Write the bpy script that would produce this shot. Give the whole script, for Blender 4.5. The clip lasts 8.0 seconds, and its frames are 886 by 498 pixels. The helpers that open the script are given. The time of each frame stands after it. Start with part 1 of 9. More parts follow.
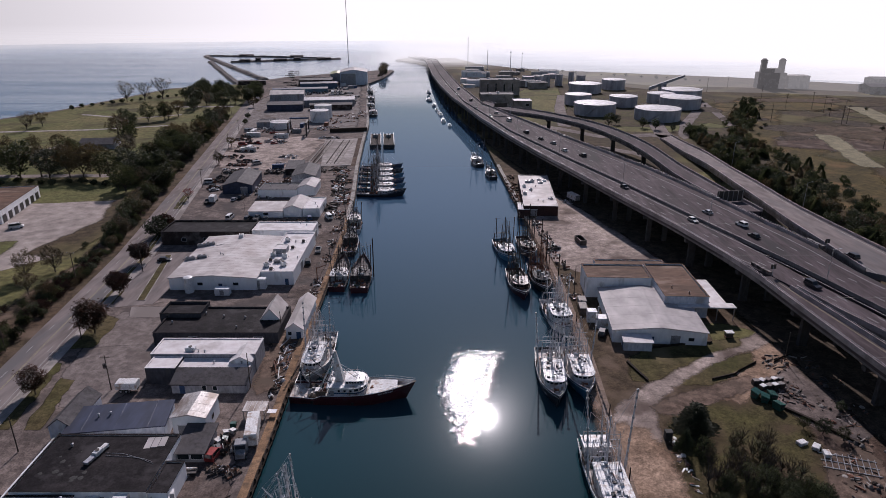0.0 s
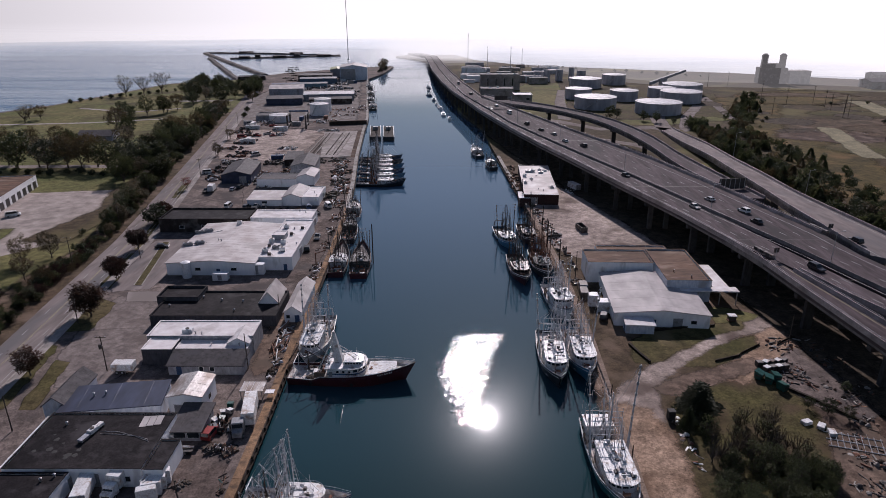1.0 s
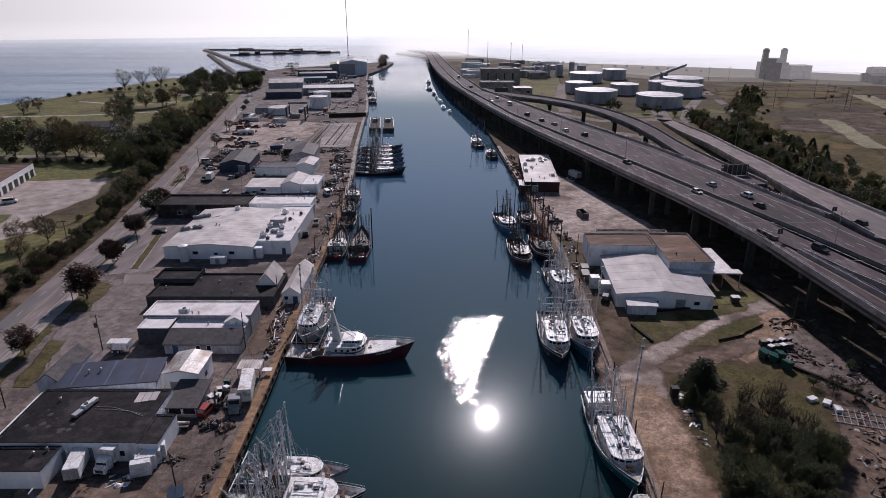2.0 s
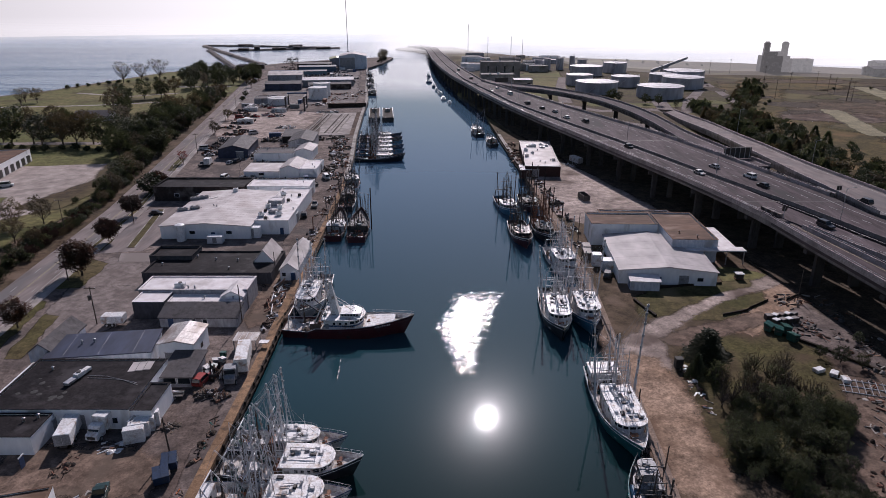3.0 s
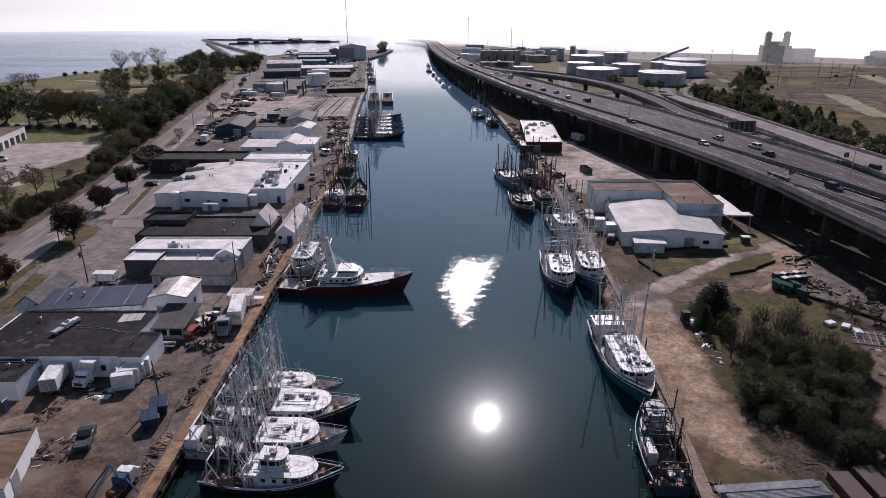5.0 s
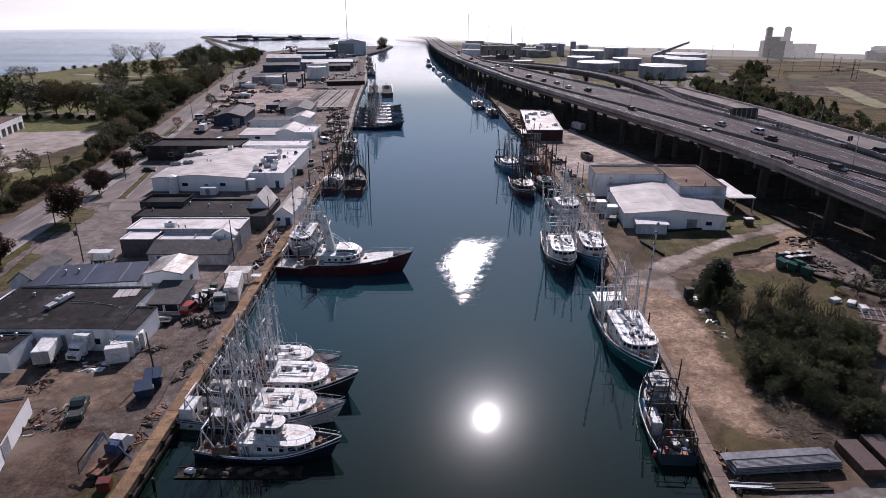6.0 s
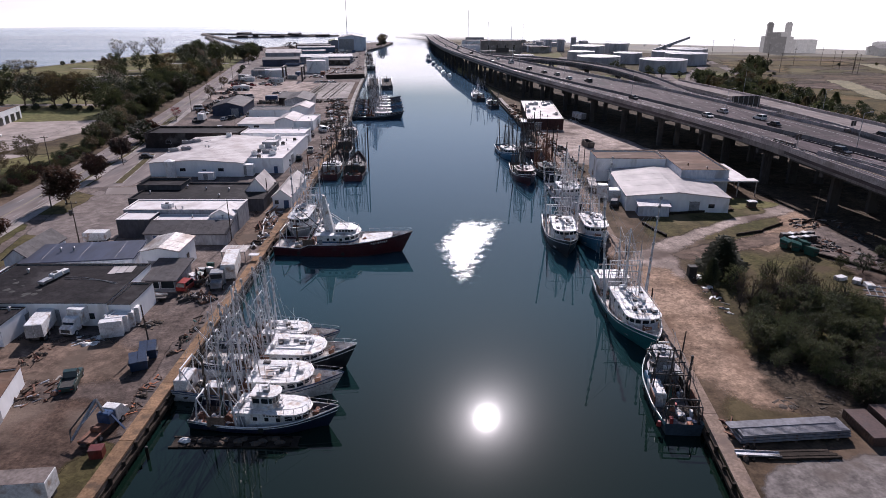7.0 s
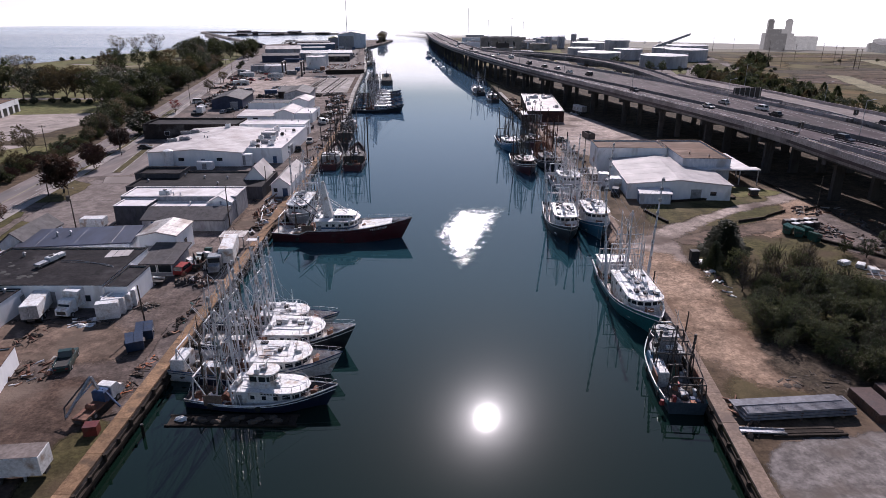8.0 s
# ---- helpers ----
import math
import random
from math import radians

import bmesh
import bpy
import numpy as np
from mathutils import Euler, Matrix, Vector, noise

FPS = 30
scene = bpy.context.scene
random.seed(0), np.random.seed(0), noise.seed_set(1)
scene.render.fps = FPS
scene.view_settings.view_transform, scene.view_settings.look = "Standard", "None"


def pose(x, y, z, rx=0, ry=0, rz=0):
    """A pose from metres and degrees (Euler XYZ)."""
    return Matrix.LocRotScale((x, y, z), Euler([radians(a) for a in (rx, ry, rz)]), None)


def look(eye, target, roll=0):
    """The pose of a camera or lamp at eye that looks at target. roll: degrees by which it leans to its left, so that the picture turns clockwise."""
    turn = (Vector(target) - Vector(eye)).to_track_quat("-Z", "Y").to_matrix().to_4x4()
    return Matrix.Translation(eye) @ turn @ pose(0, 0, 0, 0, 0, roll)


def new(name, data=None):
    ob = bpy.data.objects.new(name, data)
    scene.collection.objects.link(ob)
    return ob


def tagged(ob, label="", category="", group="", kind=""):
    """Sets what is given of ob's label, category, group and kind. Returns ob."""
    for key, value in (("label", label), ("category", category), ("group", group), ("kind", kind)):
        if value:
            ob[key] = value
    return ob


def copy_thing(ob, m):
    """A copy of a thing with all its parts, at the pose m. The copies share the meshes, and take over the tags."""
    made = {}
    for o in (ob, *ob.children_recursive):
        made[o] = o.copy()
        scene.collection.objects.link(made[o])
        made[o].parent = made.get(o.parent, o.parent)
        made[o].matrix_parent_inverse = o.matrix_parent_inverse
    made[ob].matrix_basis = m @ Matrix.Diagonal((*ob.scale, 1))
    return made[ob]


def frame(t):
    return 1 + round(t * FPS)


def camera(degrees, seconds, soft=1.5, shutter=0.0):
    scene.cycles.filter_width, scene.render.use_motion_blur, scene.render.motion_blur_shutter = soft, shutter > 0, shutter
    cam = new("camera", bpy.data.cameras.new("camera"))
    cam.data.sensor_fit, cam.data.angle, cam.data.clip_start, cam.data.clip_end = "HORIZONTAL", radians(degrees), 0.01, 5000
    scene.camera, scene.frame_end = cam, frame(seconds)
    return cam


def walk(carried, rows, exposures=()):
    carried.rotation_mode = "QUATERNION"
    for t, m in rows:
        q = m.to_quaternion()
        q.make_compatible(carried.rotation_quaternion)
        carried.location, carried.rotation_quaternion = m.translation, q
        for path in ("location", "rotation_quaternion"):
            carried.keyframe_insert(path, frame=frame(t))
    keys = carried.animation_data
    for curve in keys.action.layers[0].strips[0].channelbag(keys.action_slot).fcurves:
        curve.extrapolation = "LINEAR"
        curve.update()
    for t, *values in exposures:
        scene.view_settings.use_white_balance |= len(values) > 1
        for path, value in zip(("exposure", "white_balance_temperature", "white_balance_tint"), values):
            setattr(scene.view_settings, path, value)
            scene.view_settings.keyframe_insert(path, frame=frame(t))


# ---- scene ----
cam = camera(69.1, 8.0, soft=0.8)
DOWN = 20.790
ROWS = [
    (0, 0.000, 84.30),
    (0.5, 0.010, 81.75),
    (1, 0.019, 79.38),
    (1.5, 0.028, 77.03),
    (3, 0.064, 67.47),
    (3.5, 0.074, 64.87),
    (4, 0.083, 62.41),
    (4.5, 0.093, 59.92),
    (6, 0.120, 52.73),
    (6.5, 0.129, 50.34),
    (7, 0.137, 48.32),
    (7.5, 0.143, 46.58),
    (8, 0.148, 45.30),
]
walk(cam, [(t, pose(x, 0, z, 90 - DOWN, 0, 0)) for t, x, z in ROWS],
     [(0, -0.46, 6150, 24), (4.5, -0.17, 6150, 24), (8, 0.12, 6150, 24)])
import collections

# ---- world, sun, exposure ----
SUN_UP, SUN_SIDE = radians(35.4), radians(4.6)
world = bpy.data.worlds.new("world")
scene.world = world
world.use_nodes = True
wn = world.node_tree.nodes
sky = wn.new("ShaderNodeTexSky")
sky.sky_type, sky.sun_disc = "NISHITA", False
sky.sun_elevation, sky.sun_rotation = SUN_UP, SUN_SIDE
sky.air_density, sky.dust_density, sky.ozone_density = 1.3, 0.5, 2.0
world.node_tree.links.new(sky.outputs[0], wn["Background"].inputs[0])
wn["Background"].inputs[1].default_value = 0.062
sun_lamp = bpy.data.lights.new("sun", "SUN")
sun_lamp.energy, sun_lamp.angle, sun_lamp.color = 5.0, radians(0.53), (1.0, 0.94, 0.87)
sun_way = Vector((math.sin(SUN_SIDE) * math.cos(SUN_UP), math.cos(SUN_SIDE) * math.cos(SUN_UP), math.sin(SUN_UP)))
sun_ob = new("sun", sun_lamp)
sun_ob.matrix_basis = look(sun_way * 400, (0, 0, 0))

# ---- materials ----


def mat(name, a, b=None, scale=0.5, rough=0.8, metal=0.0, bump=0.0, fine=6.0, stain=None, stain_scale=0.08, stain_amount=0.5,
        each=0.0, stretch=(1, 1, 1), spec=0.5, grit=0.0):
    """A surface with two colours mixed by noise at two sizes, stains with edges of their own, and fine relief."""
    m = bpy.data.materials.new(name)
    m.use_nodes = True
    nt = m.node_tree
    n, link = nt.nodes, nt.links.new
    p = n["Principled BSDF"]
    p.inputs["Roughness"].default_value, p.inputs["Metallic"].default_value = rough, metal
    p.inputs["Specular IOR Level"].default_value = spec
    b = b or tuple(c * 0.75 for c in a)
    geo = n.new("ShaderNodeNewGeometry")
    mp = n.new("ShaderNodeMapping")
    mp.inputs["Scale"].default_value = stretch
    link(geo.outputs["Position"], mp.inputs["Vector"])

    def noise_at(s, detail):
        t = n.new("ShaderNodeTexNoise")
        t.inputs["Scale"].default_value, t.inputs["Detail"].default_value = s, detail
        link(mp.outputs[0], t.inputs["Vector"])
        return t.outputs["Fac"]

    def ramp(fac, lo, hi):
        r = n.new("ShaderNodeMapRange")
        r.inputs["From Min"].default_value, r.inputs["From Max"].default_value = lo, hi
        link(fac, r.inputs["Value"])
        return r.outputs[0]

    def mix(fac, x, y, kind="MIX"):
        k = n.new("ShaderNodeMix")
        k.data_type, k.blend_type = "RGBA", kind
        for value, slot in ((fac, 0), (x, 6), (y, 7)):
            if isinstance(value, (int, float)):
                k.inputs[slot].default_value = value
            elif isinstance(value, tuple):
                k.inputs[slot].default_value = (*value, 1)
            else:
                link(value, k.inputs[slot])
        return k.outputs[2]

    colour = mix(ramp(noise_at(scale, 4), 0.35, 0.65), a, b)
    colour = mix(0.35, colour, ramp(noise_at(scale * fine, 5), 0.25, 0.75), "OVERLAY")
    if grit:
        colour = mix(grit, colour, ramp(noise_at(3.0, 6), 0.3, 0.7), "OVERLAY")
        colour = mix(grit, colour, ramp(noise_at(0.35, 5), 0.3, 0.7), "OVERLAY")
    if stain:
        colour = mix(ramp(noise_at(stain_scale, 6), 0.62 - 0.2 * stain_amount, 0.72 - 0.1 * stain_amount), colour, stain)
    if each:
        info = n.new("ShaderNodeObjectInfo")
        hsv = n.new("ShaderNodeHueSaturation")
        r = n.new("ShaderNodeMapRange")
        r.inputs["To Min"].default_value, r.inputs["To Max"].default_value = 1 - each, 1 + each
        link(info.outputs["Random"], r.inputs["Value"])
        link(r.outputs[0], hsv.inputs["Value"])
        link(colour, hsv.inputs["Color"])
        colour = hsv.outputs[0]
    link(colour, p.inputs["Base Color"])
    if bump:
        bp = n.new("ShaderNodeBump")
        bp.inputs["Strength"].default_value, bp.inputs["Distance"].default_value = min(1, bump), 0.1
        link(noise_at(scale * fine * 2, 3), bp.inputs["Height"])
        link(bp.outputs[0], p.inputs["Normal"])
    return m


def water_material():
    """Harbour water: dark green, painted bluer far off, smooth with a faint swell; one patch of churned water, whitened
    as sun glitter; open water is rougher.
    """
    m = bpy.data.materials.new("harbour_water")
    m.use_nodes = True
    nt = m.node_tree
    n, link = nt.nodes, nt.links.new
    p = n["Principled BSDF"]
    p.inputs["IOR"].default_value = 1.42
    geo = n.new("ShaderNodeNewGeometry")

    def math_node(kind, x, y=None, z=None):
        k = n.new("ShaderNodeMath")
        k.operation = kind
        for slot, v in enumerate((x, y, z)):
            if v is None:
                continue
            if isinstance(v, (int, float)):
                k.inputs[slot].default_value = v
            else:
                link(v, k.inputs[slot])
        return k.outputs[0]

    def noise_at(s, detail, stretch=(1, 1, 1)):
        mp = n.new("ShaderNodeMapping")
        mp.inputs["Scale"].default_value = stretch
        link(geo.outputs["Position"], mp.inputs["Vector"])
        t = n.new("ShaderNodeTexNoise")
        t.inputs["Scale"].default_value, t.inputs["Detail"].default_value = s, detail
        link(mp.outputs[0], t.inputs["Vector"])
        return t.outputs["Fac"]

    def smooth(v, lo, hi):
        r = n.new("ShaderNodeMapRange")
        r.interpolation_type = "SMOOTHSTEP"
        r.inputs["From Min"].default_value, r.inputs["From Max"].default_value = lo, hi
        link(v, r.inputs["Value"])
        return r.outputs[0]

    sep = n.new("ShaderNodeSeparateXYZ")
    link(geo.outputs["Position"], sep.inputs[0])
    x, y = sep.outputs[0], sep.outputs[1]
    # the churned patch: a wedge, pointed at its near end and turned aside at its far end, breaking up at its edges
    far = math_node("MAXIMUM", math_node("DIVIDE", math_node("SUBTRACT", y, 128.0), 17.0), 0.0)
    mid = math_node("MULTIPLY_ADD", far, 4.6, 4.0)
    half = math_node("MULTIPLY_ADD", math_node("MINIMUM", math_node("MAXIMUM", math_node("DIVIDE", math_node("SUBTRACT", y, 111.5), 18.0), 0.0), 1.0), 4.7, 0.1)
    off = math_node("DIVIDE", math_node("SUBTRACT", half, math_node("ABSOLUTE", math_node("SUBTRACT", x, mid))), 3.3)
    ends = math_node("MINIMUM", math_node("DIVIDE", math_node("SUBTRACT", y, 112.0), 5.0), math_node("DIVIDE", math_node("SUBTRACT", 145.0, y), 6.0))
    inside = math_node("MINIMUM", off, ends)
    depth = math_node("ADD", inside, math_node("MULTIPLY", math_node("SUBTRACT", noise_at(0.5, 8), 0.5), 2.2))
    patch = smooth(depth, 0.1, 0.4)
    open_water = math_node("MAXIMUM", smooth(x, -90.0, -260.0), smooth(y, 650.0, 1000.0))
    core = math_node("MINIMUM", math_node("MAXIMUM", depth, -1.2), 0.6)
    # white flecks in the base colour imitate sun glitter on the chop
    glitter_white = smooth(math_node("ADD", noise_at(2.6, 6), math_node("MULTIPLY", core, 0.2)), 0.57, 0.62)
    glitter_white = math_node("MULTIPLY", glitter_white, smooth(depth, -0.6, 0.0))
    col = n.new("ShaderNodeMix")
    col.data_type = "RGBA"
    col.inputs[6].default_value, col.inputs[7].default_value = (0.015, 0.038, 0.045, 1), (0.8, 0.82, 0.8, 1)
    link(glitter_white, col.inputs[0])
    # base colour turns bluer and lighter far off, standing in for reflected sky
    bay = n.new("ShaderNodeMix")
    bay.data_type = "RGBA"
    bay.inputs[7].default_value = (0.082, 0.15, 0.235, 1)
    # and darkest close by, where less sky would be mirrored
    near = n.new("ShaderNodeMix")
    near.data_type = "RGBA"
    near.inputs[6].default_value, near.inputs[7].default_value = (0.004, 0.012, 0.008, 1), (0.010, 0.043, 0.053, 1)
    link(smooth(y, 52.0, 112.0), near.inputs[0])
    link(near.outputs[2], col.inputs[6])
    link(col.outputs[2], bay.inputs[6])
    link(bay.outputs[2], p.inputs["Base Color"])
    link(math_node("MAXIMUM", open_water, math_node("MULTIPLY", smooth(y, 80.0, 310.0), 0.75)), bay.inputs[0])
    rippled = math_node("MULTIPLY", smooth(depth, -1.0, 0.1), 0.05)
    rough = math_node("ADD", math_node("MAXIMUM", rippled, math_node("MULTIPLY", patch, 0.22)), math_node("MULTIPLY_ADD", open_water, 0.2, 0.024))
    link(rough, p.inputs["Roughness"])
    around = n.new("ShaderNodeTangent")
    around.direction_type, around.axis = "RADIAL", "Z"
    p.inputs["Anisotropic"].default_value, p.inputs["Anisotropic Rotation"].default_value = 0.42, 0.0
    link(around.outputs[0], p.inputs["Tangent"])
    swell = noise_at(0.09, 3, (1, 0.6, 1))
    ripple = noise_at(0.9, 3, (1, 0.7, 1))
    chop = noise_at(1.4, 4)
    height = math_node("ADD", math_node("MULTIPLY", swell, 0.008), math_node("MULTIPLY", ripple, 0.0006))
    height = math_node("ADD", height, math_node("MULTIPLY", math_node("MULTIPLY", chop, smooth(depth, -0.5, 0.5)), 0.2))
    height = math_node("ADD", height, math_node("MULTIPLY", math_node("MULTIPLY", noise_at(0.25, 4, (0.35, 1, 1)), open_water), 0.22))
    height = math_node("ADD", height, math_node("MULTIPLY", math_node("MULTIPLY", noise_at(0.012, 4, (0.12, 1, 1)), open_water), 3.5))
    bp = n.new("ShaderNodeBump")
    bp.inputs["Strength"].default_value, bp.inputs["Distance"].default_value = 1.0, 1.0
    link(height, bp.inputs["Height"])
    link(bp.outputs[0], p.inputs["Normal"])
    # a faint second gloss, added to imitate lens bloom round the sun's mirror image
    bloom_gloss, blend = n.new("ShaderNodeBsdfAnisotropic"), n.new("ShaderNodeMixShader")
    bloom_gloss.inputs["Color"].default_value = (0.35, 0.36, 0.37, 1)
    bloom_gloss.inputs["Roughness"].default_value, bloom_gloss.inputs["Anisotropy"].default_value, bloom_gloss.inputs["Rotation"].default_value = 0.18, 0.25, 0.25
    link(around.outputs[0], bloom_gloss.inputs["Tangent"])
    link(bp.outputs[0], bloom_gloss.inputs["Normal"])
    blend.inputs[0].default_value = 0.003
    link(p.outputs[0], blend.inputs[1])
    link(bloom_gloss.outputs[0], blend.inputs[2])
    link(blend.outputs[0], n["Material Output"].inputs[0])
    return m


def fog_material(name, alpha, height=None, reach=None, across=None):
    """Sea fog as self-glowing sheets: white, see-through, thinning upwards (height: z of full and of no fog) or
    thickening with distance (reach).
    """
    m = bpy.data.materials.new(name)
    m.use_nodes = True
    nt = m.node_tree
    n, link = nt.nodes, nt.links.new
    n.remove(n["Principled BSDF"])
    glow, clear, mixer = n.new("ShaderNodeEmission"), n.new("ShaderNodeBsdfTransparent"), n.new("ShaderNodeMixShader")
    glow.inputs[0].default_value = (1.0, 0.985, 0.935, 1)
    geo, sep, tex = n.new("ShaderNodeNewGeometry"), n.new("ShaderNodeSeparateXYZ"), n.new("ShaderNodeTexNoise")
    link(geo.outputs["Position"], sep.inputs[0])
    # emission in place of scattered sunlight: brightest under the sun, greyer towards the west
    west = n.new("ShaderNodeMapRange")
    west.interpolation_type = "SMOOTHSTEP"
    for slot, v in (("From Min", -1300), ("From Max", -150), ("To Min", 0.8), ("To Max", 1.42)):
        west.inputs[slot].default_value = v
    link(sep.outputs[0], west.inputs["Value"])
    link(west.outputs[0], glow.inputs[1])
    mp = n.new("ShaderNodeMapping")
    mp.inputs["Scale"].default_value = (0.45, 1, 3)
    link(geo.outputs["Position"], mp.inputs["Vector"])
    link(mp.outputs[0], tex.inputs["Vector"])
    tex.inputs["Scale"].default_value, tex.inputs["Detail"].default_value = 0.007, 5
    source = sep.outputs[2]
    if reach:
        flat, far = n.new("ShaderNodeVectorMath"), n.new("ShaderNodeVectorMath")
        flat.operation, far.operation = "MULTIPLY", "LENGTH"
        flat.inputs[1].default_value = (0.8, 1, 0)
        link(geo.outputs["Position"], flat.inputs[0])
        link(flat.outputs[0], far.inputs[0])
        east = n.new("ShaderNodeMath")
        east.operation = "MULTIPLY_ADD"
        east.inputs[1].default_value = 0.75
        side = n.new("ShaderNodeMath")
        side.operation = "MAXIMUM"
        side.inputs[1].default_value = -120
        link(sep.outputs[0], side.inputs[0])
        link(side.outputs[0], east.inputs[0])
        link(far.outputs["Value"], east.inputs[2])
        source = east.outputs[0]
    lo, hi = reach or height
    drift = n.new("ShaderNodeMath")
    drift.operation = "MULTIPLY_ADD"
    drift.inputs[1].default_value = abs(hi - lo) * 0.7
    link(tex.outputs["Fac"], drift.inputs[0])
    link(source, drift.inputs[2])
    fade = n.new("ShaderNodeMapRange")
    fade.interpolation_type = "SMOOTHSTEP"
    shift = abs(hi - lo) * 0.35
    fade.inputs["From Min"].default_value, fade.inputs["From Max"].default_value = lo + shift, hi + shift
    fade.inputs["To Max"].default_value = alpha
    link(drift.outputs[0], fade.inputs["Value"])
    cover = fade.outputs[0]
    if across:
        for lo_x, hi_x in ((across[0], across[0] + 60), (across[1], across[1] - 60)):
            edge, both = n.new("ShaderNodeMapRange"), n.new("ShaderNodeMath")
            edge.interpolation_type, both.operation = "SMOOTHSTEP", "MULTIPLY"
            edge.inputs["From Min"].default_value, edge.inputs["From Max"].default_value = lo_x, hi_x
            link(sep.outputs[0], edge.inputs["Value"])
            link(edge.outputs[0], both.inputs[0])
            link(cover, both.inputs[1])
            cover = both.outputs[0]
    link(cover, mixer.inputs[0])
    link(clear.outputs[0], mixer.inputs[1])
    link(glow.outputs[0], mixer.inputs[2])
    link(mixer.outputs[0], n["Material Output"].inputs[0])
    return m


def glass_material():
    m = bpy.data.materials.new("window_glass")
    m.use_nodes = True
    p = m.node_tree.nodes["Principled BSDF"]
    p.inputs["Base Color"].default_value = (0.02, 0.025, 0.03, 1)
    p.inputs["Roughness"].default_value = 0.08
    return m


WATER, GLASS = water_material(), glass_material()
ASPHALT = mat("worn_asphalt", (0.084, 0.063, 0.055), (0.125, 0.096, 0.083), 0.15, 0.9, bump=0.3, grit=0.35, stain=(0.07, 0.065, 0.065), stain_scale=0.06, spec=0.12)
ROADWAY = mat("road_asphalt", (0.178, 0.149, 0.141), (0.228, 0.195, 0.184), 0.09, 0.9, bump=0.2, stain=(0.15, 0.14, 0.14), stain_scale=0.12, stretch=(1, 0.2, 1), spec=0.12)
HIGHWAY = mat("highway_concrete", (0.077, 0.061, 0.064), (0.104, 0.083, 0.087), 0.12, 0.8, bump=0.15, grit=0.2, stain=(0.06, 0.054, 0.055), stain_scale=0.2, stretch=(1, 0.12, 1), spec=0.06)
CONCRETE = mat("concrete", (0.36, 0.33, 0.30), (0.27, 0.25, 0.23), 0.3, 0.85, bump=0.3, stain=(0.17, 0.15, 0.13), stain_scale=0.15, spec=0.12)
PALE_CONCRETE = mat("pale_concrete", (0.33, 0.295, 0.275), (0.275, 0.245, 0.228), 0.05, 0.9, bump=0.2, stain=(0.21, 0.18, 0.165), stain_scale=0.05, grit=0.15, spec=0.12)
# far darker than bare concrete: the shade under the decks is in this colour
SHADED_CONCRETE = mat("shaded_concrete", (0.072, 0.066, 0.065), (0.05, 0.046, 0.046), 0.4, 0.85, bump=0.2, stain=(0.08, 0.074, 0.07), stain_scale=0.25, stretch=(1, 1, 0.3), each=0.15, spec=0.12)
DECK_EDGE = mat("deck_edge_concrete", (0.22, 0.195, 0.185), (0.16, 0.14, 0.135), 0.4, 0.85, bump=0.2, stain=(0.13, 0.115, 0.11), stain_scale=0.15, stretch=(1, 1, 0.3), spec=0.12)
PARAPET = mat("parapet_concrete", (0.40, 0.345, 0.335), (0.31, 0.265, 0.258), 0.4, 0.85, bump=0.2, stain=(0.22, 0.19, 0.18), stain_scale=0.1, each=0.12, spec=0.12)
YARD = mat("gravel_yard", (0.178, 0.142, 0.126), (0.115, 0.092, 0.083), 0.045, 0.95, bump=0.5, fine=14, stain=(0.085, 0.072, 0.068), stain_scale=0.09, grit=0.35, spec=0.12)
SANDY = mat("sandy_ground", (0.195, 0.138, 0.105), (0.12, 0.085, 0.066), 0.05, 0.95, bump=0.5, fine=14, stain=(0.12, 0.09, 0.07), stain_scale=0.12, grit=0.3, spec=0.12)
SAND_TRACK = mat("sand_track", (0.335, 0.235, 0.170), (0.21, 0.140, 0.096), 0.12, 0.95, bump=0.5, fine=9, stain=(0.155, 0.10, 0.068), stain_scale=0.16, stain_amount=0.3, grit=0.35, spec=0.12)
BROWN_EARTH = mat("brown_earth", (0.098, 0.066, 0.044), (0.066, 0.05, 0.031), 0.06, 0.95, bump=0.5, fine=14, stain=(0.16, 0.115, 0.085), stain_scale=0.1, grit=0.3, spec=0.12)
QUAY_CAP = mat("quay_concrete", (0.28, 0.208, 0.165), (0.195, 0.144, 0.112), 0.5, 0.9, bump=0.3, stain=(0.17, 0.13, 0.11), stain_scale=0.4, spec=0.12)
GREY_DIRT = mat("packed_grey_dirt", (0.39, 0.318, 0.28), (0.28, 0.226, 0.196), 0.06, 0.95, bump=0.4, fine=12, stain=(0.12, 0.09, 0.076), stain_scale=0.09, stain_amount=0.45, grit=0.3, spec=0.12)
PALE_SAND = mat("pale_sand", (0.27, 0.24, 0.155), (0.19, 0.17, 0.11), 0.1, 0.95, bump=0.4, fine=10, grit=0.2, spec=0.12)
OLIVE = mat("olive_grass", (0.10, 0.074, 0.026), (0.062, 0.049, 0.021), 0.04, 0.95, bump=0.6, fine=16, stain=(0.16, 0.10, 0.045), stain_scale=0.05, stain_amount=0.4, grit=0.3, spec=0.12)
LOT = mat("bleached_concrete", (0.355, 0.302, 0.272), (0.30, 0.255, 0.23), 0.04, 0.9, bump=0.2, stain=(0.27, 0.235, 0.215), stain_scale=0.05, stain_amount=0.3, grit=0.1, spec=0.12)
HARD = mat("worn_hardstanding", (0.21, 0.186, 0.176), (0.165, 0.146, 0.136), 0.1, 0.95, bump=0.4, fine=10, stain=(0.13, 0.105, 0.09), stain_scale=0.2, grit=0.25, spec=0.12)
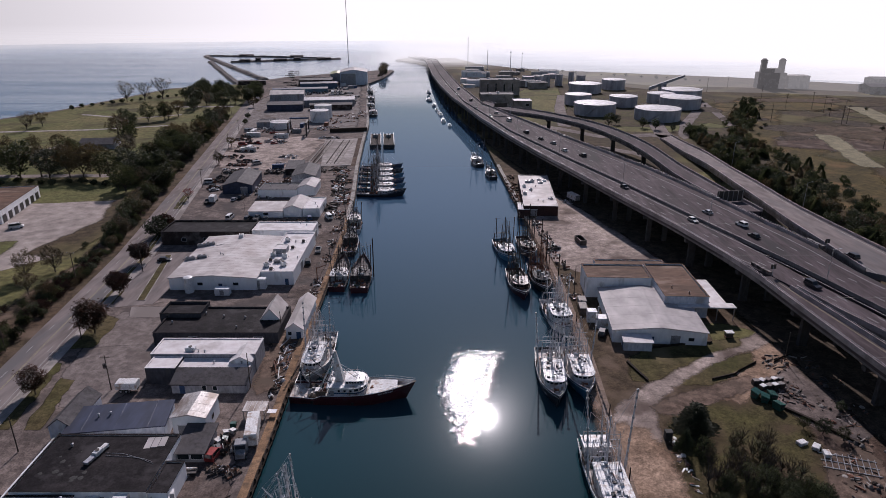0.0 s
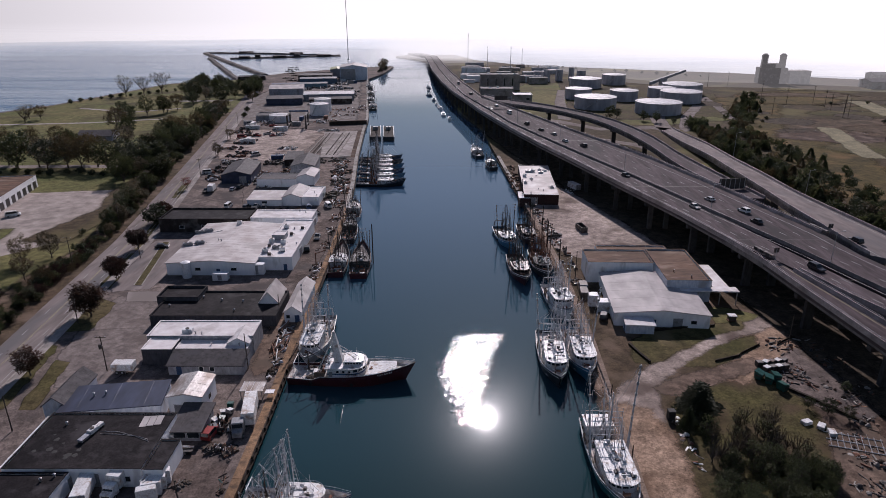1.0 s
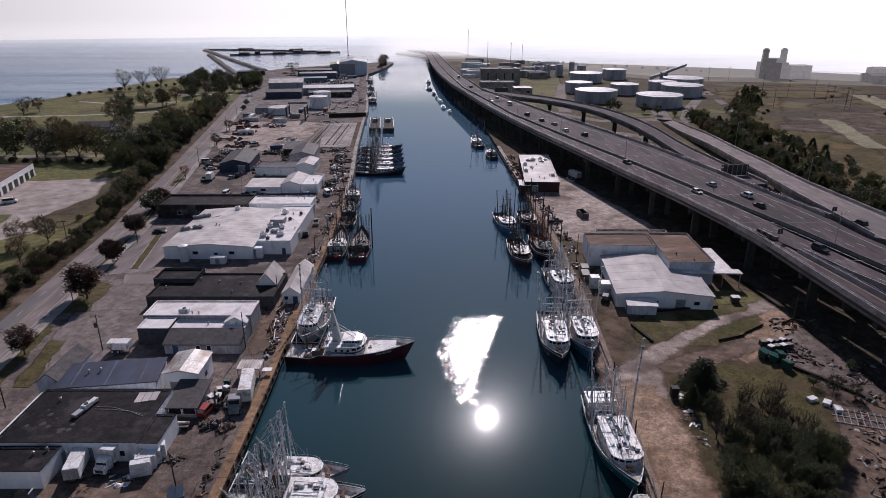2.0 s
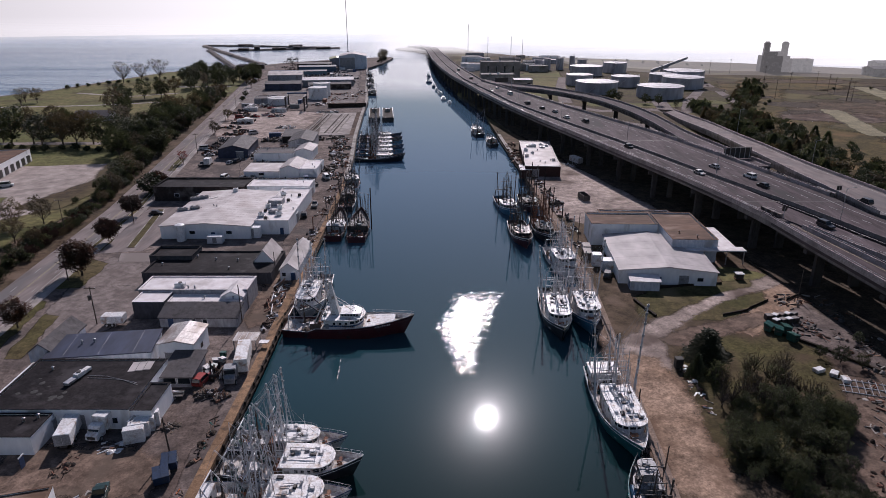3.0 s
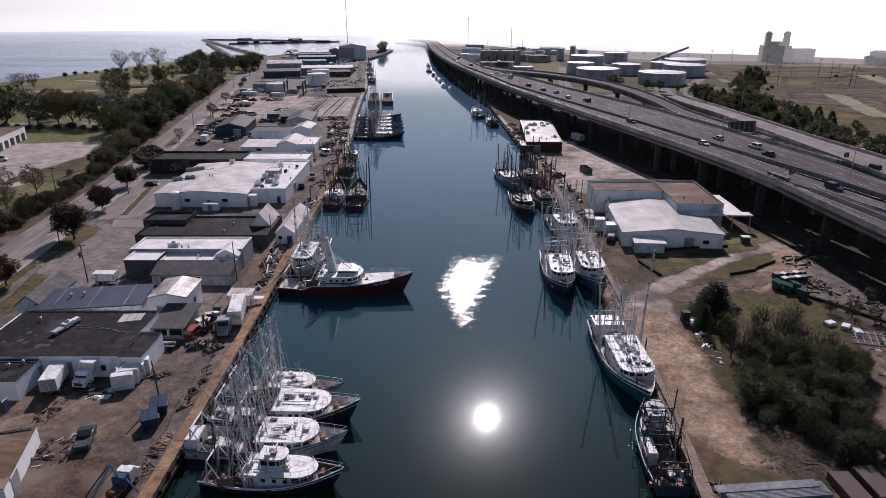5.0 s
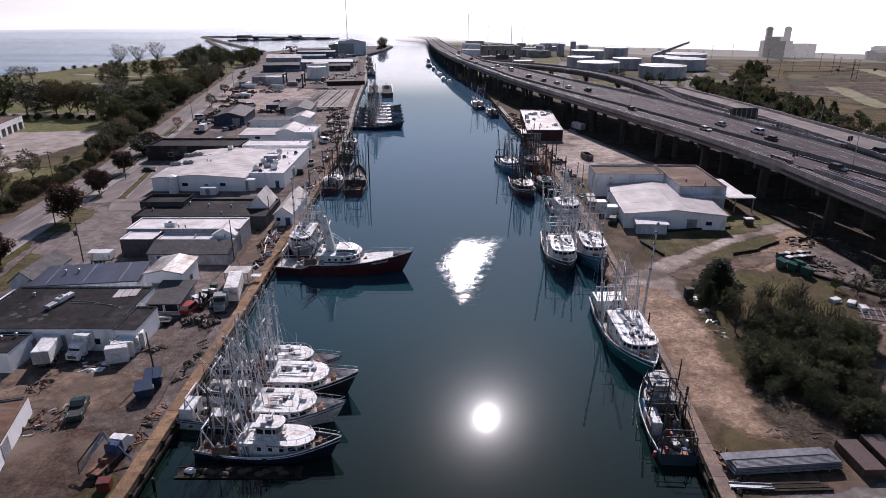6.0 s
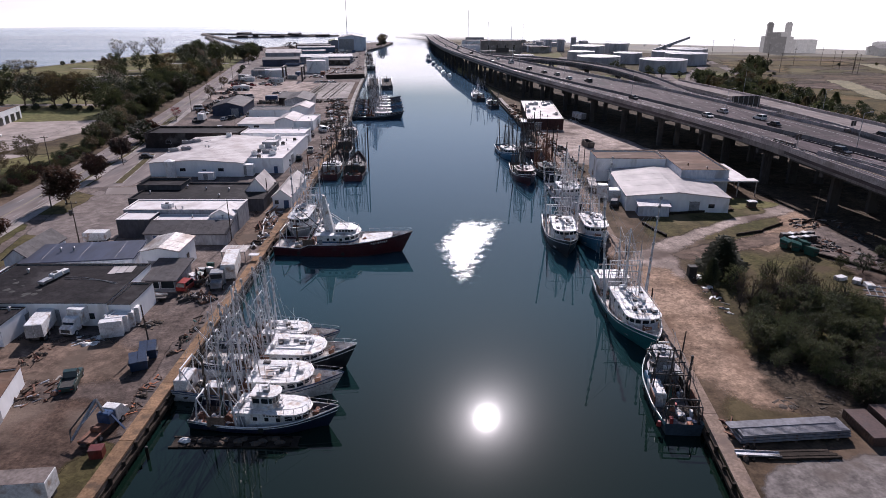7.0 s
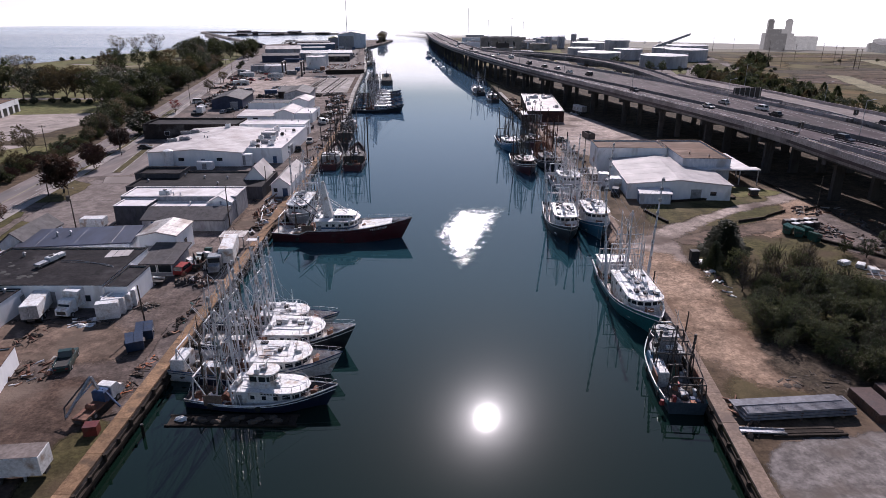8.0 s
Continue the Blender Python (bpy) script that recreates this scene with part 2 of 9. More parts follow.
MEADOW = mat("olive_meadow", (0.072, 0.064, 0.024), (0.06, 0.046, 0.025), 0.08, 0.95, bump=0.6, fine=16, stain=(0.09, 0.062, 0.04), stain_scale=0.1, stain_amount=0.5, grit=0.3, spec=0.12)
# dark brush in the field; also painted shade under highway and thicket
BRUSH_AND_SHADE = mat("brush_and_shade", (0.045, 0.036, 0.026), (0.075, 0.056, 0.04), 0.3, 0.95, bump=0.6, fine=8, stain=(0.11, 0.085, 0.065), stain_scale=0.5, stain_amount=0.3, grit=0.4, spec=0.12)
QUAY_TIMBER = mat("quay_timber", (0.305, 0.19, 0.112), (0.20, 0.126, 0.078), 0.7, 0.9, bump=0.4, stain=(0.12, 0.085, 0.06), stain_scale=0.5, each=0.2, spec=0.12)
DRIVE = mat("worn_drive", (0.205, 0.172, 0.158), (0.165, 0.138, 0.128), 0.05, 0.92, bump=0.3, fine=12, stain=(0.13, 0.105, 0.095), stain_scale=0.1, stain_amount=0.4, grit=0.2, spec=0.12)
RED_DIRT = mat("rusty_dirt", (0.092, 0.060, 0.045), (0.064, 0.044, 0.035), 0.12, 0.95, bump=0.6, fine=12, stain=(0.165, 0.125, 0.10), stain_scale=0.1, grit=0.35, spec=0.12)
GRASS = mat("grass", (0.064, 0.06, 0.022), (0.088, 0.068, 0.034), 0.06, 0.95, bump=0.6, fine=16, stain=(0.16, 0.125, 0.07), stain_scale=0.05, stain_amount=0.3, grit=0.3, spec=0.12)
LAWN = mat("park_lawn", (0.105, 0.11, 0.04), (0.15, 0.128, 0.055), 0.025, 0.95, bump=0.5, fine=20, stain=(0.07, 0.06, 0.03), stain_scale=0.03, stain_amount=0.4, grit=0.25, spec=0.12)
FIELD = mat("dry_field", (0.085, 0.060, 0.037), (0.05, 0.04, 0.023), 0.02, 0.95, bump=0.6, fine=18, stain=(0.15, 0.13, 0.055), stain_scale=0.015, grit=0.3, spec=0.12)
TIMBER = mat("weathered_timber", (0.19, 0.132, 0.10), (0.125, 0.088, 0.07), 0.8, 0.9, bump=0.4, stain=(0.12, 0.08, 0.06), stain_scale=0.5, each=0.25, spec=0.12)
DARK_TIMBER = mat("wet_timber", (0.028, 0.022, 0.018), (0.05, 0.038, 0.03), 0.8, 0.8, bump=0.4, each=0.3, spec=0.1)
DARK_SIDING = mat("dark_siding", (0.075, 0.075, 0.085), (0.055, 0.055, 0.062), 0.3, 0.8, stain=(0.11, 0.105, 0.10), stain_scale=0.3, stain_amount=0.3, stretch=(1, 1, 0.4), spec=0.1)
ROCK = mat("rubble_rock", (0.16, 0.14, 0.13), (0.09, 0.08, 0.075), 0.3, 0.9, bump=0.5, spec=0.12)
WHITE = mat("white_paint", (0.78, 0.78, 0.78), (0.68, 0.68, 0.69), 0.4, 0.5, stain=(0.5, 0.47, 0.43), stain_scale=0.5, stain_amount=0.2)
BOAT_WHITE = mat("boat_white", (0.76, 0.755, 0.75), (0.60, 0.59, 0.58), 0.7, 0.45, stain=(0.38, 0.29, 0.23), stain_scale=0.8, stain_amount=0.45, grit=0.3)
DECK = mat("boat_deck", (0.55, 0.51, 0.47), (0.40, 0.36, 0.33), 0.8, 0.7, bump=0.2, stain=(0.22, 0.15, 0.11), stain_scale=0.8, stain_amount=0.5)
GREY_DECK = mat("grey_deck", (0.22, 0.20, 0.19), (0.15, 0.13, 0.12), 0.7, 0.8, bump=0.2, stain=(0.13, 0.07, 0.05), stain_scale=0.8)
WHITE_ROOF = mat("white_roof", (0.74, 0.70, 0.69), (0.64, 0.60, 0.59), 0.09, 0.6, bump=0.1, stain=(0.46, 0.42, 0.40), stain_scale=0.12, stain_amount=0.25, spec=0.12)
TAN_ROOF = mat("weathered_white_roof", (0.58, 0.53, 0.51), (0.51, 0.465, 0.445), 0.04, 0.6, bump=0.15, stain=(0.42, 0.38, 0.36), stain_scale=0.08, stain_amount=0.3, spec=0.12)
SHEET_ROOF = mat("sheet_metal_roof", (0.44, 0.405, 0.395), (0.40, 0.365, 0.355), 0.04, 0.6, bump=0.1, stain=(0.34, 0.30, 0.285), stain_scale=0.04, stain_amount=0.3, stretch=(1, 0.6, 1), spec=0.12)
RUSTY_ROOF = mat("rusting_roof", (0.50, 0.475, 0.46), (0.38, 0.35, 0.33), 0.5, 0.5, metal=0.2, stain=(0.19, 0.14, 0.11), stain_scale=0.35, stain_amount=0.8, stretch=(1, 0.4, 1))
BROWN_ROOF = mat("rust_brown_roof", (0.16, 0.095, 0.065), (0.11, 0.07, 0.05), 0.2, 0.8, bump=0.2, stain=(0.24, 0.17, 0.13), stain_scale=0.3, stain_amount=0.3, stretch=(0.3, 1, 1), spec=0.12)
TAR_ROOF = mat("tar_roof", (0.017, 0.015, 0.016), (0.032, 0.028, 0.029), 0.12, 0.6, bump=0.25, stain=(0.055, 0.05, 0.052), stain_scale=0.25, stain_amount=0.25, grit=0.3, spec=0.05)
GREY_ROOF = mat("grey_roof", (0.07, 0.064, 0.066), (0.10, 0.092, 0.094), 0.2, 0.7, bump=0.2, stain=(0.09, 0.085, 0.09), stain_scale=0.3, spec=0.12)
BLUE_ROOF = mat("blue_steel_roof", (0.035, 0.045, 0.080), (0.05, 0.06, 0.10), 0.1, 0.55, spec=0.3, stain=(0.028, 0.033, 0.055), stain_scale=0.2, stretch=(1, 0.3, 1))
WHITE_WALL = mat("white_wall", (0.88, 0.88, 0.89), (0.82, 0.82, 0.83), 0.2, 0.7, bump=0.1, stain=(0.5, 0.48, 0.46), stain_scale=0.25, stain_amount=0.15, stretch=(1, 1, 0.4))
GREY_WALL = mat("grey_siding", (0.34, 0.34, 0.36), (0.28, 0.28, 0.30), 0.3, 0.7, stain=(0.2, 0.19, 0.19), stain_scale=0.3, stain_amount=0.3, stretch=(1, 1, 0.4))
BLUE_WALL = mat("pale_blue_wall", (0.58, 0.62, 0.68), (0.52, 0.55, 0.61), 0.3, 0.7, stain=(0.38, 0.38, 0.40), stain_scale=0.3, stain_amount=0.2, stretch=(1, 1, 0.4))
BRICK_WALL = mat("dark_brick_wall", (0.055, 0.042, 0.038), (0.038, 0.03, 0.028), 0.6, 0.9, bump=0.3, stain=(0.15, 0.13, 0.12), stain_scale=0.3, spec=0.12)
RED_WALL = mat("red_brick_wall", (0.07, 0.036, 0.032), (0.05, 0.028, 0.026), 0.5, 0.9, bump=0.3, spec=0.12)
STEEL = mat("galvanised_steel", (0.50, 0.50, 0.52), (0.38, 0.38, 0.40), 1.0, 0.45, metal=0.6, stain=(0.25, 0.16, 0.11), stain_scale=0.8, stain_amount=0.3)
DULL_STEEL = mat("dull_sheet_steel", (0.20, 0.20, 0.22), (0.145, 0.145, 0.165), 0.3, 0.6, stain=(0.13, 0.12, 0.125), stain_scale=0.4, stain_amount=0.4, spec=0.2)
PALE_STEEL = mat("painted_rigging", (0.66, 0.66, 0.68), (0.52, 0.51, 0.52), 1.0, 0.5, stain=(0.30, 0.18, 0.12), stain_scale=0.8, stain_amount=0.35)
DARK_STEEL = mat("dark_steel", (0.05, 0.047, 0.047), (0.085, 0.07, 0.062), 1.0, 0.6, metal=0.3)
RUST = mat("rusty_steel", (0.20, 0.085, 0.05), (0.13, 0.06, 0.04), 0.8, 0.85, bump=0.2, stain=(0.28, 0.15, 0.09), stain_scale=0.6)
BLACK = mat("black_rubber", (0.02, 0.02, 0.02), (0.035, 0.033, 0.03), 2.0, 0.8)
NET = mat("net_heap", (0.06, 0.055, 0.05), (0.11, 0.075, 0.05), 3.0, 0.95, bump=0.6)
NET_GREEN = mat("green_net", (0.04, 0.10, 0.08), (0.05, 0.06, 0.05), 3.0, 0.95, bump=0.6)
LINE_PAINT = mat("road_paint", (0.40, 0.39, 0.38), (0.26, 0.25, 0.245), 0.8, 0.8, spec=0.12)
YELLOW_PAINT = mat("yellow_paint", (0.32, 0.28, 0.19), (0.25, 0.22, 0.16), 0.8, 0.8, spec=0.12)
BARK = mat("bark", (0.09, 0.07, 0.055), (0.06, 0.045, 0.035), 2.0, 0.95, bump=0.4)
TANK_WALL = mat("tank_wall", (0.40, 0.395, 0.425), (0.34, 0.335, 0.365), 0.05, 0.55, stain=(0.26, 0.26, 0.28), stain_scale=0.1, stain_amount=0.3, stretch=(1, 1, 0.3))
TANK_TOP = mat("tank_top", (0.53, 0.51, 0.515), (0.44, 0.425, 0.43), 0.05, 0.5, stain=(0.26, 0.25, 0.245), stain_scale=0.08, stain_amount=0.35, spec=0.35)


SOFT = {}


def soft_edged(material):
    """The same ground, thinning out unevenly towards the edge of its patch."""
    if material.name not in SOFT:
        m = material.copy()
        n, link = m.node_tree.nodes, m.node_tree.links.new
        at, tex, geo = n.new("ShaderNodeAttribute"), n.new("ShaderNodeTexNoise"), n.new("ShaderNodeNewGeometry")
        at.attribute_name = "cover"
        tex.inputs["Scale"].default_value, tex.inputs["Detail"].default_value = 1.1, 8
        link(geo.outputs["Position"], tex.inputs["Vector"])
        a, r = n.new("ShaderNodeMath"), n.new("ShaderNodeMapRange")
        a.operation = "MULTIPLY_ADD"
        a.inputs[1].default_value = 1.6
        link(at.outputs["Fac"], a.inputs[0])
        link(tex.outputs["Fac"], a.inputs[2])
        r.interpolation_type = "SMOOTHSTEP"
        r.inputs["From Min"].default_value, r.inputs["From Max"].default_value = 0.75, 1.75
        link(a.outputs[0], r.inputs["Value"])
        link(r.outputs[0], n["Principled BSDF"].inputs["Alpha"])
        SOFT[material.name] = m
    return SOFT[material.name]


def leafy(name, a, b):
    """Leaves: the light that comes through them as well as off them."""
    m = mat(name, a, b, 0.35, 0.75, each=0.3)
    n, link = m.node_tree.nodes, m.node_tree.links.new
    p = n["Principled BSDF"]
    t, x = n.new("ShaderNodeBsdfTranslucent"), n.new("ShaderNodeMixShader")
    link(p.inputs["Base Color"].links[0].from_socket, t.inputs["Color"])
    x.inputs[0].default_value = 0.4
    link(p.outputs[0], x.inputs[1])
    link(t.outputs[0], x.inputs[2])
    link(x.outputs[0], n["Material Output"].inputs[0])
    return m


LEAF = leafy("autumn_leaf", (0.075, 0.065, 0.03), (0.10, 0.07, 0.035))
LEAF_DARK = leafy("evergreen_leaf", (0.036, 0.047, 0.019), (0.056, 0.06, 0.026))
LEAF_RUST = leafy("russet_leaf", (0.075, 0.036, 0.026), (0.05, 0.034, 0.022))
LEAF_RED = leafy("red_leaf", (0.26, 0.05, 0.05), (0.18, 0.045, 0.04))
LEAF_PALE = leafy("scrub_leaf", (0.105, 0.112, 0.05), (0.06, 0.07, 0.03))


def paint(name, c, rough=0.4, metal=0.0):
    return mat(name, c, tuple(v * 0.8 for v in c), 0.6, rough, metal, stain=tuple(v * 0.45 + 0.03 for v in c), stain_scale=0.7, stain_amount=0.25)


MAROON = paint("maroon_hull", (0.075, 0.014, 0.018))
BROWN_PAINT = paint("weathered_brown", (0.10, 0.06, 0.048))
WORN_GREY = paint("worn_dark_grey", (0.10, 0.095, 0.09), 0.7)
RED_HULL = paint("red_hull", (0.13, 0.024, 0.02))
BLACK_HULL = paint("black_hull", (0.02, 0.021, 0.026))
NAVY_HULL = paint("navy_hull", (0.025, 0.05, 0.11))
BLUE_HULL = paint("blue_hull", (0.06, 0.20, 0.33))
TEAL_HULL = paint("teal_hull", (0.02, 0.15, 0.16))
BLUE_PAINT = paint("blue_paint", (0.03, 0.07, 0.16))
DUMPSTER_BLUE = paint("dark_blue_paint", (0.022, 0.045, 0.095))
GREEN_PAINT = paint("green_paint", (0.012, 0.085, 0.07))
RED_PAINT = paint("red_paint", (0.33, 0.035, 0.03))
GREY_PAINT = paint("grey_paint", (0.30, 0.30, 0.31))
SILVER_PAINT = paint("silver_paint", (0.50, 0.50, 0.52), 0.3, 0.5)
DARK_PAINT = paint("dark_paint", (0.03, 0.03, 0.034), 0.3)
TEAL_PAINT = paint("teal_paint", (0.014, 0.04, 0.038), 0.35)
ORANGE_PAINT = paint("orange_paint", (0.45, 0.12, 0.03))

# ---- shapes ----
G = 1.8  # height of the quays and the land over the water


class Shape:
    """Vertices and faces of one mesh."""

    def __init__(self):
        self.v, self.f = [], []

    def add(self, verts, faces):
        k = len(self.v)
        self.v += [tuple(p) for p in verts]
        self.f += [tuple(i + k for i in q) for q in faces]
        return self

    def box(self, x0, x1, y0, y1, z0, z1):
        return self.add([(x, y, z) for z in (z0, z1) for x, y in ((x0, y0), (x1, y0), (x1, y1), (x0, y1))],
                        [(3, 2, 1, 0), (4, 5, 6, 7), (0, 1, 5, 4), (1, 2, 6, 5), (2, 3, 7, 6), (3, 0, 4, 7)])

    def block(self, x0, x1, y0, y1, z0, z1, c=0.08):
        """A box with its upper edges chamfered."""
        k = [(x0, y0), (x1, y0), (x1, y1), (x0, y1)]
        t = [(x0 + c, y0 + c), (x1 - c, y0 + c), (x1 - c, y1 - c), (x0 + c, y1 - c)]
        return self.loft([[(*p, z0) for p in k], [(*p, z1 - c) for p in k], [(*p, z1) for p in t]])

    def loft(self, rings, closed=True, ends=True):
        n = len(rings[0])
        faces = []
        for r in range(len(rings) - 1):
            for i in range(n if closed else n - 1):
                j = (i + 1) % n
                faces.append((r * n + i, r * n + j, r * n + n + j, r * n + n + i))
        if ends:
            faces.append(tuple(range(n))[::-1])
            faces.append(tuple(range((len(rings) - 1) * n, len(rings) * n)))
        return self.add([p for r in rings for p in r], faces)

    def rod(self, a, b, r, r2=None, n=6):
        a, b = Vector(a), Vector(b)
        d = (b - a).normalized()
        u = d.orthogonal().normalized()
        w = d.cross(u)
        r2 = r if r2 is None else r2
        return self.loft([[p + (u * math.cos(i * math.tau / n) + w * math.sin(i * math.tau / n)) * q for i in range(n)] for p, q in ((a, r), (b, r2))])

    def tube(self, pts, r, n=5):
        """One tube along a line of points."""
        pts = [Vector(p) for p in pts]
        rings = []
        for i, p in enumerate(pts):
            d = (pts[min(i + 1, len(pts) - 1)] - pts[max(i - 1, 0)]).normalized()
            u = d.cross(Vector((0, 0, 1)))
            u = u.normalized() if u.length > 1e-3 else Vector((1, 0, 0))
            w = u.cross(d)
            rings.append([p + (u * math.cos(k * math.tau / n) + w * math.sin(k * math.tau / n)) * r for k in range(n)])
        return self.loft(rings)

    def disc(self, x, y, z0, z1, r, n=24, r2=None):
        r2 = r if r2 is None else r2
        return self.loft([[(x + q * math.cos(i * math.tau / n), y + q * math.sin(i * math.tau / n), z) for i in range(n)] for q, z in ((r, z0), (r2, z1))])

    def prism(self, poly, z0, z1):
        return self.loft([[(x, y, z0) for x, y in poly], [(x, y, z1) for x, y in poly]])

    def wheel(self, x, y, z, r, w, n=12):
        return self.rod((x, y - w / 2, z), (x, y + w / 2, z), r, n=n)


def part(name, shape, material, parent=None, label="", smooth=0):
    """Links a shape as ONE mesh object under a thing, a part or the scene."""
    me = bpy.data.meshes.new(name)
    me.from_pydata(shape.v, [], shape.f)
    me.materials.append(material)
    if smooth:
        me.polygons.foreach_set("use_smooth", [True] * len(me.polygons))
        me.set_sharp_from_angle(angle=radians(smooth))
    ob = new(name, me)
    ob.parent = parent
    if label:
        ob["label"] = label
    return ob


def thing(name, label, category, m=None, group="", kind=""):
    ob = new(name)
    ob.empty_display_size = 0.5
    ob.matrix_basis = m if m is not None else Matrix()
    return tagged(ob, label, category, group, kind)


def structure(name, shape, material, label, category, smooth=0):
    return tagged(part(name, shape, material, None, label, smooth), label, category, kind="structure")


def ragged(poly, step=4.0, amp=0.6, seed=1):
    """The outline of a patch of ground, with uneven edges."""
    rnd = random.Random(seed)
    out = []
    for (x0, y0), (x1, y1) in zip(poly, poly[1:] + poly[:1]):
        n = max(1, int(math.hypot(x1 - x0, y1 - y0) / step))
        for i in range(n):
            k = i / n
            out.append((x0 + (x1 - x0) * k + rnd.uniform(-amp, amp), y0 + (y1 - y0) * k + rnd.uniform(-amp, amp)))
    return out


def sheet(name, poly, z, material, label, category, amp=0.0, seed=1, step=4.0, feather=None):
    """A flat patch of ground; with a feather its rim thins out into what lies round it."""
    poly = ragged(poly, step, amp, seed) if amp else list(poly)
    area = sum(a[0] * b[1] - b[0] * a[1] for a, b in zip(poly, poly[1:] + poly[:1]))
    if area < 0:
        poly = poly[::-1]
    n = len(poly)
    w = feather if feather is not None else (0.5 if category in ("pavement", "path", "road") else 2.2) if amp else 0.0
    w *= 1.8
    if w:
        z = G + (z - G) * 0.5
    s = Shape()
    s.add([(x, y, z) for x, y in poly], [tuple(range(n))])
    if w:
        rim = []
        for i, (x, y) in enumerate(poly):
            tx, ty = poly[(i + 1) % n][0] - poly[i - 1][0], poly[(i + 1) % n][1] - poly[i - 1][1]
            d = math.hypot(tx, ty) or 1.0
            rim.append((x + ty / d * w, y - tx / d * w, z - 0.001))
        s.v += rim
        s.f += [(i, n + i, n + (i + 1) % n, (i + 1) % n) for i in range(n)]
    ob = structure(name, s, soft_edged(material) if w else material, label, category)
    if w:
        at = ob.data.attributes.new("cover", "FLOAT", "POINT")
        at.data.foreach_set("value", [1.0] * n + [0.0] * n)
    return ob


def along(line, y):
    """x on a polyline of (y, x), at y."""
    return float(np.interp(y, [p[0] for p in line], [p[1] for p in line]))


def band(a, b, z0, z1, s=None):
    """A slab between two polylines of (x, y, z); its top on the lines, z0 below them."""
    s = s or Shape()
    rings = [[(p[0], p[1], p[2] + z1), (q[0], q[1], q[2] + z1), (q[0], q[1], q[2] + z0), (p[0], p[1], p[2] + z0)] for p, q in zip(a, b)]
    return s.loft(rings)


def resample(line, step):
    """Points every step metres on a polyline of (x, y, z), smoothed a little."""
    pts = [Vector(p) for p in line]
    d = [0.0]
    for p, q in zip(pts, pts[1:]):
        d.append(d[-1] + (q - p).length)
    n = max(2, int(d[-1] / step))
    t = np.linspace(0, d[-1], n + 1)
    cols = [np.interp(t, d, [p[i] for p in pts]) for i in range(3)]
    for _ in range(3):
        for c in cols:
            c[1:-1] = (c[:-2] + 2 * c[1:-1] + c[2:]) / 4
    return [Vector(p) for p in zip(*cols)]


def offset(line, d):
    """The polyline moved sideways by d, to the right of its way."""
    out = []
    for i, p in enumerate(line):
        t = (line[min(i + 1, len(line) - 1)] - line[max(i - 1, 0)])
        t = Vector((t.x, t.y, 0)).normalized()
        out.append(Vector((p.x + t.y * d, p.y - t.x * d, p.z)))
    return out


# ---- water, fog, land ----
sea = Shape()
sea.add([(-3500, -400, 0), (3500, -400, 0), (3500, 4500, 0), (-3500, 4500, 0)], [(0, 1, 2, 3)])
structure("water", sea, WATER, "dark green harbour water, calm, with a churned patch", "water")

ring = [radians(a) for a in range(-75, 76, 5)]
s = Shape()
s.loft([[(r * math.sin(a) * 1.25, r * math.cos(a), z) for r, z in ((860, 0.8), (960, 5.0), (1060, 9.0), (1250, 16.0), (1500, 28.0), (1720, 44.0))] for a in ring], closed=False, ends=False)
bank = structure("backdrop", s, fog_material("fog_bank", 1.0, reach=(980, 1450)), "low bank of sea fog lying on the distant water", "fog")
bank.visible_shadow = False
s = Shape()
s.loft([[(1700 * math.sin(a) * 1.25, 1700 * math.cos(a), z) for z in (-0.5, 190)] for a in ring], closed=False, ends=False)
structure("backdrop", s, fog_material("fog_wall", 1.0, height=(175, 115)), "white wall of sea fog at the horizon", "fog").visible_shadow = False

# thinner fog in front of the far eastern shore
for k, (d, alpha) in enumerate(((0, 0.08), (45, 0.1))):
    s = Shape()
    s.loft([[(x, y + d, z) for z in (1.9, 70)] for x, y in ((-1500, 1330), (-500, 1360), (-60, 1250), (110, 900), (170, 730), (230, 672), (330, 655), (420, 622), (600, 560), (900, 470))], closed=False, ends=False)
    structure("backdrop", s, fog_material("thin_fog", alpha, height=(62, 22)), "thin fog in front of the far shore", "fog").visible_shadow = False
# a low drift of fog over the far end of the bridge
for k, y in enumerate((905, 940, 975, 1010, 1045)):
    s = Shape()
    s.loft([[(x, y + 12 * math.sin(x * 0.03 + k), z) for z in (1.0, 24.0, 52.0)] for x in range(-150, 91, 20)], closed=False, ends=False)
    structure("backdrop", s, fog_material("drifting_fog", 0.06 + 0.06 * k, height=(46, 12), across=(-135 + 6 * k, 95 - 6 * k)), "low drift of sea fog over the far end of the bridge", "fog").visible_shadow = False
QUAY_L = [(-60, -35.2), (60, -35.0), (110, -35.2), (150, -36.2), (200, -36.8), (240, -37.6), (290, -41.0), (345, -46.3), (420, -51.5), (480, -55.0), (540, -62.0), (640, -73.0), (740, -83.5)]
QUAY_R = [(-60, 21.5), (50, 30.2), (75, 32.4), (105, 34.0), (140, 36.0), (190, 36.4), (225, 35.0), (270, 33.2), (330, 30.2), (348, 29.4)]
land_l = [(x, y) for y, x in QUAY_L] + [(-72, 800), (-66, 890), (-72, 905), (-110, 880), (-190, 810), (-229, 735), (-288, 694), (-307, 609), (-322, 542),
                                        (-343, 500), (-400, 440), (-560, 330), (-1200, 200), (-1200, -60)]
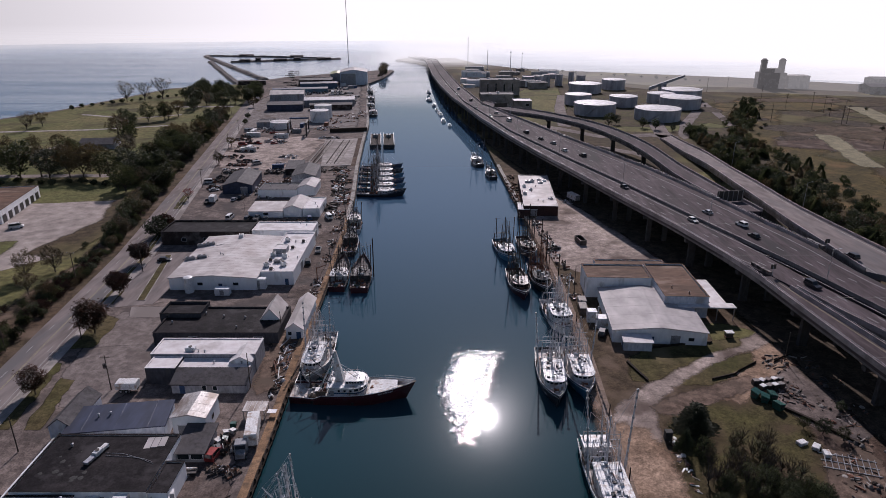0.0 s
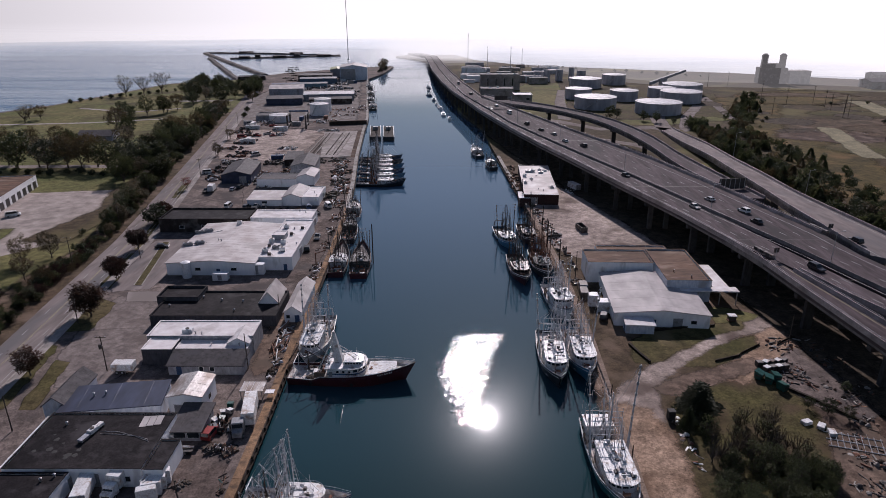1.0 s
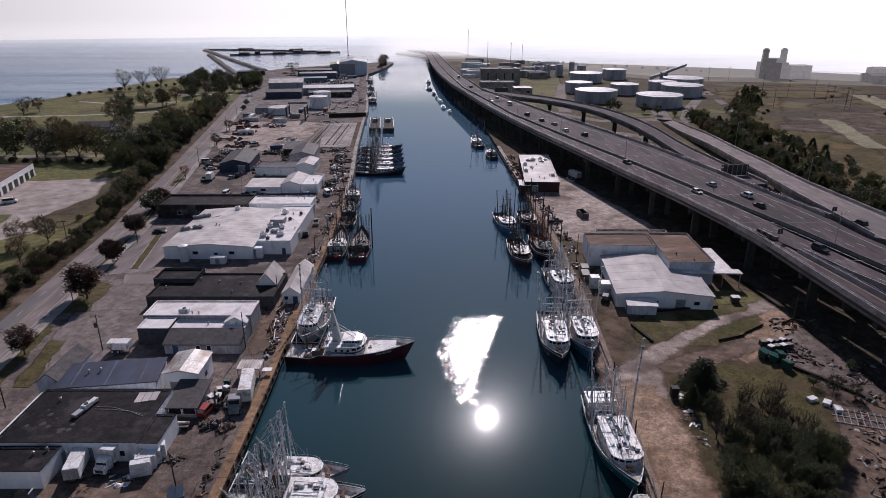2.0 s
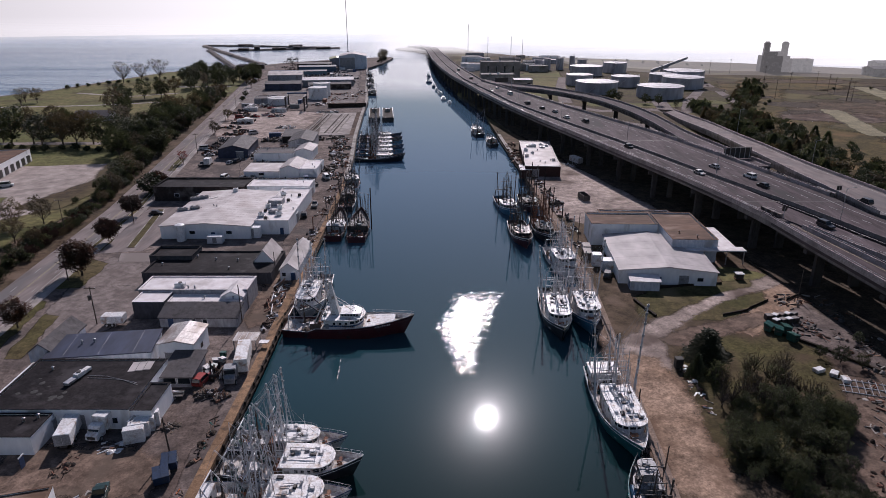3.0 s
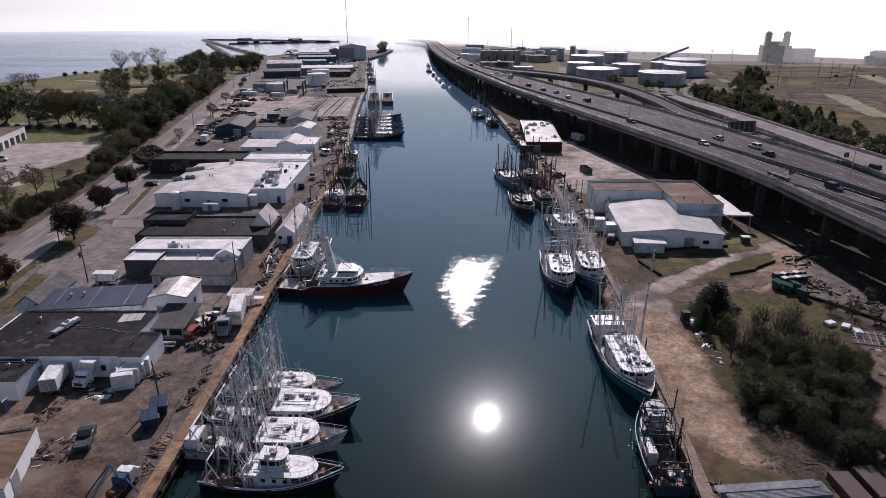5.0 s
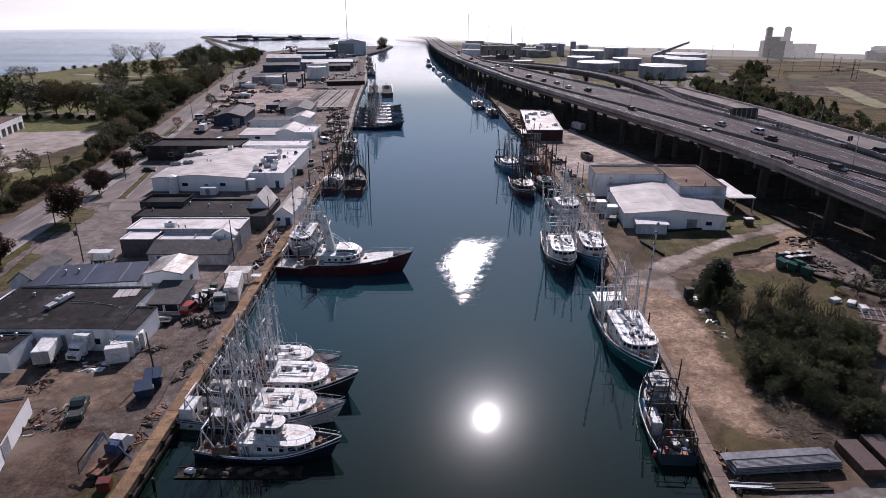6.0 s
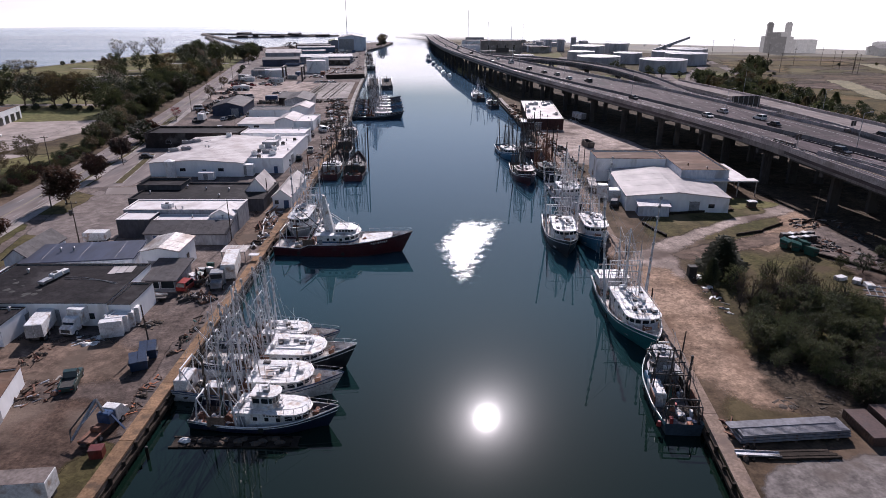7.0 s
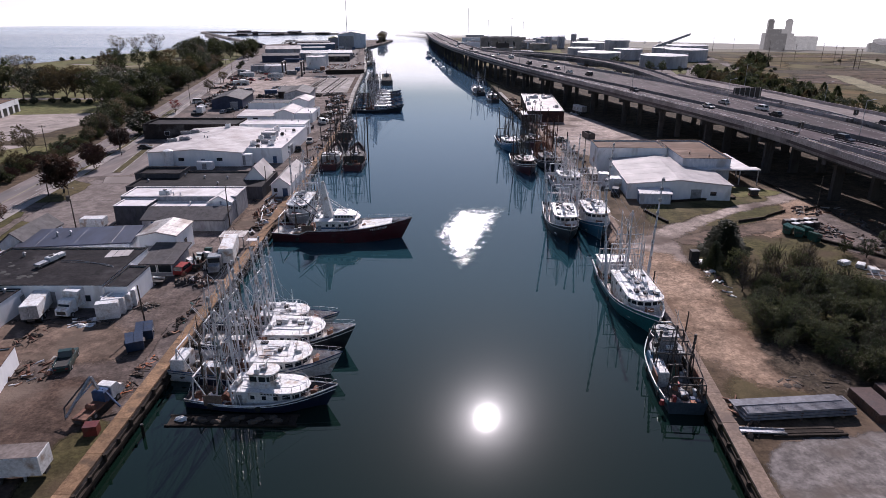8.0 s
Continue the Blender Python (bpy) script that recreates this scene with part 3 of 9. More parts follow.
land_r = [(x, y) for y, x in QUAY_R] + [(28, 380), (27, 430), (18, 480), (12, 520), (5, 590), (-2, 700), (-11, 800), (-17, 950), (-40, 1010), (-76, 1074), (-60, 1110),
                                        (20, 1110), (50, 1000), (100, 930), (163, 889), (354, 805), (483, 719), (760, 600), (1300, 480), (1300, -60)]
structure("ground", Shape().prism(land_l, -3, G), YARD, "worn gravel and dirt ground of the boatyards", "ground")
structure("ground", Shape().prism(land_r[::-1], -3, G), FIELD, "dry grass and dirt ground beside the highway", "ground")

# west of the road: lawn, park, the loading yard
ROAD_L = [(-60, -88.5), (60, -100.5), (135, -107.3), (212, -115.0), (314, -131.5), (420, -149.5), (530, -168.0), (640, -187.0), (730, -216.0)]
ROAD_R = [(-60, -78.0), (60, -90.0), (124, -96.3), (209, -103.6), (293, -118.0), (420, -139.5), (530, -158.7), (640, -177.5), (725, -206.0)]
west = [(x - 1.0, y) for y, x in ROAD_L] + [(-232, 728), (-286, 688), (-303, 606), (-318, 540), (-339, 496), (-396, 436), (-556, 326), (-1190, 196), (-1190, -58), (-90, -58)]
sheet("lawn", west, G + 0.02, LAWN, "mown park lawn with worn brown patches", "lawn")
sheet("pavement", [(-214, 270), (-176, 274), (-146, 279), (-136, 262), (-132, 240), (-133, 218), (-139, 207), (-147, 197), (-156, 190), (-176, 176), (-260, 150), (-300, 200)], G + 0.05, LOT,
      "pale concrete loading yard of a warehouse", "pavement", 0.4, 2)
sheet("lawn", [(-215, 214), (-160, 224), (-158, 210), (-171, 198), (-230, 190)], G + 0.08, LAWN, "small lawn in the loading yard", "lawn", 0.5, 3)
sheet("verge", [(-146, 214), (-134, 212), (-128, 250), (-133, 275), (-146, 279), (-138, 250)], G + 0.09, FIELD, "brown grass verge beside the yard", "verge", 0.8, 4)
sheet("verge", [(along(ROAD_L, y) - 1.2, y) for y in range(20, 520, 20)] + [(along(ROAD_L, y) - (13 if y < 200 else 8 if y < 290 else 16), y) for y in range(500, 19, -20)], G + 0.06, BROWN_EARTH, "dark brown brushy verge beside the road", "verge", 0.6, 9, 4.0, 3.0)
road_line = [Vector(((along(ROAD_L, y) + along(ROAD_R, y)) / 2, y, G)) for y in range(-60, 726, 10)]
road = structure("road", band([(p.x, p.y, p.z) for p in [Vector((along(ROAD_L, v.y), v.y, G)) for v in road_line]],
                              [(p.x, p.y, p.z) for p in [Vector((along(ROAD_R, v.y), v.y, G)) for v in road_line]], -0.3, 0.06), ROADWAY, "worn grey asphalt road along the harbour", "road")
for d, m, dash in ((-0.15, YELLOW_PAINT, 0), (0.15, YELLOW_PAINT, 0), (-2.6, LINE_PAINT, 1), (2.6, LINE_PAINT, 1), (4.0, LINE_PAINT, 0)):
    line = offset(road_line, d)
    s = Shape()
    fine_line = resample(line, 3.0)
    for i, (p, q) in enumerate(zip(fine_line, fine_line[1:])):
        if not dash or i % 4 == 0:
            t = (q - p).normalized() * 0.0
            s.add([(p.x - 0.09, p.y, G + 0.075), (p.x + 0.09, p.y, G + 0.075), (q.x + 0.09, q.y, G + 0.075), (q.x - 0.09, q.y, G + 0.075)], [(0, 1, 2, 3)])
    part("road_marking", s, m, road)
# kerb and pavement on the harbour side of the road
kerb_a = [Vector((along(ROAD_R, y), y, G)) for y in range(60, 560, 10)]
structure("kerb", band([tuple(p) for p in kerb_a], [tuple(p) for p in offset(kerb_a, 0.35)], -0.3, 0.2), CONCRETE, "concrete kerb along the road", "kerb")
walk_a = offset(kerb_a, 2.4)
structure("pavement", band([tuple(p) for p in offset(kerb_a, 0.35)], [tuple(p) for p in walk_a], -0.3, 0.12), PALE_CONCRETE, "pale concrete pavement beside the road", "pavement")
for k, poly in enumerate(([(-94, 112), (-90.5, 112), (-93.5, 138), (-97, 138)], [(-97.5, 145), (-90, 146), (-91, 162), (-99, 166)], [(-101, 172), (-97.5, 172), (-101.5, 200), (-104.5, 200)],
                          [(-104.5, 204), (-101.5, 203), (-108, 240), (-111, 241)], [(-116, 266), (-112.5, 266), (-117, 290), (-120.5, 290)], [(-87, 112), (-84, 112), (-87, 130), (-90, 131)])):
    sheet("verge", poly, G + 0.14, GRASS, "strip of rough grass with street trees", "verge", 0.4, 10 + k, 2.0, 0.35)
# drives and lots on the harbour side
sheet("pavement", [(-103, 168), (-86, 172), (-85, 182), (-88, 214), (-100, 212), (-104, 200)], G + 0.03, ROADWAY, "grey asphalt car park beside the white warehouse", "pavement", 0.3, 20)
sheet("pavement", [(-94, 161), (-80, 168), (-77.6, 157), (-76.6, 150), (-70.6, 138), (-70.4, 128), (-74, 122), (-79.6, 119.6), (-84, 121), (-89.5, 133), (-92, 146)], G + 0.03, DRIVE, "worn pinkish asphalt drive between the road and the fish house", "pavement", 0.6, 121, 3, 1.0)
sheet("pavement", [(-92, 146), (-76, 148), (-78, 163), (-92, 166)], G + 0.05, DRIVE, "pale concrete drive", "pavement", 0.5, 21)
sheet("pavement", [(-118, 244), (-52, 248), (-52, 255), (-84, 258), (-92, 286), (-104, 288), (-122, 290)], G + 0.03, YARD, "grey gravel lot behind the brick shed", "pavement", 0.5, 22)
sheet("pavement", [(-47, 176), (-40, 176), (-40.5, 236), (-47, 236)], G + 0.04, ASPHALT, "asphalt quay road beside the warehouse", "pavement", 0.3, 23)
sheet("pavement", [(-62, 60), (-40, 58), (-39, 96), (-47, 98), (-47, 86), (-60, 84)], G + 0.03, ASPHALT, "dark worn asphalt yard", "pavement", 0.9, 24)
sheet("dirt", [(-66, 40), (-39, 40), (-39, 66), (-48, 68), (-66, 64)], G + 0.05, RED_DIRT, "rust-stained dirt yard", "dirt", 1.2, 25)
sheet("dirt", [(-66, 75.5), (-44, 75), (-42.5, 79), (-50, 82), (-66, 83)], G + 0.06, SANDY, "pale dirt track across the yard", "dirt", 0.8, 27)
sheet("dirt", [(-120, 342), (-82, 336), (-78, 420), (-104, 432), (-138, 420)], G + 0.03, GREY_DIRT, "open yard of pale packed dirt", "dirt", 1.0, 26)
sheet("dirt", [(-50.4, 345), (-47.6, 345), (-52.6, 425), (-57.4, 424)], G + 0.05, RED_DIRT, "rusty dirt between the slab and the quay", "dirt", 0.4, 126, 3, 0.5)
slab = Shape().prism([(-66.6, 344), (-50.6, 346.7), (-56, 422), (-77, 417.8)], G, G + 0.25)
structure("pavement", slab, PALE_CONCRETE, "bare concrete slab of a removed building", "slab")
for k in range(7):
    x = -75 + k * 2.1 + (0 if k < 3 else 4)
    tagged(part("rail_beam", Shape().box(x, x + 0.5, 350, 414, G + 0.25, G + 0.6), DARK_TIMBER if k % 2 else CONCRETE), "long beam lying on the concrete slab", "beam", "slab beams")
sheet("pavement", [(-36.9, 165), (-36.4, 130), (-42, 126), (-43, 150), (-41, 152), (-41, 165)], G + 0.04, SANDY, "dirt along the quay", "dirt", 0.4, 28)
sheet("dirt", [(-146, 470), (-66, 462), (-74, 545), (-84, 640), (-96, 735), (-160, 700), (-168, 570)], G + 0.028, HARD, "pale grey packed ground of the boatyard on the point", "dirt", 1.5, 128, 6, 4.0)
sheet("verge", [(-185, 172), (-152, 176), (-138, 158), (-120, 128), (-128, 110), (-170, 120)], G + 0.066, FIELD, "brown brushy grass beside the loading yard", "verge", 2.0, 129, 4, 3.0)
# a grass strip between two kerbs along the car park
strip = [Vector((-90.2, 174, G)), Vector((-93.2, 192, G)), Vector((-96.6, 211, G))]
sheet("verge", [(p.x - 1.0, p.y) for p in strip] + [(p.x + 1.0, p.y) for p in strip[::-1]], G + 0.1, GRASS, "narrow grass strip along the car park", "verge")
for d in (-1.15, 1.15):
    structure("kerb", band([(p.x + d - 0.15, p.y, G) for p in strip], [(p.x + d + 0.15, p.y, G) for p in strip], -0.3, 0.16), CONCRETE, "pale kerb of the grass strip", "kerb")
sheet("pavement", [(-90.6, 169.4), (-81, 169.4), (-78, 163.4), (-88.4, 163.4)], G + 0.062, PALE_CONCRETE, "pale concrete crossing before the fish house", "pavement", 0.2, 130)
# park paths and the park street
for k, poly in enumerate(([(-300, 318), (-140, 322), (-140, 327), (-300, 324)], [(-330, 440), (-250, 452), (-200, 470), (-200, 473), (-250, 455.5), (-330, 444)], [(-262, 340), (-238, 402), (-235, 402), (-258, 340)],
                          [(-290, 520), (-240, 500), (-210, 520), (-210, 523), (-240, 503.5), (-290, 524)], [(-232, 560), (-182, 562), (-182, 568), (-232, 566)])):
    sheet("path", poly, G + 0.06, PALE_CONCRETE if k != 0 else ROADWAY, "pale park path across the lawn", "path", 0.3, 30 + k)

# dark brushy hollows in the field
r_ = random.Random(77)
for k in range(16):
    x, y, w, d = r_.uniform(215, 420), r_.uniform(290, 560), r_.uniform(8, 26), r_.uniform(6, 14)
    sheet("weeds", [(x + w * math.cos(a * 0.7), y + d * math.sin(a * 0.7)) for a in range(9)], G + 0.08 + 0.002 * k, BRUSH_AND_SHADE, "dark brushy hollow in the dry field", "weeds", 2.0, 300 + k, 4, 3.0)

# east bank: yards, tracks and grass
yard_r = [(x + 1.5, y) for y, x in QUAY_R[1:]] + [(44, 345), (60, 300), (78, 245), (90, 200), (95, 150), (97, 60), (97, 20), (34, 20)]
sheet("dirt", yard_r, G + 0.02, BROWN_EARTH, "brown dirt and weeds along the east quay", "dirt")
sheet("dirt", [(35, 118), (36.5, 150), (37, 195), (36, 240), (48, 240), (80, 200), (86, 160), (80, 146), (60, 146), (52, 140), (48, 124), (43, 117)], G + 0.03, SANDY, "sandy dirt round the metal shed", "dirt", 0.8, 39)
sheet("dirt", [(34.5, 54), (34.2, 80), (35.2, 116), (44, 116), (45, 100), (43, 84), (46, 72), (58, 66), (60, 57)], G + 0.032, SANDY, "sandy dirt beside the quay", "dirt", 0.8, 40, 2)
sheet("grass", [(45.3, 131), (47.4, 140.1), (53.6, 145.4), (71, 148.3), (78, 150), (76, 147.5), (66, 143), (59, 138), (51, 131.8)], G + 0.072, GRASS, "patch of rough grass beside the metal shed", "grass", 0.4, 41, 1.5, 1.2)
sheet("grass", [(55.5, 129.3), (61, 134), (72, 140.6), (81, 142.6), (77, 137.4), (69, 132.5), (62, 129.3)], G + 0.06, GRASS, "patch of rough grass inside the track", "grass", 0.4, 42, 1.5, 1.0)
sheet("grass", [(57, 119.5), (68, 124), (74, 116), (73, 106), (70, 96), (69, 80), (60, 74), (50, 75), (45, 80), (45.5, 92), (48, 103), (49, 112)], G + 0.064, MEADOW, "rough olive grass and weeds round the thicket", "grass", 1.0, 43, 1.6)
sheet("weeds", [(36, 63.5), (37.5, 67.5), (42, 70), (46, 69), (48, 65.5), (44, 63.2)], G + 0.06, FIELD, "brown weedy patch beside the steel sheets", "weeds", 0.8, 44, 1.2)
# brush under the thicket, with the bushes' shade put into its dark colour
sheet("weeds", [(44, 72), (46, 77), (60, 80), (66, 79), (64, 67), (47, 65.5)], G + 0.084, BRUSH_AND_SHADE, "dark brush and painted shade under the thicket", "weeds", 1.0, 151, 1.4)
sheet("weeds", [(47, 70), (52, 74), (62, 73), (72, 72), (80, 66), (66, 63), (52, 65)], G + 0.055, FIELD, "dark brushy ground under the thicket", "weeds", 1.0, 51, 1.4)
sheet("track", [(36, 112), (39.3, 118.4), (47, 126.2), (57, 135.4), (65, 141.4), (72, 145.2), (79, 148.6), (85.5, 152.8), (86.4, 150.6), (82.5, 148), (74.5, 143.9), (66, 139.4), (58, 133.6), (50, 126), (45, 119), (43, 108)], G + 0.07, GREY_DIRT, "curving dirt track", "track", 0.5, 45, 1.5, 1.4)
sheet("lawn", [(71.4, 150.2), (79, 150.8), (84.4, 153.6), (81, 156.4), (77, 158.6), (73, 158.6)], G + 0.066, LAWN, "bright green grass at the end of the shed", "grass", 0.3, 141, 1.5, 0.6)
sheet("dirt", [(62, 124.6), (69, 130.4), (77, 136.6), (79.5, 142.6), (85, 148), (88.4, 145), (89, 141), (82, 137), (76, 132), (71, 127.4), (66, 122.4)], G + 0.068, SAND_TRACK, "pale sandy dirt between the track and the scrap", "dirt", 0.6, 146, 1.5, 1.4)
sheet("dirt", [(79, 133), (86, 138.6), (91, 144), (93.5, 126), (90, 112), (84, 109), (78, 114), (75.5, 121)], G + 0.058, YARD, "grey rubble ground of the scrapyard", "dirt", 0.6, 147, 1.5, 1.2)
# made-up pale strip that brightens the ground where sun falls between the decks
sheet("road", [(93, 165), (98, 154.5), (101, 143), (103, 120), (104.5, 98), (109, 98), (107, 120), (105, 143), (102.4, 154.5), (96.6, 165)], G + 0.06, PALE_CONCRETE, "pale strip under the viaduct, coloured as sunlit ground", "road", 0.3, 148)
sheet("dirt", [(59, 70), (62, 78), (66, 86), (72, 96), (77, 104), (84, 105), (82, 94), (77, 82), (70, 70)], G + 0.086, SANDY, "pale sandy ground beside the thicket", "dirt", 0.8, 149, 1.8, 1.2)
sheet("track", [(46, 119.5), (56, 124.5), (64, 127.5), (72, 131.5), (74, 129.5), (66, 125), (58, 121.5), (48, 117.5)], G + 0.072, SANDY, "faint second track along the grass", "track", 0.5, 145, 1.5, 1.2)
sheet("track", [(35.4, 112), (41, 110), (42.5, 100), (41.5, 86), (41.5, 79), (44.5, 74), (50, 70.5), (46, 69), (40, 69.5), (36.2, 76), (35, 90)], G + 0.075, SAND_TRACK, "pale dirt track beside the quay", "track", 0.7, 46, 1.5)
sheet("dirt", [(66, 118), (76, 124), (88, 124), (92, 100), (94, 60), (74, 66), (72, 96)], G + 0.05, RED_DIRT, "rust-brown scrapyard ground", "dirt", 1.2, 47, 2.5)
sheet("pavement", [(30.6, 20), (32.4, 46), (33.4, 52.5), (36.8, 56), (42.7, 57), (60, 59.5), (60, 20)], G + 0.06, HARD, "pale broken concrete hardstanding", "pavement", 0.5, 48, 1.0, 0.7)
sheet("pavement", [(38, 252), (36, 235), (38.5, 205), (44, 196), (60, 195), (76, 202), (66, 245), (52, 285)], G + 0.05, GREY_DIRT, "pale packed dirt hardstanding", "pavement", 0.8, 49)
for k, poly in enumerate(([(52, 560), (58, 600), (88, 690), (120, 700), (104, 560), (86, 470), (70, 462)], [(100, 470), (150, 462), (200, 480), (205, 465), (150, 446), (104, 452)],
                          [(70, 405), (98, 355), (104, 330), (96, 318), (76, 372), (60, 410)], [(120, 330), (140, 330), (140, 300), (128, 262), (121, 270)])):
    sheet("grass", poly, G + 0.04, LAWN, "green grass verge beside the ramps", "grass", 0.8, 50 + k)
for k, poly in enumerate(([(58, 470), (80, 455), (104, 425), (140, 430), (152, 420), (158, 428), (142, 440), (106, 434), (84, 464), (62, 480)], [(84, 470), (96, 560), (112, 640), (118, 640), (104, 560), (92, 466)],
                          [(96, 400), (118, 380), (128, 350), (124, 348), (112, 374), (92, 394)], [(208, 470), (232, 590), (237, 589), (214, 466)], [(142, 416), (153, 428), (161, 470), (170, 500), (163, 502), (152, 474), (145, 440)], [(158, 420), (166, 428), (184, 478), (232, 574), (226, 577), (177, 481), (160, 436)])):
    sheet("road", poly, G + 0.06, DRIVE, "service road beside the tank farm", "road", 0.4, 60 + k)
sheet("dirt", [(110, 478), (206, 470), (250, 610), (210, 640), (110, 640)], G + 0.03, MEADOW, "weedy gravel floor of the tank farm", "dirt", 0.6, 65)
for k, poly in enumerate(([(229, 345), (237, 343), (262, 430), (254, 436)], [(330, 484), (342, 480), (362, 556), (350, 562)])):
    sheet("berm", poly, G + 0.3, PALE_SAND, "pale sand strip across the field", "sand", 0.8, 70 + k)
for k, poly in enumerate(([(170, 240), (190, 240), (225, 380), (205, 400)], [(215, 400), (330, 380), (420, 420), (400, 470), (240, 460)], [(250, 250), (300, 250), (330, 340), (290, 350)])):
    sheet("dirt", poly, G + 0.05, BROWN_EARTH, "bare grey-brown dirt in the field", "dirt", 2.5, 73 + k, 5, 8.0)


rnd = random.Random(15)
for k, poly in enumerate(([(176, 235), (192, 235), (206, 290), (226, 345), (232, 400), (212, 440), (196, 380), (182, 310)], [(205, 440), (222, 430), (252, 500), (300, 600), (280, 610), (235, 520)])):
    sheet("grass", poly, G + 0.055, OLIVE, "yellow-olive rough grass beside the scrub", "grass", 2.0, 780 + k, 5, 7.0)
for k in range(34):
    cx, cy = rnd.uniform(235, 470), rnd.uniform(225, 640)
    r = rnd.uniform(8, 30)
    poly = [(cx + r * 2.0 * rnd.uniform(0.6, 1.1) * math.cos(i * math.tau / 10), cy + r * 0.8 * rnd.uniform(0.5, 1.1) * math.sin(i * math.tau / 10)) for i in range(10)]
    sheet("field_patch", poly, G + 0.06 + 0.004 * k, (RED_DIRT, OLIVE, BROWN_EARTH, FIELD, GRASS)[k % 5], "patch of bare soil and dry grass in the field", "field patch", r * 0.08, 800 + k, 3, r * 0.4)


# ---- quays ----
def quay(line, side, label, cap, wide):
    """A timber-capped bulkhead: cap pieces, a wale and piles."""
    pts = resample([(x, y, G) for y, x in line if y > -70], 6.0)
    ob = thing("quay", label, "quay", kind="structure")
    for i, (p, q) in enumerate(zip(pts, pts[1:])):
        a = [(p.x, p.y + 0.03, G), (q.x, q.y - 0.03, G)]
        w = wide * side
        s = Shape().loft([[(x, y, G - 0.45), (x, y, G + 0.22), (x - w, y, G + 0.22), (x - w, y, G - 0.3)][::int(side)] for x, y, _ in a])
        part("cap_piece", s, cap if p.y < 250 else CONCRETE, ob)
        if p.y < 150:
            part("timber_post", Shape().disc(p.x + 0.16 * side, p.y, -2.5, G + 0.1, 0.2, 8), DARK_TIMBER, ob)
            part("timber_post", Shape().disc((p.x + q.x) / 2 + 0.16 * side, (p.y + q.y) / 2, -2.5, G - 0.2, 0.2, 8), DARK_TIMBER, ob)
    s = band([(p.x, p.y, 0) for p in pts], [(p.x + 0.1 * side, p.y, 0) for p in pts], -2.6, G - 0.4)
    part("sheet_wall", s, DARK_TIMBER, ob)
    part("wale", band([(p.x, p.y, 0) for p in pts], [(p.x + 0.4 * side, p.y, 0) for p in pts], 0.7, 1.05), DARK_TIMBER, ob)
    return ob


quay(QUAY_L, 1, "timber-capped bulkhead quay along the west bank", QUAY_TIMBER, 1.7)
quay(QUAY_R, -1, "timber-capped bulkhead quay along the east bank", QUAY_CAP, 1.7)

# breakwaters, far causeway and the low islands
for line, w, label in (([(-211, 787, 0), (-300, 950, 0), (-417, 1172, 0), (-300, 1150, 0), (-193, 1121, 0)], 7, "long stone breakwater in the bay"),
                       ([(-224, 729, 0), (-300, 900, 0), (-366, 1051, 0)], 6, "stone jetty with a timber walkway"), ([(-330, 1040, 0), (-250, 1075, 0), (-170, 1105, 0)], 8, "low rock spit in the bay")):
    pts = resample(line, 12)
    rnd = random.Random(5)
    rings = [[(p.x + t.x, p.y + t.y, z) for t, z in ((o * (w + rnd.uniform(-1, 1)), -1), (o * w * 0.4, 2.2 + rnd.uniform(-0.5, 0.5)), (o * -w * 0.4, 2.2 + rnd.uniform(-0.5, 0.5)), (o * -(w + rnd.uniform(-1, 1)), -1))]
             for p, o in ((p, (offset(pts, 1.0)[i] - p)) for i, p in enumerate(pts))]
    tagged(part("breakwater", Shape().loft(rings), ROCK), label, "breakwater", kind="structure")


# dark sheet under the highway: the deck's shade painted into the ground
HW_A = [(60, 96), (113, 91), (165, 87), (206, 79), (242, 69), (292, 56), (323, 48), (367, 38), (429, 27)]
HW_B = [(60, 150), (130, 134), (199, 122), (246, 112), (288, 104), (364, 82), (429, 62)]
sheet("weeds", [(along(HW_A, y), y) for y in range(60, 430, 20)] + [(along(HW_B, y), y) for y in range(420, 59, -20)], G + 0.1, BRUSH_AND_SHADE, "bare ground under the highway, darkened for the shade of the deck", "ground", 0.8, 160, 6, 3.0)


# ---- highway ----
def deck_z(y):
    return float(np.interp(y, [0, 430, 560, 760, 1000, 1100], [13.9, 13.9, 12.4, 9.5, 6.5, 6.0]))


OUT = [(40, 98.5), (80, 94.0), (113, 90.6), (145, 88.2), (165, 86.9), (180, 84.4), (206, 78.8), (242, 69.0), (292, 56.0), (323, 47.4), (367, 37.0), (429, 24.4), (494, 14.8), (542, 7.2), (630, -2.4), (752, -12.2), (921, -21.5), (1001, -27.0), (1085, -60.0)]
RAMP_IN = [(40, 108.0), (80, 102.8), (123, 97.2), (139, 95.0), (155, 92.4), (164, 91.2)]
MAIN_IN = [(40, 118.0), (80, 111.6), (129, 101.0), (142, 96.8), (157, 93.4), (164, 91.4)]
MEDIAN = [(40, 130.0), (80, 122.5), (141, 108.4), (173, 100.9), (195, 94.4), (209, 90.2), (263, 75.1), (311, 60.2), (383, 39.6), (514, 16.4), (630, 6.0), (752, -3.0), (921, -13.0), (1001, -17.5), (1085, -50.0)]
NORTH = [(40, 146.0), (80, 138.0), (130, 127.0), (165, 117.0), (186, 116.0), (199, 113.8), (212, 110.8), (246, 104.2), (288, 94.5), (364, 69.6), (445, 45.6), (502, 30.5), (622, 17.5), (752, 7.5), (921, -4.0), (1001, -8.0), (1085, -40.0)]


def lay(a, b, y0, y1, step=8.0):
    ys = np.arange(y0, y1 + 0.1, step)
    return ([(along(a, y), y, deck_z(y)) for y in ys], [(along(b, y), y, deck_z(y)) for y in ys])


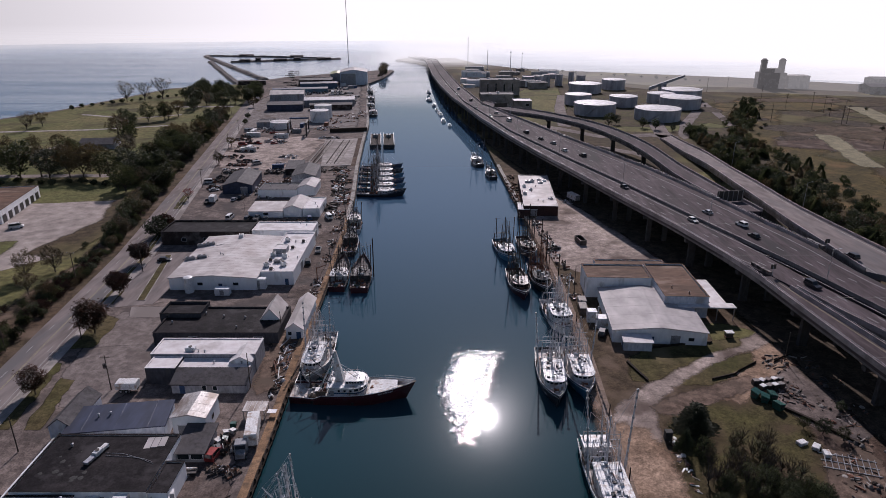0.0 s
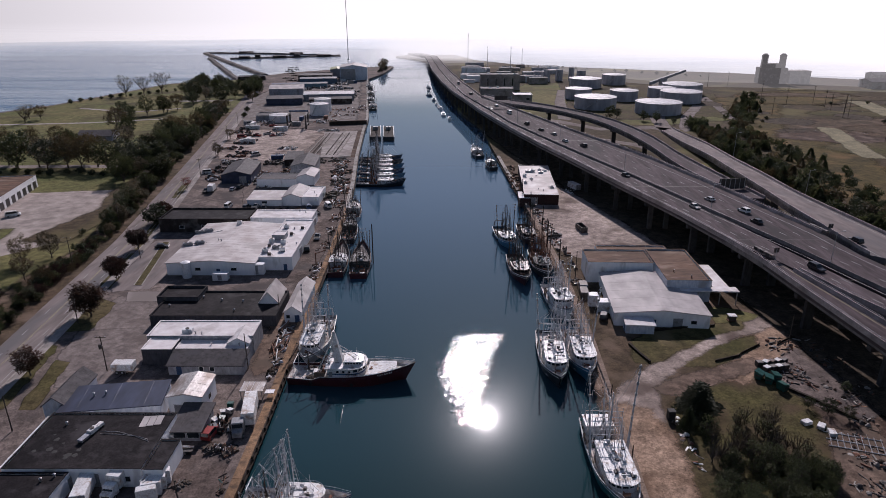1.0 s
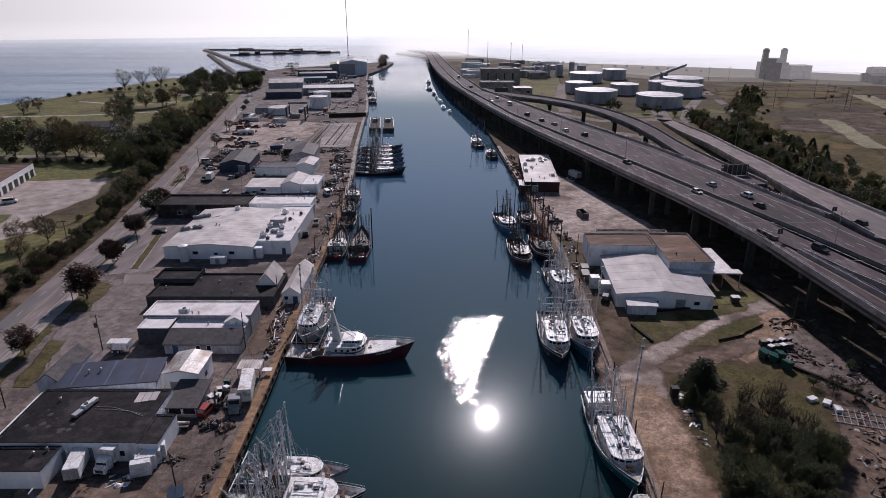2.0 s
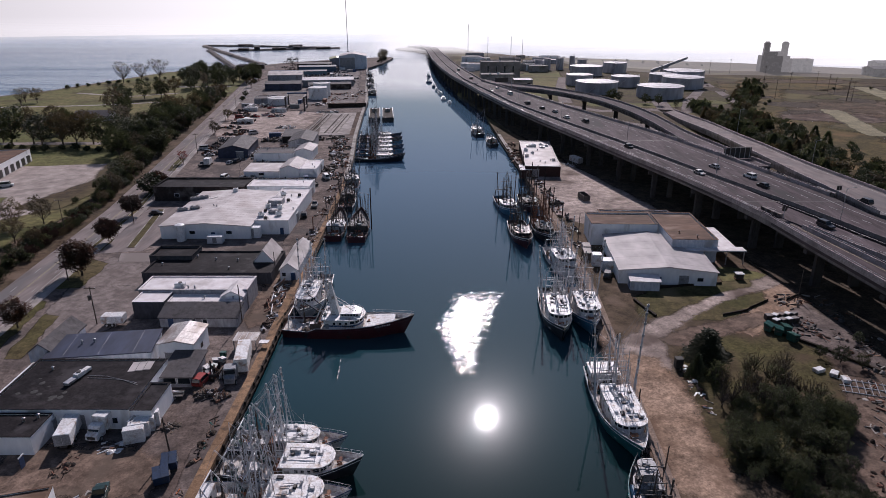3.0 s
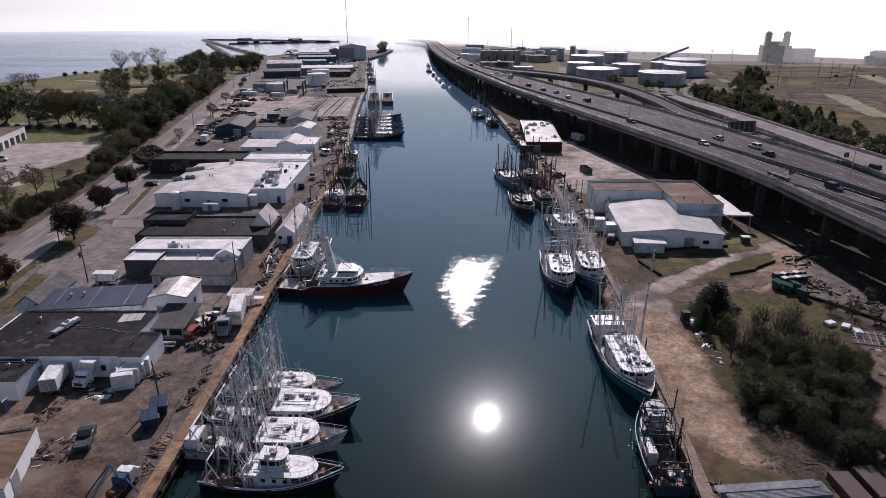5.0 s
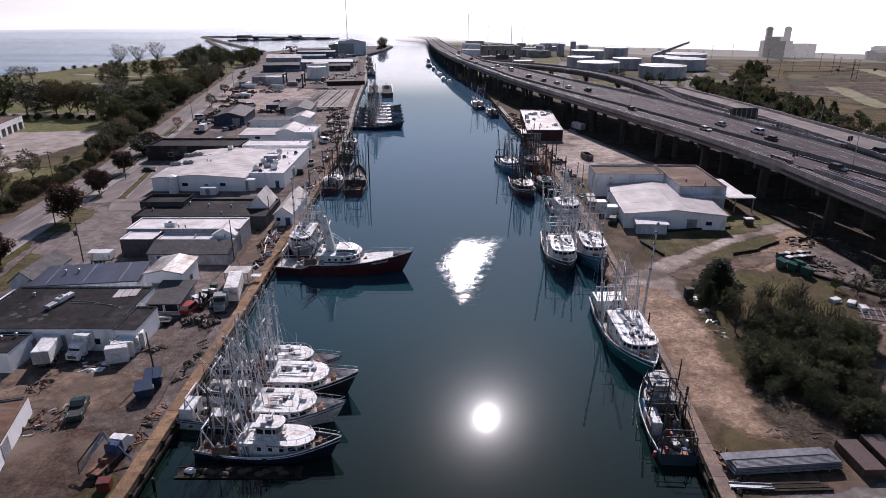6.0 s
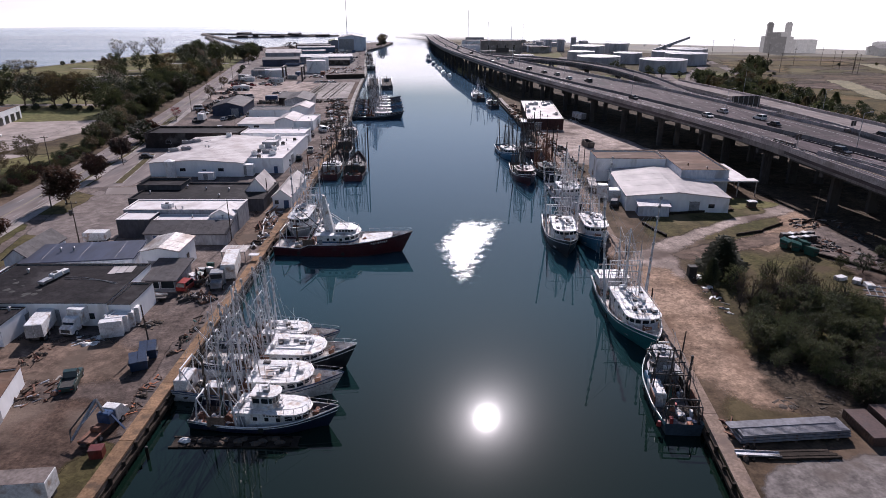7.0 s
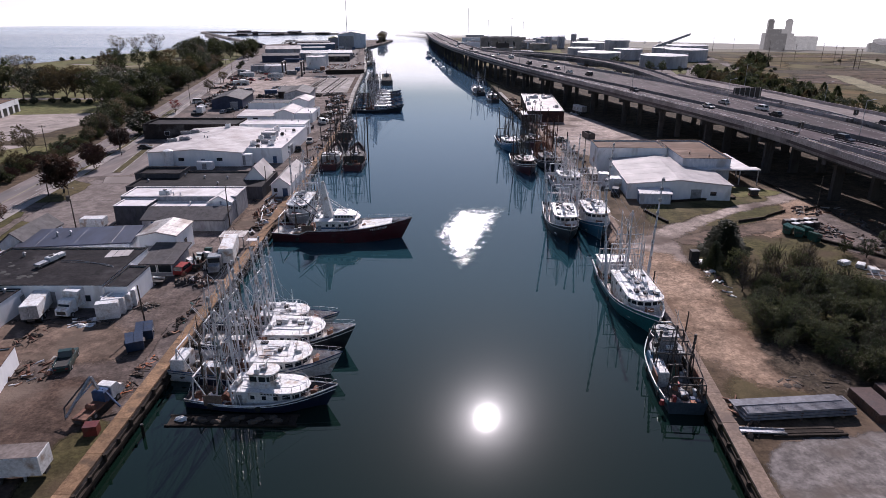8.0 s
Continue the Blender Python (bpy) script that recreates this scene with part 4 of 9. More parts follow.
viaduct = thing("highway_viaduct", "elevated concrete highway on piers with traffic", "highway", kind="structure")
main_l = sorted([p for p in OUT if p[0] > 170] + MAIN_IN)
# the two carriageways part at the median; the open slot is added to let sun through
LIGHT_SLOT = [(y, x - (3.2 if y < 175 else 0.5)) for y, x in MEDIAN]
EAST = [(y, x - 0.45) for y, x in MEDIAN]
part("deck", band(*lay(main_l, LIGHT_SLOT, 164, 1080), -1.1, 0.0), HIGHWAY, viaduct)
part("deck", band(*lay(MAIN_IN, LIGHT_SLOT, 40, 164, 4.0), -1.1, 0.002), HIGHWAY, viaduct)
part("deck", band(*lay(EAST, NORTH, 40, 1080), -1.1, -0.004), HIGHWAY, viaduct)
part("deck", band(*lay(OUT, RAMP_IN, 40, 164, 4.0), -1.1, 0.004), HIGHWAY, viaduct, "exit ramp deck")
for a, b, y0, y1 in ((OUT, main_l, 164, 1080), (OUT, RAMP_IN, 40, 164), (MEDIAN, NORTH, 40, 1080)):
    for k, fr in ((0, 0.12), (1, 0.5), (2, 0.88)):
        ys = np.arange(y0, y1, 12.0)
        pts = [(along(a, y) * (1 - fr) + along(b if b is not main_l else MEDIAN, y) * fr, y, deck_z(y) - 1.0) for y in ys]
        part("girder", band(pts, [(x + 0.7, y, z) for x, y, z in pts], -1.3, 0.0), SHADED_CONCRETE, viaduct)


def parapet(line, y0, y1, side, parent, piece=4.0, top=1.05):
    """A concrete barrier, one panel after another, with a rail on it."""
    ys = np.arange(y0, y1, piece)
    for ya, yb in zip(ys, ys[1:]):
        if ya < 340:
            p, q = (along(line, ya), ya + 0.03, deck_z(ya)), (along(line, yb), yb - 0.03, deck_z(yb))
            part("parapet_panel", Shape().loft([[(x - 0.07 * side, y, z - 0.35), (x - 0.07 * side, y, z + top), (x + 0.22 * side, y, z + top), (x + 0.45 * side, y, z)][::int(-side)] for x, y, z in (p, q)]), PARAPET, parent)
    far = [y for y in np.arange(max(y0, 340), y1, 15.0)]
    if len(far) > 1:
        pts = [(along(line, y), y, deck_z(y)) for y in far]
        part("parapet", band([(x - 0.07 * side, y, z) for x, y, z in pts], [(x + 0.35 * side, y, z) for x, y, z in pts], -0.35, top), PARAPET, parent)
    pts = [(along(line, y), y, deck_z(y)) for y in np.arange(y0, y1, 12.0)]
    part("edge_beam", band([(x + 0.12 * side, y, z) for x, y, z in pts], [(x + 0.55 * side, y, z) for x, y, z in pts], -1.75, -0.36), DECK_EDGE, parent)
    s = Shape()
    pts = [(along(line, y) + 0.1 * side, y, deck_z(y) + top + 0.35) for y in np.arange(y0, min(y1, 420), 6.0)]
    for p, q in zip(pts, pts[1:]):
        s.rod(p, q, 0.05, n=4)
        s.rod((p[0], p[1], p[2] - 0.4), p, 0.05, n=4)
    part("guard_rail", s, STEEL, parent)


parapet(OUT, 40, 1080, 1, viaduct)
parapet(RAMP_IN, 40, 160, -1, viaduct)
parapet(MAIN_IN, 40, 160, 1, viaduct)
parapet(NORTH, 186, 1080, -1, viaduct)
pts = [(along(MEDIAN, y), y, deck_z(y)) for y in np.arange(40, 1080, 8.0)]
part("median_barrier", Shape().loft([[(x - 0.4, y, z), (x - 0.12, y, z + 0.95), (x + 0.12, y, z + 0.95), (x + 0.4, y, z)] for x, y, z in pts]), DECK_EDGE, viaduct)


def marking(a, b, fr, y0, y1, dash, material=LINE_PAINT, parent=viaduct):
    s = Shape()
    y = y0
    while y < y1:
        e = min(y + (3.0 if dash else 12.0), y1)
        p, q = [(along(a, t) * (1 - fr) + along(b, t) * fr, t, deck_z(t) + 0.02) for t in (y, e)]
        s.add([(p[0] - 0.12, p[1], p[2]), (p[0] + 0.12, p[1], p[2]), (q[0] + 0.12, q[1], q[2]), (q[0] - 0.12, q[1], q[2])], [(0, 1, 2, 3)])
        y = e + (9.0 if dash else 0.0)
    part("lane_marking", s, material, parent)


for fr, dash in ((0.16, 0), (0.40, 1), (0.63, 1), (0.87, 0)):
    marking(main_l, MEDIAN, fr, 168 if fr < 0.3 else 40, 700, dash)
for fr, dash in ((0.12, 0), (0.36, 1), (0.58, 1), (0.82, 0)):
    marking(MEDIAN, NORTH, fr, 40, 700, dash)
marking(OUT, RAMP_IN, 0.2, 40, 164, 0)
marking(OUT, RAMP_IN, 0.82, 40, 160, 0, YELLOW_PAINT)
joints = Shape()
for y in np.arange(60, 700, 30.0):
    joints.add([(along(OUT, y), y, deck_z(y) + 0.015), (along(NORTH, y), y, deck_z(y) + 0.015), (along(NORTH, y), y + 0.35, deck_z(y) + 0.015), (along(OUT, y), y + 0.35, deck_z(y) + 0.015)], [(0, 1, 2, 3)])
part("expansion_joint", joints, DARK_STEEL, viaduct)
# piers: bents of columns under a cap
for y in [93.5, 120.5, 147, 174, 201, 226] + list(np.arange(250, 960, 25.0)):
    for a, b in ((OUT, MEDIAN), (MEDIAN, NORTH)):
        x0, x1, z = along(a, y) + 0.6, along(b, y) - (0.6 if b is NORTH else 3.8), deck_z(y)
        part("pier_cap", Shape().block(x0, x1, y - 0.8, y + 0.8, z - 3.4, z - 2.3, 0.1), SHADED_CONCRETE, viaduct)
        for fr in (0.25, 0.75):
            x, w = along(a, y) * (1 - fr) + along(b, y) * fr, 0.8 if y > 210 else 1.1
            part("pier_column", Shape().block(x - w, x + w, y - 0.6, y + 0.6, -2.0, z - 3.4, 0.02), SHADED_CONCRETE, viaduct)


def ramp(name, left, right, label, step=8.0, surface=HIGHWAY):
    """A ramp between two edges of (x, y, z), with parapets and single piers."""
    ob = thing(name, label, "highway ramp", kind="structure")
    a, b = resample(left, step), resample(right, step)
    n = min(len(a), len(b))
    a = [a[round(i * (len(a) - 1) / (n - 1))] for i in range(n)]
    b = [b[round(i * (len(b) - 1) / (n - 1))] for i in range(n)]
    part("deck", band([tuple(p) for p in a], [tuple(p) for p in b], -1.8, 0.0), surface, ob)
    for line, other in ((a, b), (b, a)):
        inner = [p + (q - p).normalized() * 0.35 for p, q in zip(line, other)]
        part("parapet", band([tuple(p) for p in line], [tuple(p) for p in inner], -1.9, 1.0), PARAPET, ob)
    for fr in (0.12, 0.88):
        s = Shape()
        pts = [p * (1 - fr) + q * fr for p, q in zip(a, b)]
        part("lane_marking", band([(p.x - 0.1, p.y, p.z) for p in pts], [(p.x + 0.1, p.y, p.z) for p in pts], 0.005, 0.02), LINE_PAINT, ob)
    for i in range(2, n - 1, 4):
        m = (a[i] + b[i]) / 2
        if m.z > 5:
            w = (b[i] - a[i]) * 0.42
            part("pier_cap", band([tuple(m - w - Vector((0, 0.8, 0))), tuple(m - w + Vector((0, 0.8, 0)))], [tuple(m + w - Vector((0, 0.8, 0))), tuple(m + w + Vector((0, 0.8, 0)))], -3.2, -1.8), SHADED_CONCRETE, ob)
            part("pier_column", Shape().block(m.x - 1.1, m.x + 1.1, m.y - 0.8, m.y + 0.8, G - 1, m.z - 3.2, 0.02), SHADED_CONCRETE, ob)
    return ob


ramp("entry_ramp", [(119.2, 168, 13.9), (119.9, 186, 13.7), (121, 212, 13), (127, 247, 10.6), (130, 277, 9.4), (138.5, 333, 5.6), (139.5, 378, 3.6), (142, 420, 2.3)],
     [(138, 150, 13.9), (135.6, 183, 13.7), (134.6, 202, 13.4), (134.3, 237, 12.3), (139, 273, 10.6), (141.5, 304, 9), (150.5, 365, 5.2), (151, 411, 3.2), (153, 430, 2.3)], "concrete entry ramp rising beside the highway", surface=ROADWAY)
ramp("flyover_ramp", [(29, 500, 12.9), (45.8, 455, 14), (63.6, 440, 14.2), (79, 419, 14), (92, 395, 13.5), (101.4, 364, 12.3), (107.5, 331, 10.6), (108.2, 290, 9.5), (108.8, 262, 11.0), (109.6, 225, 13.6)],
     [(33, 522, 12.6), (48, 478, 14), (66, 460, 14.2), (83.5, 436, 14), (98, 413, 13.5), (110, 384, 12.3), (117, 352, 10.6), (117.8, 316, 9.5), (118.5, 270, 11.0), (117.0, 225, 13.6)], "curved concrete flyover ramp crossing over the fields")

# ---- buildings ----


def building(name, label, x0, x1, y0, y1, h, wall=WHITE_WALL, roof=WHITE_ROOF, kind="flat", rise=1.5, rot=0.0, par=0.35, over=0.3, base=G, doors=(), windows=(), units=0, vents=0,
             category="building", seed=1, roof_label=""):
    """A building on a rectangular plan. kind: flat (parapet), gx / gy (gable with its ridge along x / y), shed (rises to the back).
    doors, windows: (side, place along it, width, height, sill)."""
    rnd = random.Random(seed)
    cx, cy = (x0 + x1) / 2, (y0 + y1) / 2
    ob = thing(name, label, category, pose(cx, cy, base, 0, 0, rot))
    a, b = (x1 - x0) / 2, (y1 - y0) / 2
    s = Shape()
    t = 0.25
    if kind == "flat":
        for q in ((-a, a, -b, -b + t), (-a, a, b - t, b), (-a, -a + t, -b + t, b - t), (a - t, a, -b + t, b - t)):
            part("wall", Shape().box(*q, -0.5, h + par), wall, ob)
        part("roof", Shape().box(-a + t, a - t, -b + t, b - t, h - 0.3, h), roof, ob, roof_label)
        c = Shape()
        for q in ((-a - 0.06, a + 0.06, -b - 0.06, -b + t + 0.06), (-a - 0.06, a + 0.06, b - t - 0.06, b + 0.06), (-a - 0.06, -a + t + 0.06, -b + t + 0.06, b - t - 0.06), (a - t - 0.06, a + 0.06, -b + t + 0.06, b - t - 0.06)):
            c.box(*q, h + par + 0.003, h + par + 0.1)
        part("coping", c, roof if par < 0.6 else wall, ob)
    else:
        if kind == "gx":
            prof, ends = [(-b, h), (0, h + rise), (b, h)], "x"
        elif kind == "gy":
            prof, ends = [(-a, h), (0, h + rise), (a, h)], "y"
        else:
            prof, ends = [(-b, h), (b, h + rise)], "x"
        ring = [(prof[0][0], -0.5)] + prof + [(prof[-1][0], -0.5)]
        e = a if ends == "x" else b
        put = (lambda u, w, z: (w, u, z)) if ends == "x" else (lambda u, w, z: (u, w, z))
        s.loft([[put(u, w, z) for u, z in ring] for w in (-e, e)])
        part("wall", s, wall, ob)
        r = Shape()
        pitch = abs(rise) / max(0.1, abs(prof[1][0] - prof[0][0]))
        outline = [(u + (over if u > 0 else -over if u < 0 else 0), z - (over * pitch if abs(u) > 0.01 and not (kind == "shed" and u > 0) else 0)) for u, z in prof]
        r.loft([[put(u, w, z + 0.02) for u, z in outline] + [put(u, w, z + 0.24) for u, z in outline[::-1]] for w in (-e - over, e + over)])
        part("roof", r, roof, ob, roof_label)
        rib = Shape()
        step = 4.5 if roof is SHEET_ROOF else 6.2 if roof is BLUE_ROOF else 2.2
        for k in range(int(2 * e / step)):
            w = -e + (k + 0.5) * 2 * e / int(2 * e / step)
            for (u, z), (u2, z2) in zip(outline, outline[1:]):
                rib.loft([[put(u, w - 0.05, z + 0.24), put(u, w + 0.05, z + 0.24), put(u, w, z + 0.265)], [put(u2, w - 0.05, z2 + 0.24), put(u2, w + 0.05, z2 + 0.24), put(u2, w, z2 + 0.265)]])
        part("standing_seam", rib, roof, ob)["kind"] = "stuff"

    def on(side, u, w, z0, z1, d):
        if side in "sn":
            y = -b if side == "s" else b
            g = -1 if side == "s" else 1
            return Shape().box(u - w / 2, u + w / 2, min(y - 0.02 * g, y + d * g), max(y - 0.02 * g, y + d * g), z0, z1)
        x = -a if side == "w" else a
        g = -1 if side == "w" else 1
        return Shape().box(min(x - 0.02 * g, x + d * g), max(x - 0.02 * g, x + d * g), u - w / 2, u + w / 2, z0, z1)

    for side, u, w, hh, sill in doors:
        d = part("door", on(side, u, w, 0.02, hh, 0.06), GREY_PAINT if w > 1.5 else BLUE_PAINT, ob, "roll-up door" if w > 1.5 else "plain door")
        part("door_frame", on(side, u, w + 0.3, hh, hh + 0.18, 0.1), WHITE, d)
    for side, u, w, hh, sill in windows:
        f = part("window", on(side, u, w + 0.2, sill - 0.1, sill + hh + 0.1, 0.05), WHITE, ob)
        part("pane", on(side, u, w, sill, sill + hh, 0.07), GLASS, f)
    top = h + (0 if kind == "flat" else rise * 0.5)
    for k in range(units):
        u, w = rnd.uniform(-a * 0.8, a * 0.8), rnd.uniform(-b * 0.7, b * 0.7)
        z = h if kind == "flat" else h + rise * (1 - abs((u / a) if kind == "gy" else (w / b))) + 0.2
        l, d, q = rnd.uniform(0.7, 1.4), rnd.uniform(0.6, 1.0), rnd.uniform(0.7, 1.3)
        n = part("roof_unit", Shape().block(u - l, u + l, w - d, w + d, z - 0.05, z + q, 0.06), STEEL if k % 2 else WHITE, ob, "rooftop air unit")
        part("fan", Shape().disc(u, w, z + q, z + q + 0.12, d * 0.7, 12), DARK_STEEL, n)
    for k in range(vents):
        u, w = rnd.uniform(-a * 0.85, a * 0.85), rnd.uniform(-b * 0.8, b * 0.8)
        z = h if kind == "flat" else h + rise * (1 - abs((u / a) if kind == "gy" else (w / b))) + 0.2
        v = part("vent", Shape().disc(u, w, z - 0.1, z + 0.6, 0.18, 8), STEEL, ob)
        part("vent_cap", Shape().disc(u, w, z + 0.6, z + 0.75, 0.3, 8, 0.1), STEEL, v)
    return ob


# west bank, nearest first
building("workshop", "long flat-roofed workshop with black tar roof", -75.2, -51.4, 89, 105, 3.7, WHITE_WALL, TAR_ROOF, par=0.12, seed=1, doors=(("s", 3, 3, 2.8, 0), ("s", -9, 1.0, 2.1, 0)), windows=(("s", 9, 1.6, 1, 1.2), ("s", -3, 1.6, 1, 1.2)), vents=1)
building("workshop", "low end bay of the workshop with black tar roof", -51.2, -47.7, 89, 97.2, 3.55, WHITE_WALL, TAR_ROOF, par=0.1, seed=111)
building("workshop", "white-walled wing of the workshop with dark flat roof", -80, -63.6, 82.4, 88.6, 3.2, WHITE_WALL, TAR_ROOF, par=0.15, seed=2, doors=(("e", 4, 3, 2.4, 0), ("e", -6, 1, 2, 0)), vents=3)
building("metal_shed", "long shed with dark blue sloping steel roof", -75.2, -56.3, 106.5, 114.6, 3.7, BLUE_WALL, BLUE_ROOF, "shed", 0.4, rot=8, seed=3, vents=2)
building("small_house", "small pale house with grey gable roof", -79, -74.2, 107.6, 119, 3.6, BLUE_WALL, GREY_ROOF, "gy", 1.9, seed=4, windows=(("s", 0, 1, 1, 1.2),))
building("shed", "white shed with rust-streaked metal roof", -55.0, -48.2, 109.5, 117.5, 4.4, WHITE_WALL, RUSTY_ROOF, "gy", 0.7, seed=5, doors=(("s", -1, 2.6, 2.6, 0),), windows=(("e", 0, 1.2, 1, 1.6),))
building("shed", "grey-roofed lean-to store beside the workshop", -51.2, -46.0, 101.4, 109.0, 2.3, GREY_WALL, GREY_ROOF, "shed", 0.7, seed=6, over=0.6, windows=(("s", -1.3, 2.2, 1.3, 0.8), ("s", 1.3, 2.2, 1.3, 0.8)))
building("fish_house", "fish house with white roof and grey siding", -69.8, -44.8, 134.5, 142.3, 4.5, GREY_WALL, WHITE_ROOF, par=0.12, seed=7, vents=3, units=1)
building("fish_house", "stepped front of the fish house with white roof", -68.8, -61.8, 128.9, 134.3, 4.1, DARK_SIDING, WHITE_ROOF, par=0.08, seed=9)
building("fish_house", "low white-roofed middle of the fish house", -61.6, -45.0, 129.8, 134.3, 3.5, GREY_WALL, WHITE_ROOF, par=0.08, seed=11, vents=2)
building("lean_to", "grey-shingled lean-to front of the fish house", -61.4, -44.6, 124.9, 129.6, 2.3, GREY_WALL, GREY_ROOF, "shed", 1.3, seed=8, doors=(("s", -6, 1.2, 2.1, 0),), windows=(("s", -1, 0.9, 1.1, 0.9), ("s", 1.4, 0.9, 1.1, 0.9)))
building("roof_gable", "small cross gable on the white roof", -50, -45.2, 132, 138, 4.0, WHITE_WALL, WHITE_ROOF, "gy", 1.3, seed=10)
building("warehouse", "dark flat-roofed warehouse with grey parapet", -75.3, -42.9, 148.2, 163.5, 2.7, DARK_SIDING, TAR_ROOF, par=0.3, seed=12, vents=5, windows=(("s", -6, 2.2, 1, 0.8), ("s", 11, 2.2, 1, 0.8)))
building("warehouse", "black-roofed block behind the parapet", -77.2, -66, 157.5, 165, 3.4, DARK_SIDING, TAR_ROOF, par=0.5, seed=13)
building("loft", "white loft with steep gable roof", -49.2, -44.2, 156, 165, 3.0, WHITE_WALL, TAN_ROOF, "gy", 3.0, seed=14)
building("quay_house", "small white gabled house at the quay", -41.3, -36.9, 150.4, 169.5, 2.9, WHITE_WALL, TAN_ROOF, "gy", 1.7, seed=15, doors=(("s", 1.1, 1.2, 2.1, 0),), windows=(("s", -1.2, 0.9, 0.9, 1.2),))
building("seafood_warehouse", "big white warehouse with pale weathered roof", -84.4, -57.4, 181.6, 219, 3.9, WHITE_WALL, TAN_ROOF, "gy", 0.9, seed=16, vents=2, units=0, windows=(("s", -4, 1.6, 0.9, 1.6), ("s", 7, 1.6, 0.9, 1.6)), doors=(("s", 2.2, 1.1, 2.1, 0),))
building("seafood_warehouse", "white flat-roofed end of the warehouse with roof units", -57.3, -46.9, 185.6, 222.5, 4.2, WHITE_WALL, WHITE_ROOF, par=0.25, seed=17, units=0, vents=2, doors=(("e", -6, 3, 3, 0), ("s", 3, 1.1, 2.1, 0)))
building("cooler", "white cooler box on the warehouse roof", -56.9, -52.6, 201.5, 206, 1.8, GREY_WALL, WHITE_ROOF, par=0.1, base=G + 4.1, seed=18)
building("brick_shed", "long dark brick shed with black parapet roof", -103, -70.8, 221.5, 235, 4.6, BRICK_WALL, TAR_ROOF, par=0.5, seed=19, windows=(("s", -8, 1.6, 1.2, 1.5), ("s", 0, 1.6, 1.2, 1.5)), doors=(("s", 9, 2.8, 2.8, 0),))
building("store", "white-roofed store behind the warehouse", -70.6, -48, 224.5, 234.5, 4.4, WHITE_WALL, WHITE_ROOF, par=0.2, seed=20, doors=(("e", 0, 3, 2.8, 0),), vents=2)
building("packing_house", "white packing house with pale roof", -80.5, -66.2, 254, 266, 2.6, WHITE_WALL, TAN_ROOF, "shed", 0.6, seed=21, windows=(("s", 0, 2, 0.9, 1.2),))
building("packing_house", "white gabled packing house", -66, -58.4, 254.5, 271, 3.6, WHITE_WALL, SHEET_ROOF, "gy", 1.4, seed=22)
building("packing_house", "white end block of the packing house", -58.2, -51.2, 255, 272, 3.4, WHITE_WALL, WHITE_ROOF, par=0.2, seed=23, vents=3, doors=(("e", 2, 2.6, 2.6, 0),))
building("white_store", "white store with grey flat roof", -84.6, -67, 284, 296, 3.4, WHITE_WALL, GREY_ROOF, par=0.2, seed=24, vents=3)
building("white_store", "white store with pale metal roof", -66.8, -59, 287, 301, 3.9, WHITE_WALL, SHEET_ROOF, "gy", 1.2, seed=25)
building("grey_shed", "tall grey shed with metal roof", -74, -62.5, 303, 326, 5.0, GREY_WALL, GREY_ROOF, "gy", 1.5, rot=4, seed=26, doors=(("s", 0, 3.5, 3.5, 0),))
building("dark_shed", "dark blue-grey shed with brown gable roof", -103.6, -90.2, 290, 316, 4.0, BLUE_ROOF, GREY_ROOF, "gy", 1.8, rot=5, seed=27, doors=(("s", 3, 3.2, 3, 0),))
building("old_shed", "dark open-fronted shed with grey roof", -82, -73.6, 325, 340, 3.2, BRICK_WALL, GREY_ROOF, "shed", 1.0, rot=5, seed=28)
building("long_shed", "long shed with white metal roof", -121, -78, 566, 582, 5.4, GREY_WALL, WHITE_ROOF, "gx", 1.6, rot=9, seed=29)
building("long_shed", "brown long shed beside the tanks", -112, -77, 546, 556, 4.0, BRICK_WALL, GREY_ROOF, "gx", 1.2, rot=9, seed=30)
building("steel_shed", "dark blue shed with grey roof", -147, -118, 540, 560, 5.0, BLUE_ROOF, GREY_ROOF, "gx", 1.4, rot=9, seed=31)
building("steel_shed", "grey shed with pale roof", -158, -128, 590, 620, 7.0, GREY_WALL, SHEET_ROOF, "gx", 2.0, rot=9, seed=32)
building("office", "low grey office with flat roof", -134, -120, 462, 478, 3.5, GREY_WALL, GREY_ROOF, par=0.3, rot=6, seed=33)
building("boat_hall", "huge blue-grey steel boat hall", -114.5, -85, 727, 762, 13.5, BLUE_WALL, SHEET_ROOF, "gy", 2.5, rot=6, seed=34, doors=(("s", -6, 16, 12, 0),))
building("long_wall", "low teal steel shed on the point", -170, -116, 655, 664, 4.0, paint("teal_cladding", (0.10, 0.20, 0.27)), BLUE_ROOF, "gx", 1.0, rot=12, seed=35)
building("long_wall", "long blue steel shed beside the boat hall", -150, -112, 690, 704, 5.5, paint("blue_cladding", (0.05, 0.10, 0.17)), BLUE_ROOF, "gx", 1.0, rot=10, seed=135)
building("yellow_shed", "shed with yellow-green roof beside the boat hall", -131, -116, 760, 790, 8.0, GREY_WALL, paint("yellow_green_roof", (0.30, 0.29, 0.09)), "gy", 1.5, rot=8, seed=136)
building("brick_block", "flat brown brick block on the point", -158, -122, 715, 745, 6.0, BRICK_WALL, GREY_ROOF, par=0.4, rot=8, seed=36)
building("park_house", "grey-roofed park house among trees", -222, -202, 388, 402, 3.0, GREY_WALL, GREY_ROOF, "gx", 2.6, rot=8, seed=37)
building("loading_warehouse", "white warehouse with loading docks and brown roof", -218, -180.5, 241.4, 281.4, 5.2, WHITE_WALL, BROWN_ROOF, par=0.3, rot=11, seed=38,
         doors=tuple(("e", -17 + 5.6 * i, 3.4, 3.2, 0) for i in range(7)))
